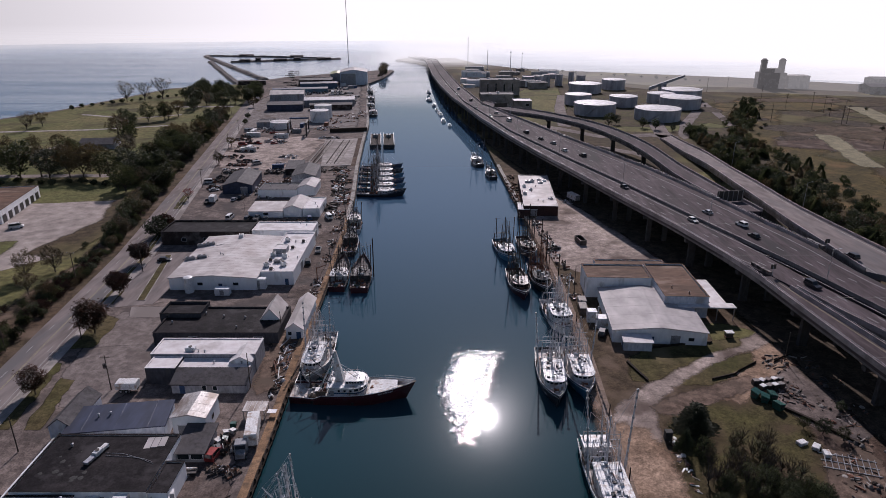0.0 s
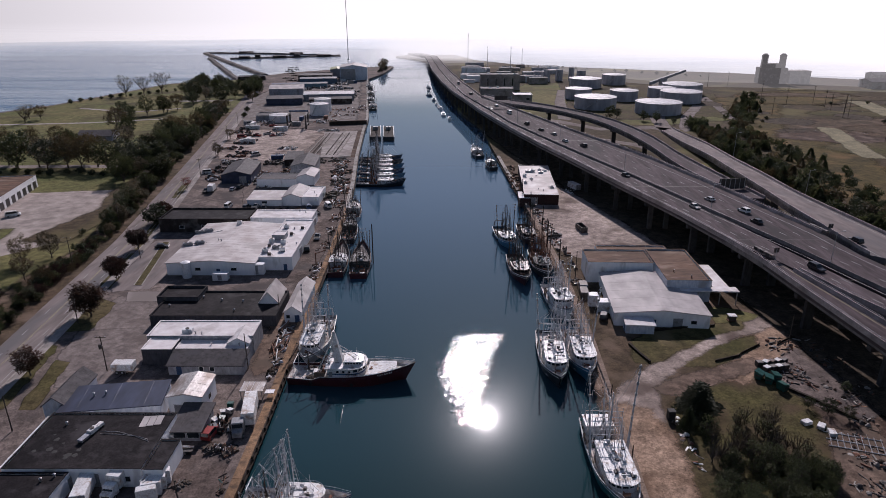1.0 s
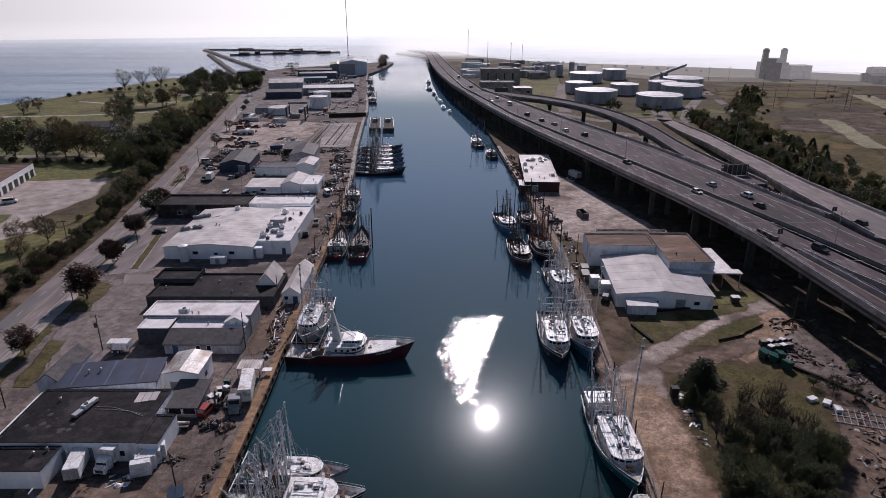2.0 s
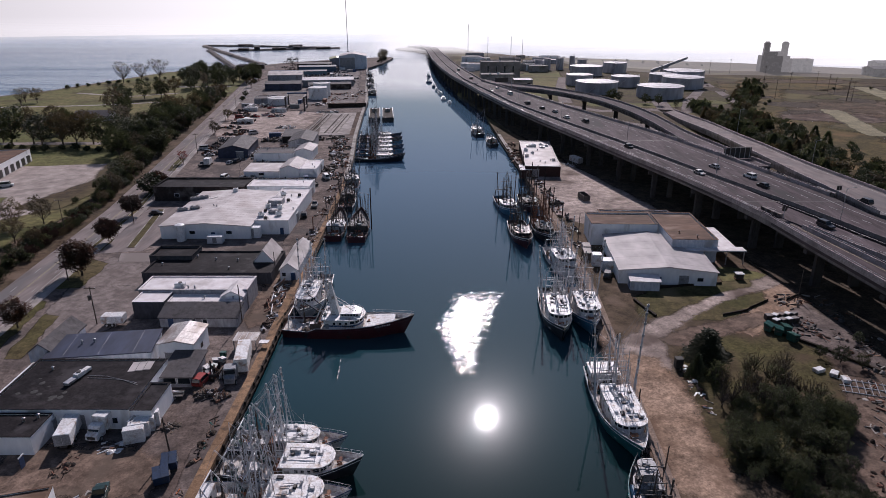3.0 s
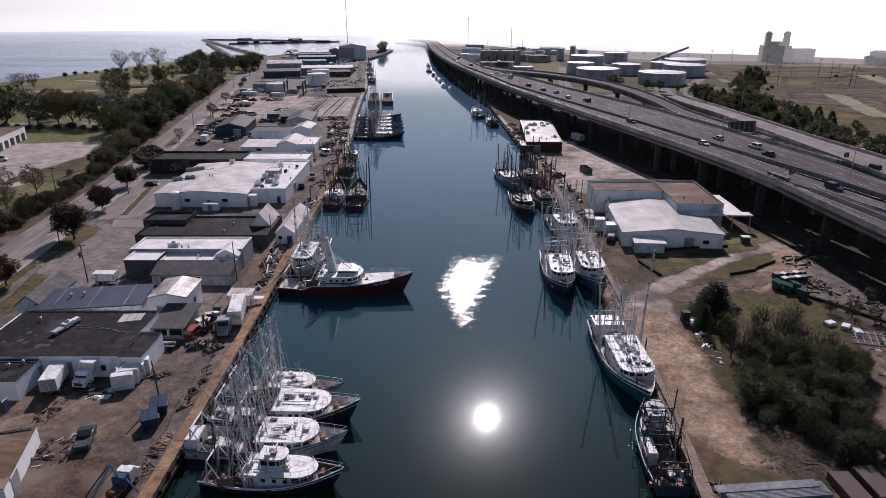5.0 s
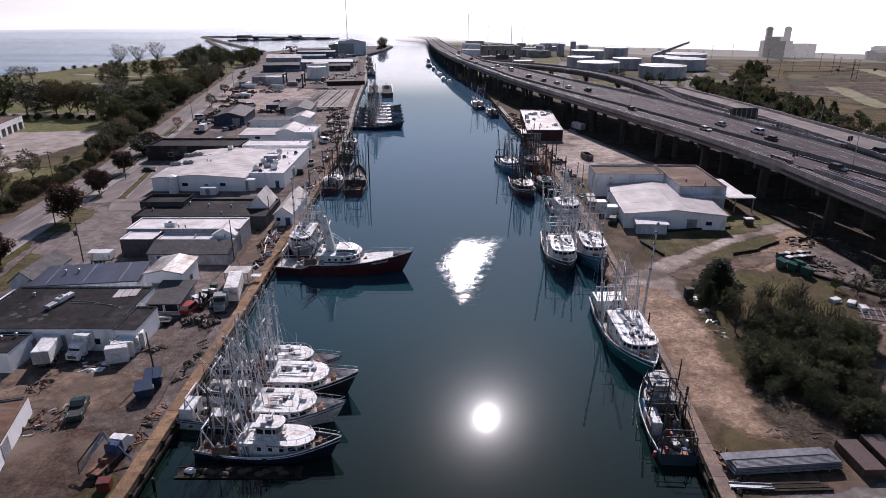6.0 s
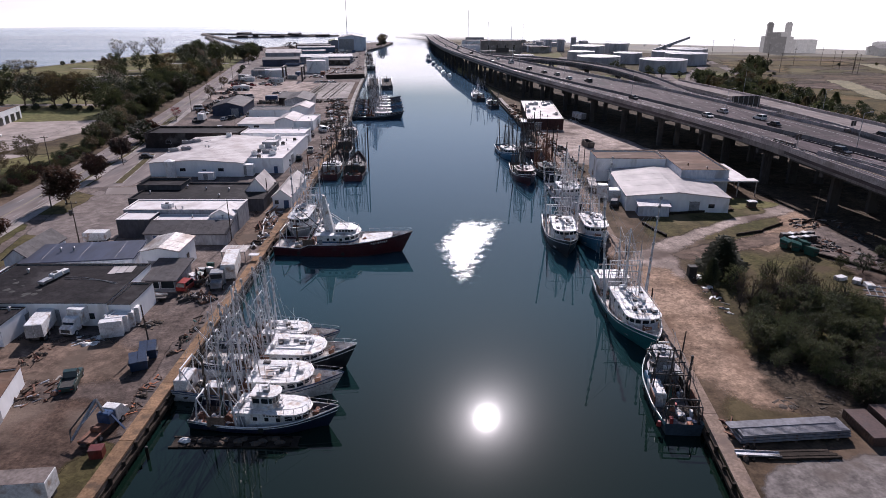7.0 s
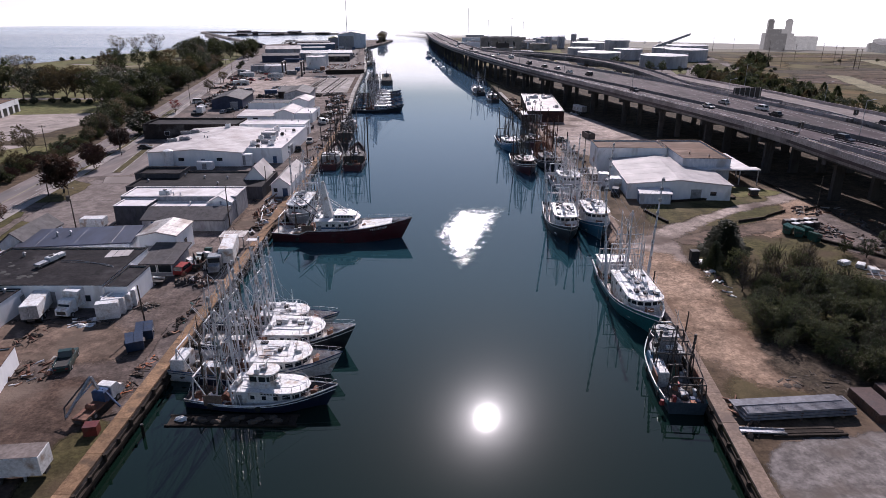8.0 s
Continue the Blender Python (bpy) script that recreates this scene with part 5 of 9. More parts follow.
for ob in bpy.data.objects["loading_warehouse"].children:
    if ob.name.startswith("door"):
        ob.data.materials[0] = DARK_PAINT
building("jetty_house", "low grey building at the head of the jetty", -225, -196, 724, 736, 4, BRICK_WALL, GREY_ROOF, par=0.3, rot=12, seed=39)

# east bank
building("metal_shed", "wide low metal shed with pale weathered roof", 45.2, 69.2, 147.6, 174, 3.6, WHITE_WALL, SHEET_ROOF, "gy", 1.1, rot=-4.5, seed=40, doors=(("s", 4, 2.4, 2.6, 0), ("s", -2, 1, 2.1, 0)), windows=(("s", 8, 1.4, 0.9, 1.2),))
building("annex", "small white-roofed annex of the metal shed", 46.2, 53.2, 144.0, 147.4, 2.4, BLUE_WALL, WHITE_ROOF, "shed", 0.4, rot=-4.5, seed=41, doors=(("w", 0, 1.2, 2, 0),))
building("cold_store", "cold store with rust-brown flat roof", 62.4, 74.6, 162.8, 187, 6.2, BLUE_WALL, BROWN_ROOF, par=0.35, rot=-2, seed=42, vents=2)
building("cold_store", "white-walled hall with brown roof", 43.2, 62.2, 176, 186.8, 6.2, WHITE_WALL, BROWN_ROOF, par=0.35, rot=-2, seed=43, doors=(("s", 3, 1.6, 2.6, 0),))
building("shed", "low shed with rust-brown flat roof", 49, 71, 188, 195, 4.6, WHITE_WALL, BROWN_ROOF, par=0.3, rot=-2, seed=44)
building("brick_market", "dark brick fish market with white roof", 35.2, 49.4, 256, 308, 4.2, RED_WALL, TAN_ROOF, par=0.15, rot=-3.5, seed=45, units=9, vents=6, doors=(("s", -3, 3, 2.8, 0),))
building("porch", "low white-roofed porch of the brick market", 31.6, 36.4, 255, 265, 3.0, RED_WALL, WHITE_ROOF, par=0.1, rot=-3.5, seed=46)
canopy = thing("loading_canopy", "white flat canopy on posts beside the cold store", "canopy", pose(76.5, 168, G, 0, 0, -2))
part("roof", Shape().box(-13.2, 5, -7.4, -4.4, 3.9, 4.2), WHITE_ROOF, canopy)
part("roof", Shape().box(-1.2, 3.2, -4.38, 12, 3.9, 4.2), WHITE_ROOF, canopy)
for x, y in ((-12, -7), (-6, -7), (0, -7), (4.6, -7), (2.8, 2), (2.8, 11)):
    part("post", Shape().box(x - 0.12, x + 0.12, y - 0.12, y + 0.12, 0, 3.9), STEEL, canopy)



def roof_unit(x, y, z, deg, kind):
    """A rooftop unit on its skid: a wide condenser with two fans, a cube, or a low hooded vent."""
    ob = thing("roof_unit", ("grey condenser with twin fans on the warehouse roof", "white cube air unit on the warehouse roof", "small dark hooded vent on the warehouse roof")[kind], "air unit", pose(x, y, z, 0, 0, deg), "roof units")
    w, d, h = ((1.5, 0.6, 0.8), (0.75, 0.7, 1.2), (0.5, 0.45, 0.7))[kind]
    for u in (-w * 0.7, w * 0.7):
        part("skid", Shape().box(u - 0.08, u + 0.08, -d - 0.1, d + 0.1, 0, 0.2), DARK_STEEL, ob)
    part("housing", Shape().block(-w, w, -d, d, 0.2, 0.2 + h, 0.05), (GREY_PAINT, WHITE, DARK_STEEL)[kind], ob)
    for u in ((-w * 0.5, w * 0.5) if kind == 0 else (0.0,)):
        part("fan", Shape().disc(u, 0, 0.2 + h, 0.3 + h, d * 0.7, 12), DARK_STEEL, ob)
    part("pipe", Shape().tube([(w, 0, 0.5), (w + 0.5, 0, 0.5), (w + 0.6, 0, 0.05)], 0.07, 5), STEEL, ob)


for x, y in ((-83.4, 208.8), (-80.8, 209.9), (-83.0, 196.6), (-79.5, 197.6)):
    roof_unit(x, y, G + 3.9 + 0.9 * (1 - abs(x + 70.9) / 13.5) + 0.18, 12, 0)
roof_unit(-72.0, 216.4, G + 4.75, 5, 1)
for k, (x, y) in enumerate(((-56.4, 199.4), (-56.3, 195.3), (-56.4, 190.4), (-54.3, 187.6), (-52.4, 198.3), (-51.2, 191.4), (-51.6, 206.8), (-49.2, 213.0), (-55.0, 214.0), (-53.4, 194.0))):
    roof_unit(x, y, G + 4.2, 15 * (k % 3), (1, 2, 1, 2, 1, 1, 2, 2, 1, 0)[k])
for k in range(2):
    rail_ = tagged(part("roof_pipe", Shape().tube([(-85.2 + 5.5 * k, 196.0 + 12 * k, G + 4.35), (-78.0 + 2 * k, 197.2 + 12.4 * k, G + 4.9)], 0.08, 5), STEEL), "thin pale pipe run on the warehouse roof", "pipe", "roof pipes")

# the plant and tank farm beyond the highway
building("plant", "tall pale plant building with dark window slots", 36.6, 74.4, 640, 662, 14, PALE_CONCRETE, GREY_ROOF, par=0.6, seed=50, units=4, windows=tuple(("s", -12 + 8 * i, 1.6, 8, 3) for i in range(4)))
building("plant", "grey lower plant hall", 33, 62, 572, 590, 9, CONCRETE, GREY_ROOF, par=0.4, seed=51, units=3)
building("plant", "pale square plant block", 58.5, 73.5, 540, 556, 8, CONCRETE, WHITE_ROOF, par=0.3, seed=52, windows=(("s", 4, 3, 2, 4),))
rnd = random.Random(8)
for k in range(26):
    x, y = rnd.uniform(16, 130), rnd.uniform(690, 880)
    if y > 900 - x * 0.1 or x < 10 + (880 - y) * 0.05:
        continue
    w, d = rnd.uniform(10, 26), rnd.uniform(8, 18)
    building("plant_shed", "low grey industrial shed beyond the plant", x, x + w, y, y + d, rnd.uniform(3, 7), rnd.choice((GREY_WALL, CONCRETE, WHITE_WALL)), rnd.choice((GREY_ROOF, TAN_ROOF, SHEET_ROOF)), par=0.3, seed=60 + k)


def tank(x, y, r, h, wall, top, label, group="oil tanks"):
    ob = thing("storage_tank", label, "tank", pose(x, y, G), group)
    part("shell", Shape().disc(0, 0, -0.4, h, r, 48), wall, ob, smooth=40)
    part("roof", Shape().disc(0, 0, h, h + r * 0.06, r + 0.1, 48, 0.3), top, ob, smooth=40)
    for k in (0.33, 0.66):
        part("band", Shape().disc(0, 0, h * k, h * k + 0.12, r + 0.06, 48), wall, ob)
    rail = Shape()
    rail.tube([(r * math.cos(i * math.tau / 48), r * math.sin(i * math.tau / 48), h + 0.9) for i in range(49)], 0.06, 4)
    part("top_rail", rail, STEEL, ob)
    steps = Shape()
    for i in range(14):
        a = -2.3 + i * 0.05
        steps.box(r * math.cos(a) * 1.03 - 0.5, r * math.cos(a) * 1.03 + 0.5, r * math.sin(a) * 1.03 - 0.5, r * math.sin(a) * 1.03 + 0.5, h * i / 14, h * i / 14 + 0.25)
    part("stair", steps, STEEL, ob)["kind"] = "stuff"
    return ob


for x, y, r, h in ((122.5, 526, 16.6, 9.0), (165, 500, 17.2, 8.6), (119.5, 580, 11.6, 9.0), (157, 570, 12, 8.6), (203, 560, 17, 9.0), (222, 612, 18, 9.4), (143, 664, 16, 9), (178, 690, 12, 10), (196, 590, 12, 8.5)):
    tank(x, y, r, h, TANK_WALL, TANK_TOP, "wide grey oil storage tank with pale roof")
for x, y, r, h in ((-93, 490, 7.0, 8.4), (-93.5, 508, 6.6, 9.6), (-116, 462, 7.5, 4.6)):
    tank(x, y, r, h, WHITE, TANK_TOP, "white storage tank in the boatyard", "white tanks")
for x, y, r, h in ((126, 720, 4, 12), (140, 724, 3, 14), (152, 730, 5, 10), (112, 715, 3.5, 12), (104, 722, 4.5, 10)):
    tank(x, y, r, h, TANK_WALL, GREY_ROOF, "slim grey silo beyond the tank farm", "silos")
silo = thing("silo", "white upright silo beside the warehouse", "silo", pose(-77.8, 180.2, G))
part("shell", Shape().disc(0, 0, 0, 4.9, 1.35, 20), WHITE, silo, smooth=40)
part("cap", Shape().disc(0, 0, 4.9, 5.3, 1.4, 20, 0.5), WHITE, silo, smooth=40)
for x, y, l, h in ((-66.9, 178.2, 4.4, 2.3), (-57.2, 183, 4.6, 3.4)):
    c = thing("cold_box", "white refrigeration box beside the warehouse", "cold box", pose(x, y, G), "cold boxes")
    part("body", Shape().block(-l / 2, l / 2, -1.1, 1.1, 0.1, h), WHITE, c)
    part("door", Shape().box(-0.6, 0.6, -1.16, -1.1, 0.3, h - 0.4), GREY_PAINT, c)

# the distant coal pier: two silo towers and a long loader
tower = thing("coal_towers", "hazy twin-topped concrete towers of a coal pier", "tower", pose(347, 700, G))
part("body", Shape().block(-14, 12, -8, 8, -1, 16), BRICK_WALL, tower)
part("upper_body", Shape().block(-10, 9, -6, 6, 16, 20), BRICK_WALL, tower)
for x in (-10, 9):
    t = part("turret", Shape().disc(x, 0, 12, 25, 3.6, 16, 3.2), BRICK_WALL, tower, smooth=40)
    part("turret_top", Shape().disc(x, 0, 25, 28, 3.3, 16, 3.5), BRICK_WALL, t, smooth=40)
    part("turret_cap", Shape().disc(x, 0, 28, 30, 3.6, 16, 1.6), BRICK_WALL, t, smooth=40)
part("annex", Shape().block(16, 38, -6, 8, -1, 13), CONCRETE, tower)
for x, y, l, w, h in ((420, 640, 120, 24, 7), (460, 700, 90, 20, 8)):
    building("coal_shed", "long hazy shed on the far shore", x, x + l, y, y + w, h, CONCRETE, GREY_ROOF, "gx", 2, rot=-6, seed=90)
loader = thing("ship_loader", "dark inclined conveyor boom by the far shore", "conveyor", pose(205, 655, G))
part("boom", Shape().loft([[(0, y, z) for y, z in ((-1.5, 3), (1.5, 3), (1.5, 6), (-1.5, 6))], [(34, y, z) for y, z in ((-1.5, 16), (1.5, 16), (1.5, 18), (-1.5, 18))]]), GREY_WALL, loader)
part("tower", Shape().box(10, 16, -3, 3, 0, 10), GREY_WALL, loader)

# ---- boats ----


def hull_lines(L, B, bow=2.3, free=1.5):
    """Stations of a working boat: place along it, half beam, height of the rail, of the deck."""
    out = []
    for i in range(15):
        s = i / 14
        half = B / 2 * (0.84 + 0.16 * min(1, s / 0.3)) if s < 0.55 else B / 2 * max(0.03, 1 - ((s - 0.55) / 0.45) ** 2.3)
        rail = free + 0.3 * max(0, 0.25 - s) / 0.25 + bow * max(0, (s - 0.4) / 0.6) ** 1.9
        out.append((s, half, rail, rail - 0.85))
    return out


def heap(s, x, y, z, r, h, rnd, n=9):
    """An uneven heap."""
    rings = []
    for k, (q, w) in enumerate(((1.0, 0.0), (0.85, 0.45), (0.5, 0.85), (0.12, 1.0))):
        rings.append([(x + r * q * rnd.uniform(0.75, 1.2) * math.cos(i * math.tau / n), y + r * q * rnd.uniform(0.75, 1.2) * math.sin(i * math.tau / n), z + h * w * rnd.uniform(0.85, 1.1)) for i in range(n)])
    return s.loft(rings)


def lattice(s, a, b, w0, w1, step, r=0.055):
    """A spar of two tubes with rungs between them."""
    a, b = Vector(a), Vector(b)
    d = (b - a).normalized()
    u = Vector((1, 0, 0)) - d * d.x
    u.normalize()
    n = max(2, int((b - a).length / step))
    left = [a + (b - a) * k / n + u * (w0 + (w1 - w0) * k / n) / 2 for k in range(n + 1)]
    right = [a + (b - a) * k / n - u * (w0 + (w1 - w0) * k / n) / 2 for k in range(n + 1)]
    s.rod(left[0], left[-1], r * 1.5, r, 5).rod(right[0], right[-1], r * 1.5, r, 5)
    for k in range(n + 1):
        s.rod(left[k], right[k], r * 0.7, n=4)


def trawler(label, m, L=22.0, B=6.6, hull=BLACK_HULL, stripe=BOAT_WHITE, top=BOAT_WHITE, deck=DECK, rig=PALE_STEEL, house=(0.52, 0.80), rig_h=15.0, boom_h=15.0, boom_out=2.2, bow=2.3, free=1.5,
            booms=2, mast_at=0.46, gallows=True, seed=1, bars=None, upper=None, group="fishing boats", flat_deck=False, category="fishing boat", lean=0.0, boom_r=0.07, dense=4, snub=False, lift=0.0, band_paint=None, well=0.0, clutter=5, stays=True, upper_at=0.3):
    rnd = random.Random(seed)
    ob = thing("fishing_boat", label, category, m, group)
    lines = [(q[0], q[1], q[2] - well, q[3] - well * 0.6) if q[0] < 0.27 else q for q in hull_lines(L, B, bow, free)]
    rake = 0.085 * L

    def at(s, y, z, rail):
        return (s * L + rake * max(0, (s - 0.6) / 0.4) ** 1.5 * (z / max(rail, 0.1) if z > 0 else z * 0.5), y, z)

    rings, deck_l, deck_r = [], [], []
    for s, half, rail, dk in lines:
        k = 1 - 0.75 * max(0, (s - 0.7) / 0.3) ** 1.5
        ring = [at(s, half - min(0.14, half * 0.5), dk, rail), at(s, half - min(0.14, half * 0.5), rail, rail), at(s, half, rail, rail), at(s, half * (0.96 - 0.2 * (1 - k)), rail * 0.5, rail), at(s, half * (0.9 * k), 0.0, rail), at(s, half * 0.5 * k, -1.1, rail)]
        ring += [(x, -y, z) for x, y, z in ring[::-1]]
        rings.append(ring)
        deck_l.append(ring[0])
        deck_r.append(ring[-1])
    h = Shape().loft(rings, closed=False, ends=False)
    h.add(rings[0][2:10], [tuple(range(8))])
    part("hull", h, hull, ob, smooth=35)
    d = Shape()
    d.loft([[p, q] for p, q in zip(deck_l, deck_r)], closed=False, ends=False)
    part("deck", d, deck, ob)
    for side in (1, -1):
        part("rail_cap", Shape().tube([(p[2][0], side * p[2][1], p[2][2]) for p in rings], 0.09), stripe, ob)
        pts = [(p[3][0] * 0.35 + p[2][0] * 0.65, side * (p[3][1] * 0.35 + p[2][1] * 0.65 + 0.03), p[2][2] * 0.8) for p in rings]
        part("rub_strake", Shape().tube(pts, 0.06, 4), stripe, ob)
        lining = Shape().loft([[(p[0][0], side * max(0.01, p[0][1] - 0.03), p[0][2]), (p[1][0], side * max(0.01, p[1][1] - 0.03), p[1][2] - 0.02)] for p in rings[5:]], closed=False, ends=False)
        part("bulwark_lining", lining, top if deck is not GREY_DECK else hull, ob)
    dz = lambda s: float(np.interp(s, [q[0] for q in lines], [q[3] for q in lines]))
    hb = lambda s: float(np.interp(s, [q[0] for q in lines], [q[1] for q in lines]))
    # deckhouse with a rounded front
    a, b = house
    w = min(hb(a), hb(min(b, 0.72))) - (0.3 if not upper else 0.5)
    w = max(w, B * 0.28)
    if snub:
        w = min(w + 0.1, hb(b) + 0.4)
    lift = lift or (1.3 if snub else 0.0)
    z0, z1 = dz(a) - 0.1, dz((a + b) / 2) + (2.1 if upper != "full" else 2.3) + lift
    front = b * L
    nose = 1.1 if upper == "full" else 1.7 if snub else 2.6

    def plan(x0, x1, w, c):
        return [(x0, -w), (x1 - c, -w), (x1 - c * 0.55, -w * 0.9), (x1 - c * 0.2, -w * 0.62), (x1, -w * 0.25), (x1, w * 0.25), (x1 - c * 0.2, w * 0.62), (x1 - c * 0.55, w * 0.9), (x1 - c, w), (x0, w)]

    def panes(pl, lo, hi, parent, sides):
        """Separate window panes round a house."""
        edges = list(zip(pl, pl[1:]))
        for (x0, y0), (x1, y1) in edges[1:8] + ([edges[0], edges[8]] if sides else []):
            n = max(1, int(math.hypot(x1 - x0, y1 - y0) / 0.95))
            out = Vector((y1 - y0, x0 - x1, 0)).normalized() * 0.03
            for k in range(n):
                p, q = [Vector((x0 + (x1 - x0) * t, y0 + (y1 - y0) * t, 0)) for t in ((k + 0.12) / n, (k + 0.88) / n)]
                part("window", Shape().add([(*(p + out).xy, lo), (*(q + out).xy, lo), (*(q + out).xy, hi), (*(p + out).xy, hi), (*p.xy, lo), (*q.xy, lo), (*q.xy, hi), (*p.xy, hi)],
                                           [(0, 1, 2, 3), (0, 4, 5, 1), (3, 2, 6, 7), (0, 3, 7, 4), (1, 5, 6, 2)]), GLASS, parent)

    body = part("deckhouse", Shape().prism(plan(a * L, front, w, nose), z0, z1), top, ob)
    part("deckhouse_roof", Shape().prism(plan(a * L - 0.6, front + (0.55 if snub else 0.4), w + 0.25, nose + 0.1), z1, z1 + 0.14), top, body)
    if band_paint:
        part("paint_band", Shape().prism(plan(a * L - 0.03, front + 0.03, w + 0.03, nose), z1 - 1.5, z1 - 1.15), band_paint, body, "blue painted band round the deckhouse")
    if upper != "full":
        panes(plan(a * L, front, w, nose), z1 - 0.85, z1 - 0.3, body, False)
        for k in range(9 if not snub else 14):
            x, y = rnd.uniform(a * L + 0.3, front - 1.2), rnd.uniform(-w * 0.8, w * 0.8)
            q = rnd.uniform(0.2, 0.5)
            part("roof_hatch", Shape().block(x - q, x + q, y - 0.3, y + 0.3, z1 + 0.14, z1 + 0.14 + rnd.uniform(0.2, 0.55), 0.05), rnd.choice((top, top, GREY_PAINT, DARK_STEEL)), body)
        pipes = Shape()
        for k in range(5 if snub else 3):
            x, y = rnd.uniform(a * L + 0.2, a * L + 1.6), rnd.uniform(-w * 0.8, w * 0.8)
            pipes.rod((x, y, z1 + 0.34), (x + rnd.uniform(2.0, 4.5), y + rnd.uniform(-0.5, 0.5), z1 + rnd.uniform(0.3, 0.6)), 0.09, n=5)
        part("roof_pipe", pipes, STEEL if snub else PALE_STEEL, body)
        trail = Shape()
        trail.tube([(x, y, z1 + 0.8) for x, y in plan(a * L - 0.3, front + 0.1, w, nose)], 0.035, 4)
        for x, y in plan(a * L - 0.3, front + 0.1, w, nose):
            trail.rod((x, y, z1 + 0.1), (x, y, z1 + 0.8), 0.03, n=4)
        part("roof_rail", trail, rig, body)
    for side in (1, -1):
        for k in range(3):
            x = a * L + 1.6 + (front - a * L - 1.6 - nose) * (k + 0.5) / 3
            part("window", Shape().box(x - 0.25, x + 0.25, min(side * w, side * (w + 0.03)), max(side * w, side * (w + 0.03)), z1 - 1.0, z1 - 0.5), GLASS, body)
        x = a * L + 0.7
        part("door", Shape().box(x - 0.38, x + 0.38, min(side * w, side * (w + 0.04)), max(side * w, side * (w + 0.04)), z0 + 0.3, z0 + 2.0), GREY_PAINT, body)
    z2 = z1
    if upper:
        if upper == "full":
            ua, ub, uw = a * L + (front - a * L) * 0.28, front - 0.35, w * 0.82
        else:
            ua = a * L + upper_at
            ub, uw = ua + 3.0, w * 0.6
        z2 = z1 + 1.9
        wheel = part("wheelhouse", Shape().prism(plan(ua, ub, uw, 0.9), z1 + 0.14, z2), top, ob)
        part("wheelhouse_roof", Shape().prism(plan(ua - 0.25, ub + 0.35, uw + 0.2, 1.0), z2, z2 + 0.13), top, wheel)
        panes(plan(ua, ub, uw, 0.9), z2 - 0.95, z2 - 0.3, wheel, True)
        for k in range(3):
            x, y = rnd.uniform(ua + 0.4, ub - 0.8), rnd.uniform(-uw * 0.6, uw * 0.6)
            part("roof_box", Shape().block(x - 0.35, x + 0.35, y - 0.25, y + 0.25, z2 + 0.13, z2 + 0.5, 0.05), top if k else GREY_PAINT, wheel)
    ux = front - nose * 0.6 if not upper else ub - 1.1
    part("radar", Shape().box(ux - 0.08, ux + 0.08, -0.7, 0.7, z2 + 1.1, z2 + 1.25).rod((ux, 0, z2 + 0.1), (ux, 0, z2 + 1.1), 0.06), BOAT_WHITE, ob)
    for k in range(2):
        y = -w * 0.6 + k * w * 1.2
        part("antenna", Shape().rod((ux - 0.8, y, z2), (ux - 0.8, y, z2 + rnd.uniform(1.6, 3.6)), 0.03, n=4), BOAT_WHITE, ob)
    part("life_raft", Shape().rod((a * L + 0.1, -0.6 - w * 0.2, z1 + 0.46), (a * L + 0.1, 0.6 - w * 0.2, z1 + 0.46), 0.32, n=10), BOAT_WHITE, ob, "white life raft canister")
    # forecastle and bow gear
    fx = min(front + 1.2, L * 0.92)
    part("anchor_winch", Shape().rod((fx, -0.5, dz(fx / L) + 0.45), (fx, 0.5, dz(fx / L) + 0.45), 0.3, n=8).box(fx - 0.4, fx + 0.4, -0.7, -0.5, dz(fx / L), dz(fx / L) + 0.8), RUST, ob)
    rail = Shape()
    for side in (1, -1):
        pts = [(rings[i][2][0] - 0.1, side * (rings[i][2][1] - 0.07), rings[i][2][2] + 0.65) for i in range(10, 15)]
        for p, q in zip(pts, pts[1:]):
            rail.rod(p, q, 0.022, n=4).rod(p, (p[0], p[1], p[2] - 0.65), 0.022, n=4)
    part("bow_rail", rail, rig, ob)
    # work deck: hatch, winch, gear
    hx = L * 0.24
    part("hatch", Shape().block(hx - 1.0, hx + 1.0, -1.0, 1.0, dz(0.24) - 0.05, dz(0.24) + 0.5, 0.08), top, ob)
    wx = a * L - 1.5
    winch = part("winch", Shape().rod((wx, -1.1, dz(0.4) + 0.8), (wx, -0.15, dz(0.4) + 0.8), 0.5, n=12).rod((wx, 0.15, dz(0.4) + 0.8), (wx, 1.1, dz(0.4) + 0.8), 0.5, n=12).box(wx - 0.5, wx + 0.5, -1.3, 1.3, dz(0.4), dz(0.4) + 0.35), RUST, ob)
    for k in range(clutter):
        x, y = rnd.uniform(0.05, a - 0.04) * L, rnd.uniform(-0.7, 0.7) * B / 2
        part("net", heap(Shape(), x, y, dz(x / L) - 0.05, rnd.uniform(0.4, 1.2), rnd.uniform(0.3, 0.9), rnd), rnd.choice((NET, NET, NET_GREEN, RUST)), ob, "heap of net and chain")
    for k in range(clutter):
        x, y = rnd.uniform(0.05, a - 0.03) * L, rnd.uniform(-0.8, 0.8) * (B / 2 - 0.5)
        q = rnd.uniform(0.25, 0.5)
        part("fish_box", Shape().block(x - q, x + q, y - 0.3, y + 0.3, dz(x / L), dz(x / L) + q, 0.04), rnd.choice((BOAT_WHITE, BLUE_PAINT, GREY_PAINT, ORANGE_PAINT)), ob)
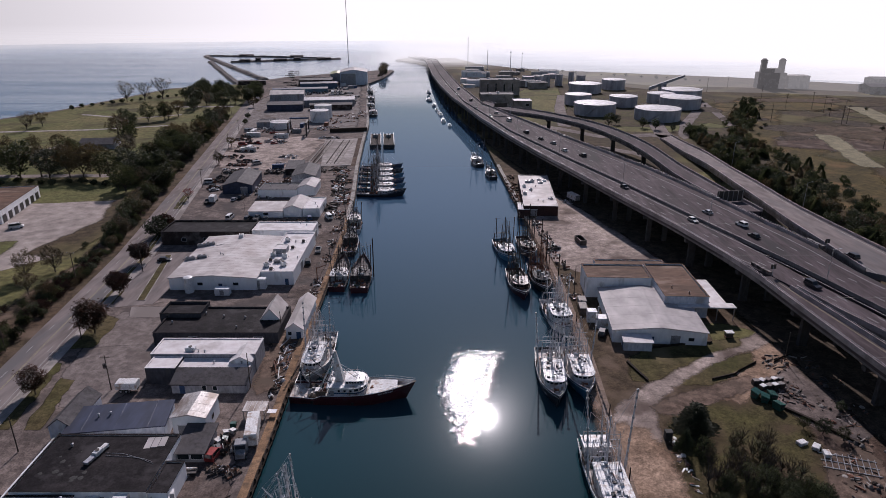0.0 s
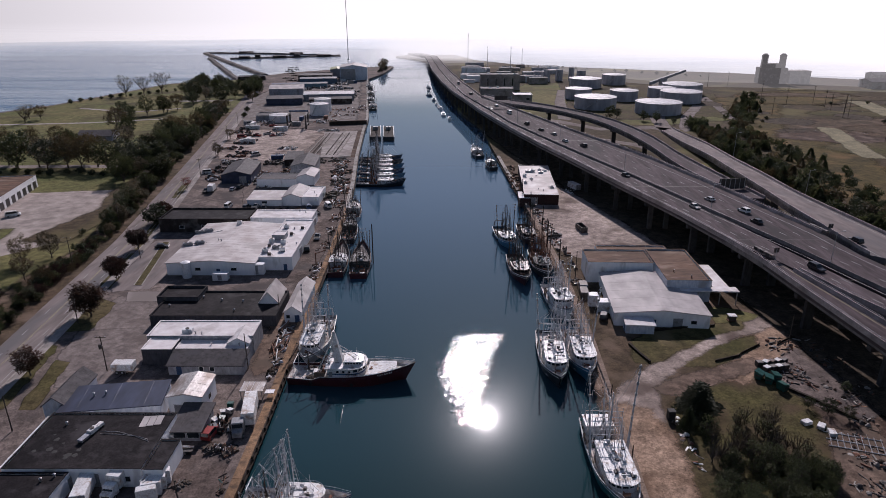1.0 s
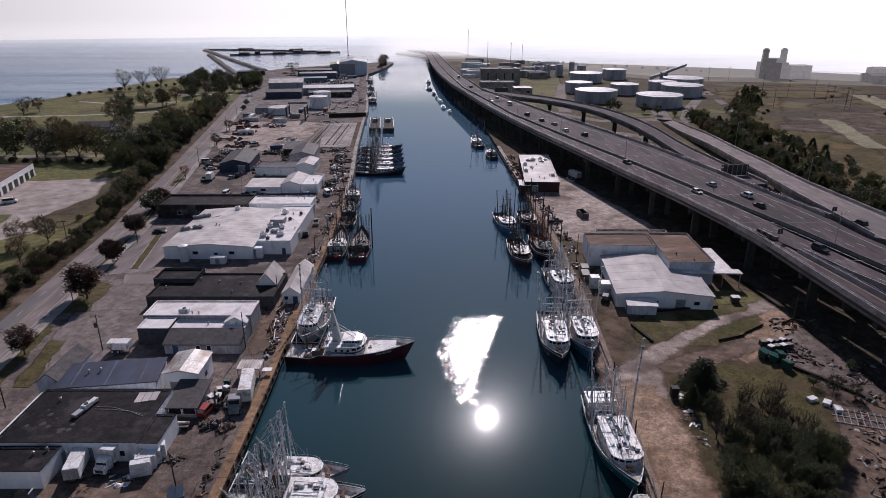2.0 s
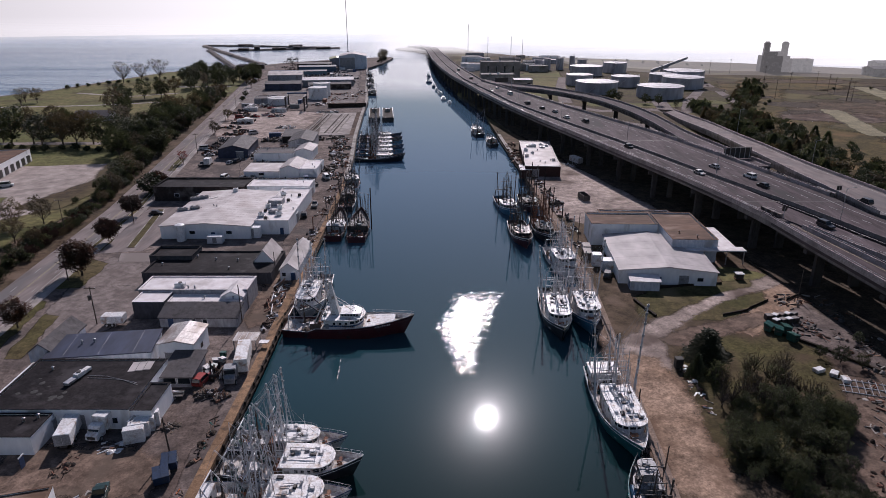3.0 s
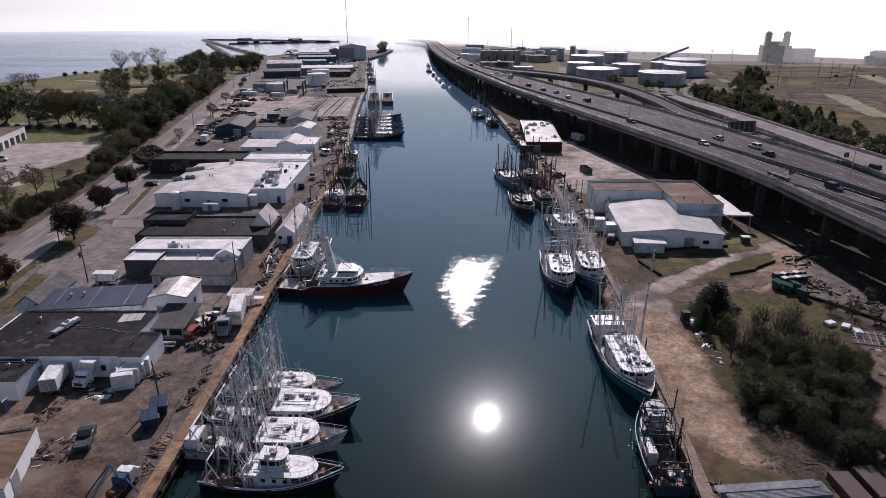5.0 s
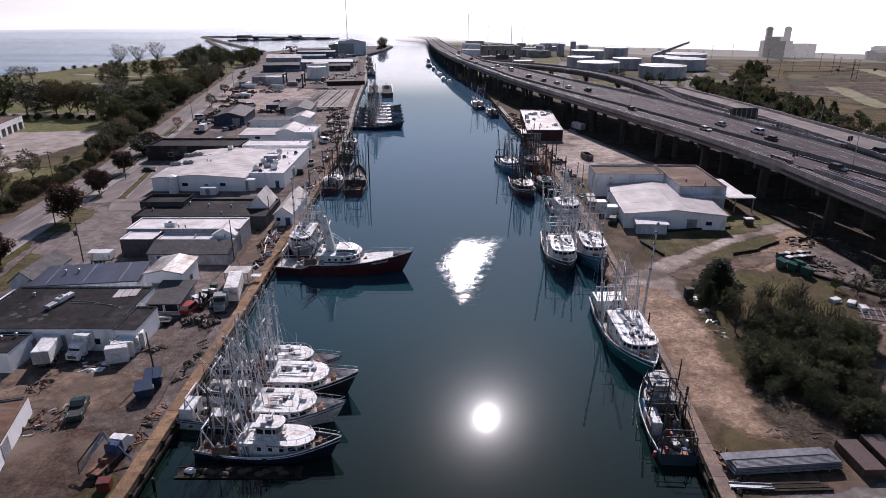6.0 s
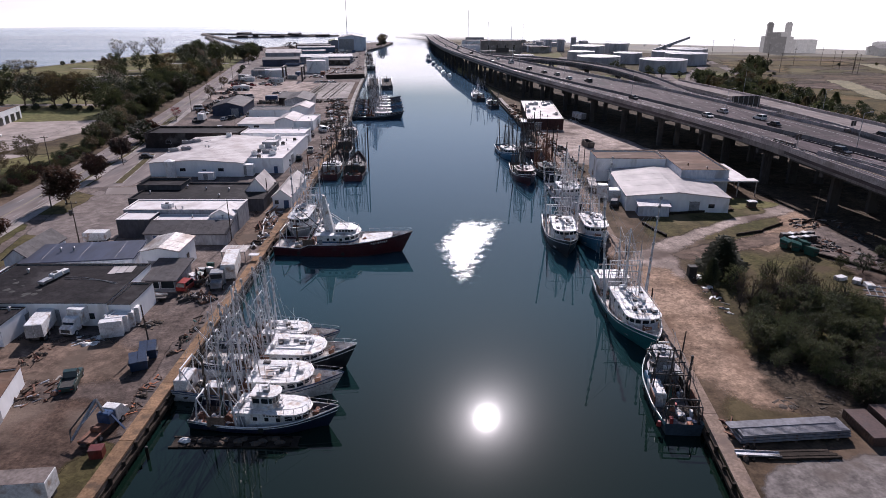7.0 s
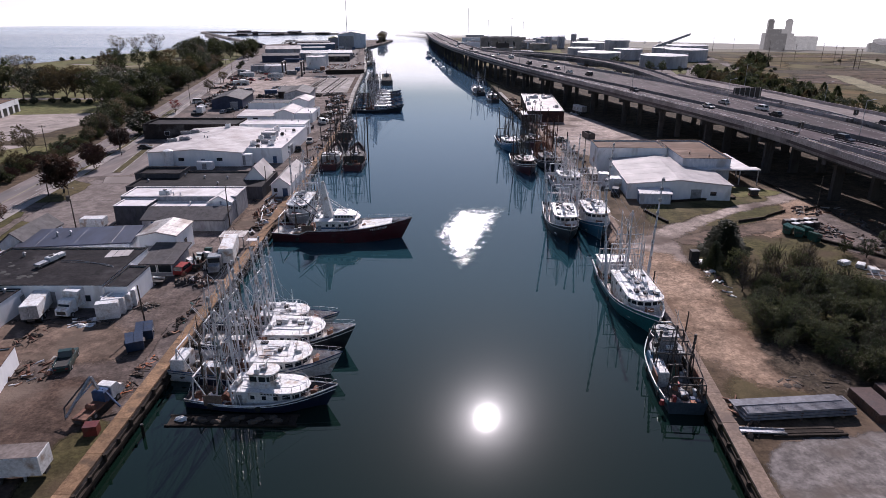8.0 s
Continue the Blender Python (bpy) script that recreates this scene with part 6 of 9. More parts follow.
    if gallows:
        gx, gz = 0.035 * L + 0.3, dz(0.05)
        g = Shape()
        for y in (-B * 0.36, B * 0.36):
            g.rod((gx, y, gz), (gx + 0.3, y * 0.86, gz + 3.6), 0.11, n=6).rod((gx + 2.4, y, gz), (gx + 0.3, y * 0.86, gz + 3.6), 0.08, n=6)
        g.rod((gx + 0.3, -B * 0.31, gz + 3.6), (gx + 0.3, B * 0.31, gz + 3.6), 0.11, n=6)
        part("gallows", g, rig, ob)
    # mast, booms and stays
    mx, mz = mast_at * L, dz(mast_at)
    mast = part("mast", Shape().rod((mx, 0, mz), (mx - lean, 0, rig_h), 0.17, 0.09, 8), rig, ob)
    part("crosstree", Shape().rod((mx - lean * 0.7, -B * 0.3, rig_h * 0.72), (mx - lean * 0.7, B * 0.3, rig_h * 0.72), 0.07), rig, mast)
    part("crosstree", Shape().rod((mx - lean * 0.55, -B * 0.22, rig_h * 0.55), (mx - lean * 0.55, B * 0.22, rig_h * 0.55), 0.07), rig, mast)
    lad = Shape()
    lattice(lad, (mx + 0.5, 0, mz), (mx - lean * 0.8, 0, rig_h * 0.8), 0.9, 0.35, 0.8, 0.035)
    part("mast_ladder", lad, rig, mast)
    tips = []
    if booms:
        for side in (1, -1):
            tip = (mx - 0.6 + rnd.uniform(-0.5, 0.5), side * (B / 2 + boom_out), boom_h + rnd.uniform(-0.5, 0.5))
            foot = Vector((mx + 0.4, side * (B / 2 - 0.35), mz + 0.6))
            o = Shape().rod(foot, tip, boom_r * 2.0, boom_r * 1.05, 8)
            o.rod(foot + Vector((0.9, 0, 0)), foot.lerp(Vector(tip), 0.72), boom_r * 0.8, boom_r * 0.5, 5)
            for k in range(3, 14):
                p = foot.lerp(Vector(tip), k / 15)
                q = (foot + Vector((0.9, 0, 0))).lerp(foot.lerp(Vector(tip), 0.72), min(1.0, k / 15 / 0.72))
                o.rod(p, q if k < 10 else p + Vector((0.3, 0, 0)), boom_r * 0.45, n=4)
            part("outrigger", o, rig, ob)
            o = Shape()
            for k in (0.42, 0.56, 0.68, 0.8, 0.9, 0.98):
                p = foot.lerp(Vector(tip), k)
                o.rod(p - Vector((0, 0, 0.2)), p + Vector((0, 0, 0.2)), boom_r * 2.6, n=6)
            part("rigging_block", o, GREY_PAINT if rig is PALE_STEEL else DARK_STEEL, ob)["kind"] = "stuff"
            tips.append(tip)
    boom_tip = (mx - 0.27 * L, 0.3, rig_h * 0.6)
    o = Shape()
    lattice(o, (mx - 0.2, 0, mz + 2.0), boom_tip, 0.4, 0.16, 1.0, 0.035)
    part("boom", o, rig, ob)
    if snub:
        # the wide barred frame that carries the gear over the work deck
        for side in (1, -1):
            part("gantry_post", Shape().rod((mx - 1.2, side * B * 0.38, dz(mast_at) - 0.1), (mx - 1.0, side * B * 0.33, rig_h * 0.58), 0.13, 0.11, 7), rig, ob)
        for k in range(3):
            z = mz + (rig_h * 0.58 - mz) * (0.5 + 0.25 * k)
            part("gantry_bar", Shape().rod((mx - 1.05, -B * 0.36, z), (mx - 1.05, B * 0.36, z), 0.08, n=6), rig, ob)
    # the legs of the mast, nets hung up to dry, doors and spars lashed round the mast
    legs = Shape()
    for side in (1, -1):
        legs.rod((mx - lean * 0.6, side * 0.1, rig_h * 0.62), (mx - 0.14 * L, side * B * 0.34, mz), 0.06, n=5)
        legs.rod((mx - 0.14 * L * 0.45, side * B * 0.19, mz + (rig_h * 0.62 - mz) * 0.55), (mx - 0.14 * L * 0.45, -side * 0.1, mz + (rig_h * 0.62 - mz) * 0.55), 0.06, n=4)
    part("mast_leg", legs, rig, mast)
    if dense:
        for k in range(2):
            p = Vector((mx, 0, mz + 2)).lerp(Vector(boom_tip), 0.45 + 0.45 * k) + Vector((0, rnd.uniform(-0.6, 0.6), 0))
            low = dz(0.2) + rnd.uniform(0.3, 1.2)
            part("hanging_net", Shape().loft([[(p.x + q * math.cos(i * math.tau / 6 + z) * rnd.uniform(0.7, 1.3), p.y + q * math.sin(i * math.tau / 6 + z) * rnd.uniform(0.7, 1.3), z) for i in range(6)]
                                              for q, z in ((0.04, p.z), (0.12, p.z * 0.7 + low * 0.3), (0.22, p.z * 0.35 + low * 0.65), (0.4, low))]), NET if k else NET_GREEN, ob, "net hung from the boom to dry")
        for side in (1, -1):
            x = mx - 0.12 * L
            part("trawl_door", Shape().block(x - 1.1, x + 1.1, side * (B / 2 - 0.15) - 0.07, side * (B / 2 - 0.15) + 0.07, dz(0.3) + 0.6, dz(0.3) + 2.0, 0.03), RUST if rig is not PALE_STEEL else TIMBER, ob)
        spars = Shape()
        for k in range(dense):
            x, y = mx + rnd.uniform(-0.2, 0.16) * L, rnd.uniform(-0.45, 0.45) * B
            t = (x + rnd.uniform(-1.2, 1.2), y * rnd.uniform(0.4, 1.2), rig_h * rnd.uniform(0.5, 0.95))
            spars.rod((x, y, mz + 0.4), t, 0.07, 0.04, 5)
            spars.rod(t, (mx - lean, 0, rig_h * rnd.uniform(0.7, 1.0)), 0.022, n=3)
            spars.rod(t, (x + rnd.uniform(-4, 4), y * 1.3, mz + 0.8), 0.022, n=3)
        part("spar", spars, rig, ob)["kind"] = "stuff"
    ropes = Shape()
    head = (mx - lean, 0, rig_h)
    bow_p = rings[14][2]
    for p, q in ([(head, (bow_p[0], 0, bow_p[2]))] if stays else []) + [(head, (0.3, B * 0.4, dz(0.0) + 0.9)), (head, (0.3, -B * 0.4, dz(0.0) + 0.9)), (head, boom_tip), (boom_tip, (1.0, 0, dz(0) + 3.6)),
                 (head, (mx + 0.1 * L, B / 2 - 0.2, mz)), (head, (mx + 0.1 * L, -B / 2 + 0.2, mz)), (head, (mx - 0.08 * L, B / 2 - 0.2, mz)), (head, (mx - 0.08 * L, -B / 2 + 0.2, mz)),
                 ((mx - lean * 0.7, 0, rig_h * 0.72), (front - 0.5, 0, z2 + 0.2))]:
        ropes.rod(p, q, 0.019, n=3)
    for tip in tips:
        for q in ((mx - lean, 0, rig_h * 0.93), (mx - lean * 0.7, 0, rig_h * 0.72), (0.5, math.copysign(B * 0.4, tip[1]), dz(0) + 1.0), (mx - 0.2 * L, math.copysign(B * 0.45, tip[1]), dz(0.3) + 0.8)):
            ropes.rod(tip, q, 0.016, n=3)
    part("rigging", ropes, rig, ob)["kind"] = "stuff"
    for k in range(2):
        for side in (1, -1):
            x = L * (0.2 + 0.35 * k)
            y = side * (hb(x / L) + 0.1)
            part("tyre_fender", Shape().rod((x, y - 0.09, 0.75), (x, y + 0.09, 0.75), 0.36, n=10), BLACK, ob)
    if bars:
        # name and number marks on the bow and on the house side, as plain bars
        for x0, z, n, wd, mt in bars:
            for k in range(n):
                x = x0 + k * wd * 1.55
                if mt is BOAT_WHITE:
                    i = min(13, max(0, int(x / L * 14)))
                    p, q = [Vector(r[9]).lerp(Vector(r[8]), z) for r in (rings[i], rings[i + 1])]
                    c = p.lerp(q, min(1.0, (x - p.x) / max(0.1, q.x - p.x)))
                    way = (q - p).normalized() * wd / 2
                    up = (Vector(rings[i][9]) - Vector(rings[i][8])).normalized() * wd * (0.9 if k % 3 else 0.7)
                    out = way.cross(up).normalized() * 0.05
                    part("name_mark", Shape().loft([[c - way - up, c + way - up, c + way + up, c - way + up], [v + out for v in (c - way - up, c + way - up, c + way + up, c - way + up)]]), mt, ob)
                else:
                    part("name_mark", Shape().box(x, x + wd, -w - 0.05, -w + 0.0, z, z + wd * 1.5), mt, body)
    return ob


def facing(x, y, deg):
    """The pose of a boat whose stern is at (x, y) and whose bow points deg from +x, turning left."""
    return pose(x, y, 0, 0, 0, deg)


# moored to the west quay, bows to the channel
trawler("small navy-hulled fishing boat with white house and cluttered deck", facing(-30.6, 67.7, -5.0), 16.8, 5.4, paint("dark_navy_hull", (0.012, 0.018, 0.045)), seed=11, rig_h=16.0, boom_h=15.6, boom_out=0.7, house=(0.36, 0.86), bow=1.9, free=1.0, mast_at=0.34, upper="aft", upper_at=1.8, dense=3, deck=GREY_DECK, clutter=16, stays=False,
        bars=((9.4, 2.2, 6, 0.24, DARK_PAINT),))
stern = trawler("white-hulled fishing boat with white deckhouse", facing(-35.0, 73.9, -2.0), 20.4, 6.4, BOAT_WHITE, NAVY_HULL, seed=12, rig_h=15.5, boom_h=14.6, boom_out=0.4, house=(0.52, 0.87), bow=1.9, free=1.4, mast_at=0.42, dense=4, deck=DECK, clutter=9, stays=False, bars=((11.4, 2.6, 7, 0.24, DARK_PAINT),))
part("stern_house", Shape().block(0.4, 2.2, -2.4, 1.0, 0.5, 3.0, 0.1), BOAT_WHITE, stern, "white box house at the stern")
part("stern_window", Shape().box(2.2, 2.24, -1.6, -0.9, 1.8, 2.5), GLASS, stern)
trawler("black-hulled fishing boat with white forecastle", facing(-33.9, 80.8, -2.0), 20.2, 6.6, BLACK_HULL, seed=13, rig_h=15.0, boom_h=14.8, boom_out=0.4, house=(0.50, 0.85), bow=2.2, free=1.5, mast_at=0.42, dense=4, deck=DECK, clutter=9, stays=False)
trawler("white fishing boat tied behind two others", facing(-33.8, 87.1, -2), 17.0, 5.2, BOAT_WHITE, NAVY_HULL, seed=14, rig_h=13.5, boom_h=13.4, boom_out=0.3, house=(0.45, 0.80), bow=1.2, free=1.2, dense=3, clutter=8, stays=False)
lady = trawler("big dark-red fishing boat with white superstructure", facing(-34.6, 126.6, -1.4), 26.2, 7.6, MAROON, seed=15, rig_h=12.5, boom_h=9.0, boom_out=-1.5, booms=0, house=(0.35, 0.66), bow=1.9, free=2.6, mast_at=0.40, lean=0.8, lift=0.5, deck=DECK, band_paint=BLUE_PAINT, well=0.9, dense=2, stays=False,
               bars=((20.2, 0.35, 9, 0.24, BOAT_WHITE), (13.2, 2.9, 6, 0.26, DARK_PAINT)))
for ob in lady.children:
    if ob.name.startswith("rub_strake"):
        ob.data.materials[0] = MAROON
part("forecastle", Shape().loft([[(x, -w, z), (x, w, z), (x, w, z + 0.5), (x, -w, z + 0.5)] for x, w, z in ((17.8, 2.9, 2.3), (21, 2.6, 2.7), (24.2, 1.4, 3.3))]), BOAT_WHITE, lady, "white whaleback foredeck")
part("pillar", Shape().loft([[(x - r, -r, z), (x + r, -r, z), (x + r, r, z), (x - r, r, z)] for x, r, z in ((11.4, 0.95, 4.0), (10.9, 0.7, 7.4), (10.4, 0.25, 12.0))]), BOAT_WHITE, lady)
for y in (-0.5, 0.5):
    part("mast_stay", Shape().rod((10.9, y, 8.6), (15.6, y * 1.6, 5.3), 0.08, n=5), BOAT_WHITE, lady)
part("wheelhouse_coaming", Shape().loft([[(x, -w, 4.7), (x, w, 4.7), (x, w, z), (x, -w, z)] for x, w, z in ((12.6, 2.2, 5.5), (15.4, 2.1, 5.5), (16.9, 1.2, 5.2))]), BOAT_WHITE, lady, "low white wheelhouse with dark windows")
for k in range(6):
    part("window", Shape().box(12.9 + 0.62 * k, 13.4 + 0.62 * k, -2.24 + 0.03 * k, -2.1, 4.95, 5.35), GLASS, lady)
for side in (1, -1):
    part("stern_arm", Shape().rod((6.4, side * 2.6, 2.0), (9.6, side * 0.6, 9.0), 0.13, 0.1, 6), BOAT_WHITE, lady)
    part("derrick", Shape().rod((9.6, side * 1.2, 4.2), (4.6, side * 2.2, 8.4), 0.11, 0.08, 6), DARK_STEEL, lady)
trawler("grey and white fishing boat, bow to the quay corner", facing(-31.3, 154.5, -91), 24.0, 7.0, GREY_PAINT, seed=16, rig_h=15.0, boom_h=15.5, boom_out=-0.2, house=(0.48, 0.88), bow=2.8, dense=18, snub=True, boom_r=0.09, stays=False)
trawler("dark-red fishing boat with white house alongside the west quay", facing(-33.4, 184, 92), 22.5, 6.0, MAROON, WORN_GREY, seed=17, rig_h=12, boom_h=11.0, boom_out=0.0, house=(0.30, 0.58), rig=DARK_STEEL, deck=GREY_DECK, clutter=14, dense=14, stays=False)
trawler("burgundy fishing boat with dark rigging", facing(-26.2, 183, 93), 23.0, 6.6, MAROON, BROWN_PAINT, top=WORN_GREY, seed=18, rig_h=13.5, boom_h=12.0, boom_out=0.2, house=(0.34, 0.60), rig=DARK_STEEL, deck=GREY_DECK, clutter=16, dense=18, stays=False)
trawler("dark fishing boat heaped with gear", facing(-33.9, 214, 93), 20.0, 5.8, BLACK_HULL, seed=19, rig_h=12.0, boom_h=11.0, boom_out=0.0, house=(0.55, 0.8), rig=DARK_STEEL, deck=GREY_DECK, top=WORN_GREY, clutter=16, dense=20, stays=False)
trawler("white fishing boat astern of the dark one", facing(-35.3, 239, 95), 20.0, 6.4, BOAT_WHITE, NAVY_HULL, seed=20, rig_h=11.0, boom_h=11.0, boom_out=0.2, house=(0.45, 0.75), rig=DARK_STEEL, deck=GREY_DECK, clutter=12, dense=14, stays=False)
for k, (y, hl) in enumerate(((293, BLACK_HULL), (303, BLUE_HULL), (313, NAVY_HULL), (323, BLUE_HULL), (333, BLACK_HULL), (343.5, NAVY_HULL))):
    trawler("fishing boat with white house, rafted in a row", facing(-40.5 - (y - 293) * 0.09, y, -1), 21.5, 6.2, hl, WORN_GREY if k % 2 else GREY_PAINT, deck=GREY_DECK, dense=8, seed=30 + k, rig_h=14.0 + (k % 3) * 2.5, boom_h=15.0, boom_out=0.2, house=(0.50, 0.80), rig=DARK_STEEL if k % 2 else STEEL, group="rafted boats")
for k, (x, y) in enumerate(((-45.6, 398), (-37.2, 398))):
    b = thing("work_barge", "dark open work barge with timber deck", "barge", facing(x + 3.5, y, 95), "work barges")
    part("hull", Shape().loft([[(q, -3.4, z0), (q, 3.4, z0), (q, 3.6, z1), (q, -3.6, z1)] for q, z0, z1 in ((0, -0.6, 2.6), (8, -1, 2.2), (24, -1, 2.2), (33, -0.2, 3.4))]), BLACK_HULL, b)
    part("deck", Shape().loft([[(q, -3.0, z), (q, 3.0, z), (q, 3.0, z + 0.1), (q, -3.0, z + 0.1)] for q, z in ((0.3, 2.6), (8, 2.22), (24, 2.22), (32.6, 3.4))]), DARK_TIMBER, b)
    for u in (-3.35, 3.05):
        part("bulwark", Shape().loft([[(q, u, z), (q, u + 0.3, z), (q, u + 0.3, z + 1.1), (q, u, z + 1.1)] for q, z in ((0, 2.4), (8, 2.1), (24, 2.1), (32.5, 3.2))]), GREY_PAINT, b)
    part("deckhouse", Shape().block(25, 28, -1.6, 1.6, 2.3, 4.4, 0.1), GREY_PAINT, b)
    part("crane_post", Shape().rod((16, 0, 2.2), (16, 0, 7), 0.15), DARK_STEEL, b)
for k, (x, y, L) in enumerate(((-60, 520, 26), (-66, 560, 24), (-70, 600, 28), (-77, 655, 26))):
    trawler("dark work boat moored along the far west quay", facing(x + 4, y, 96), L, 7, BLACK_HULL, seed=40 + k, rig_h=9, boom_h=9, boom_out=0.0, house=(0.4, 0.7), rig=DARK_STEEL, group="far boats")

# moored to the east quay
teal = trawler("teal-hulled fishing boat with white house and tall outriggers", facing(30.4, 108.6, -89), 25.2, 7.4, TEAL_HULL, seed=51, boom_r=0.105, rig_h=14.5, boom_h=20.0, boom_out=0.9, clutter=9, house=(0.42, 0.86), bow=2.4, free=1.7, mast_at=0.40, dense=16, snub=True, lift=0.7)
part("stern_house", Shape().block(1.0, 4.6, -2.7, 2.4, 0.7, 3.3, 0.12), BOAT_WHITE, teal, "white box house at the stern")
part("stern_house_roof", Shape().block(0.8, 4.8, -2.9, 2.6, 3.3, 3.45, 0.04), BOAT_WHITE, teal)
small = trawler("blue workboat with dark cluttered deck", facing(28.9, 64.2, 86), 16.0, 5.4, paint("slate_hull", (0.05, 0.07, 0.09)), TEAL_HULL, seed=52, rig_h=8.0, boom_h=7.0, boom_out=-0.6, house=(0.62, 0.80), bow=1.2, free=1.3, rig=DARK_STEEL, deck=GREY_DECK, top=GREY_PAINT, upper="aft")
part("cabin", Shape().block(5.0, 8.6, 0.9, 2.5, 0.5, 2.5, 0.1), BOAT_WHITE, small, "white box cabin")
part("cabin_side", Shape().block(8.7, 11.0, 1.0, 2.4, 0.6, 2.3, 0.1), BLUE_HULL, small)
for k in range(34):
    r_ = random.Random(900 + k)
    if k < 22:
        part("deck_gear", heap(Shape(), r_.uniform(1, 14.0), r_.uniform(-1.9, 1.2), 0.4 + (0.9 if k % 5 == 0 else 0.0), r_.uniform(0.2, 0.6), r_.uniform(0.2, 0.8), r_, 7), r_.choice((NET, DARK_STEEL, RUST, GREY_PAINT, DARK_STEEL)), small)
    else:
        x, y = r_.uniform(0.8, 13.5), r_.uniform(-2.0, 1.4)
        part("deck_box", Shape().block(x - 0.3, x + 0.3, y - 0.2, y + 0.2, 0.4, 0.4 + r_.uniform(0.3, 1.2), 0.04), r_.choice((BOAT_WHITE, DARK_STEEL, BOAT_WHITE, RED_PAINT, GREY_PAINT)), small)
derrick = Shape().rod((8.0, -1.9, 0.6), (7.6, -1.6, 5.8), 0.09, 0.06, 6).rod((7.7, -1.7, 5.0), (3.0, -0.6, 3.4), 0.06, n=5).rod((12.6, 0.4, 1.5), (12.2, 0.4, 5.2), 0.07, n=6).rod((12.2, -1.2, 4.4), (12.2, 1.8, 4.4), 0.05, n=5)
part("derrick", derrick, DARK_STEEL, small)
for x, hh in ((1.0, 3.4), (6.5, 4.4), (11.5, 5.2)):
    part("gantry", Shape().rod((x, -2.4, 0.5), (x, -2.2, hh), 0.09).rod((x, 2.4, 0.5), (x, 2.2, hh), 0.09).rod((x, -2.2, hh), (x, 2.2, hh), 0.09).rod((x, -2.2, hh), (x + 4.5, -2.2, hh + 0.8), 0.06), DARK_STEEL, small)
part("buoy", Shape().disc(0.6, 2.8, 0.9, 1.5, 0.3, 10, 0.2), RED_PAINT, small)
trawler("white and black fishing boat beside a blue one", facing(26.4, 146.0, -92), 24.0, 6.6, BLACK_HULL, seed=53, boom_r=0.1, stays=False, rig_h=15.0, boom_h=16.5, boom_out=0.9, house=(0.48, 0.86), bow=2.9, bars=None, dense=14, snub=True)
trawler("blue-hulled fishing boat with white house", facing(33.0, 148.0, -91), 23.5, 6.8, BLUE_HULL, seed=54, boom_r=0.1, stays=False, rig_h=15.0, boom_h=17.0, boom_out=0.9, house=(0.48, 0.86), bow=2.9, dense=14, snub=True)
trawler("white fishing boat close to the east quay", facing(31.4, 175.0, -84), 21.0, 6.2, BOAT_WHITE, NAVY_HULL, seed=55, boom_r=0.09, stays=False, rig_h=13.5, boom_h=14.0, boom_out=0.2, house=(0.45, 0.78), rig=PALE_STEEL, dense=16, snub=True, bow=2.8)
trawler("rust-red fishing boat with dark rigging", facing(23.6, 199.5, -87), 22.0, 6.4, MAROON, seed=56, boom_r=0.09, stays=False, rig_h=15.0, boom_h=15.5, boom_out=0.4, house=(0.48, 0.76), rig=DARK_STEEL, deck=GREY_DECK, dense=24, clutter=14, top=BROWN_PAINT)
trawler("dark fishing boat with rusty gear", facing(31.2, 204.0, -88), 22.5, 6.2, BLACK_HULL, seed=57, boom_r=0.09, stays=False, rig_h=14.0, boom_h=14.5, boom_out=0.2, house=(0.5, 0.78), dense=24, clutter=14, rig=RUST, deck=GREY_DECK, top=WORN_GREY)
trawler("blue and white fishing boat rafted outside", facing(21.0, 228.5, -82), 21.5, 6.2, BLUE_HULL, seed=58, boom_r=0.09, stays=False, rig_h=13.5, boom_h=13.0, boom_out=0.3, house=(0.48, 0.78), rig=DARK_STEEL, deck=GREY_DECK, clutter=10, dense=16)
trawler("dark red fishing boat at the east quay", facing(30.0, 231.0, -86), 20.0, 5.8, MAROON, seed=59, boom_r=0.09, stays=False, rig_h=13.0, boom_h=14.0, boom_out=0.2, house=(0.5, 0.78), rig=DARK_STEEL, deck=GREY_DECK, dense=22, clutter=14, top=BROWN_PAINT)
trawler("white trawler moored by the bend of the quay", facing(20.4, 349.0, 98), 19.0, 6.0, BLACK_HULL, seed=60, rig_h=12.0, boom_h=14.0, boom_out=1.0, house=(0.45, 0.76), rig=STEEL)
trawler("small dark trawler by the bend of the quay", facing(26.0, 322.0, 98), 15.0, 5.0, BLACK_HULL, seed=61, rig_h=8.0, boom_h=8.0, boom_out=0.2, house=(0.45, 0.76), rig=DARK_STEEL)


def launch(m, hull, L=9.0, label="small white motor boat moored by the bank"):
    ob = thing("motor_boat", label, "motor boat", m, "small moored boats")
    lines = hull_lines(L, L * 0.32, 0.5, 0.9)
    part("hull", Shape().loft([[(s * L, h, r), (s * L, h * 0.85, 0.0), (s * L, 0, -0.4), (s * L, -h * 0.85, 0.0), (s * L, -h, r)] for s, h, r, d in lines], closed=True), hull, ob, smooth=30)
    part("cabin", Shape().loft([[(x, -L * 0.11, z), (x, L * 0.11, z), (x, L * 0.09, z + t), (x, -L * 0.09, z + t)] for x, z, t in ((L * 0.3, 0.8, 1.4), (L * 0.55, 0.8, 1.4), (L * 0.75, 0.85, 0.3))]), BOAT_WHITE, ob)
    part("windscreen", Shape().box(L * 0.5, L * 0.56, -L * 0.1, L * 0.1, 1.5, 2.0), GLASS, ob)
    return ob


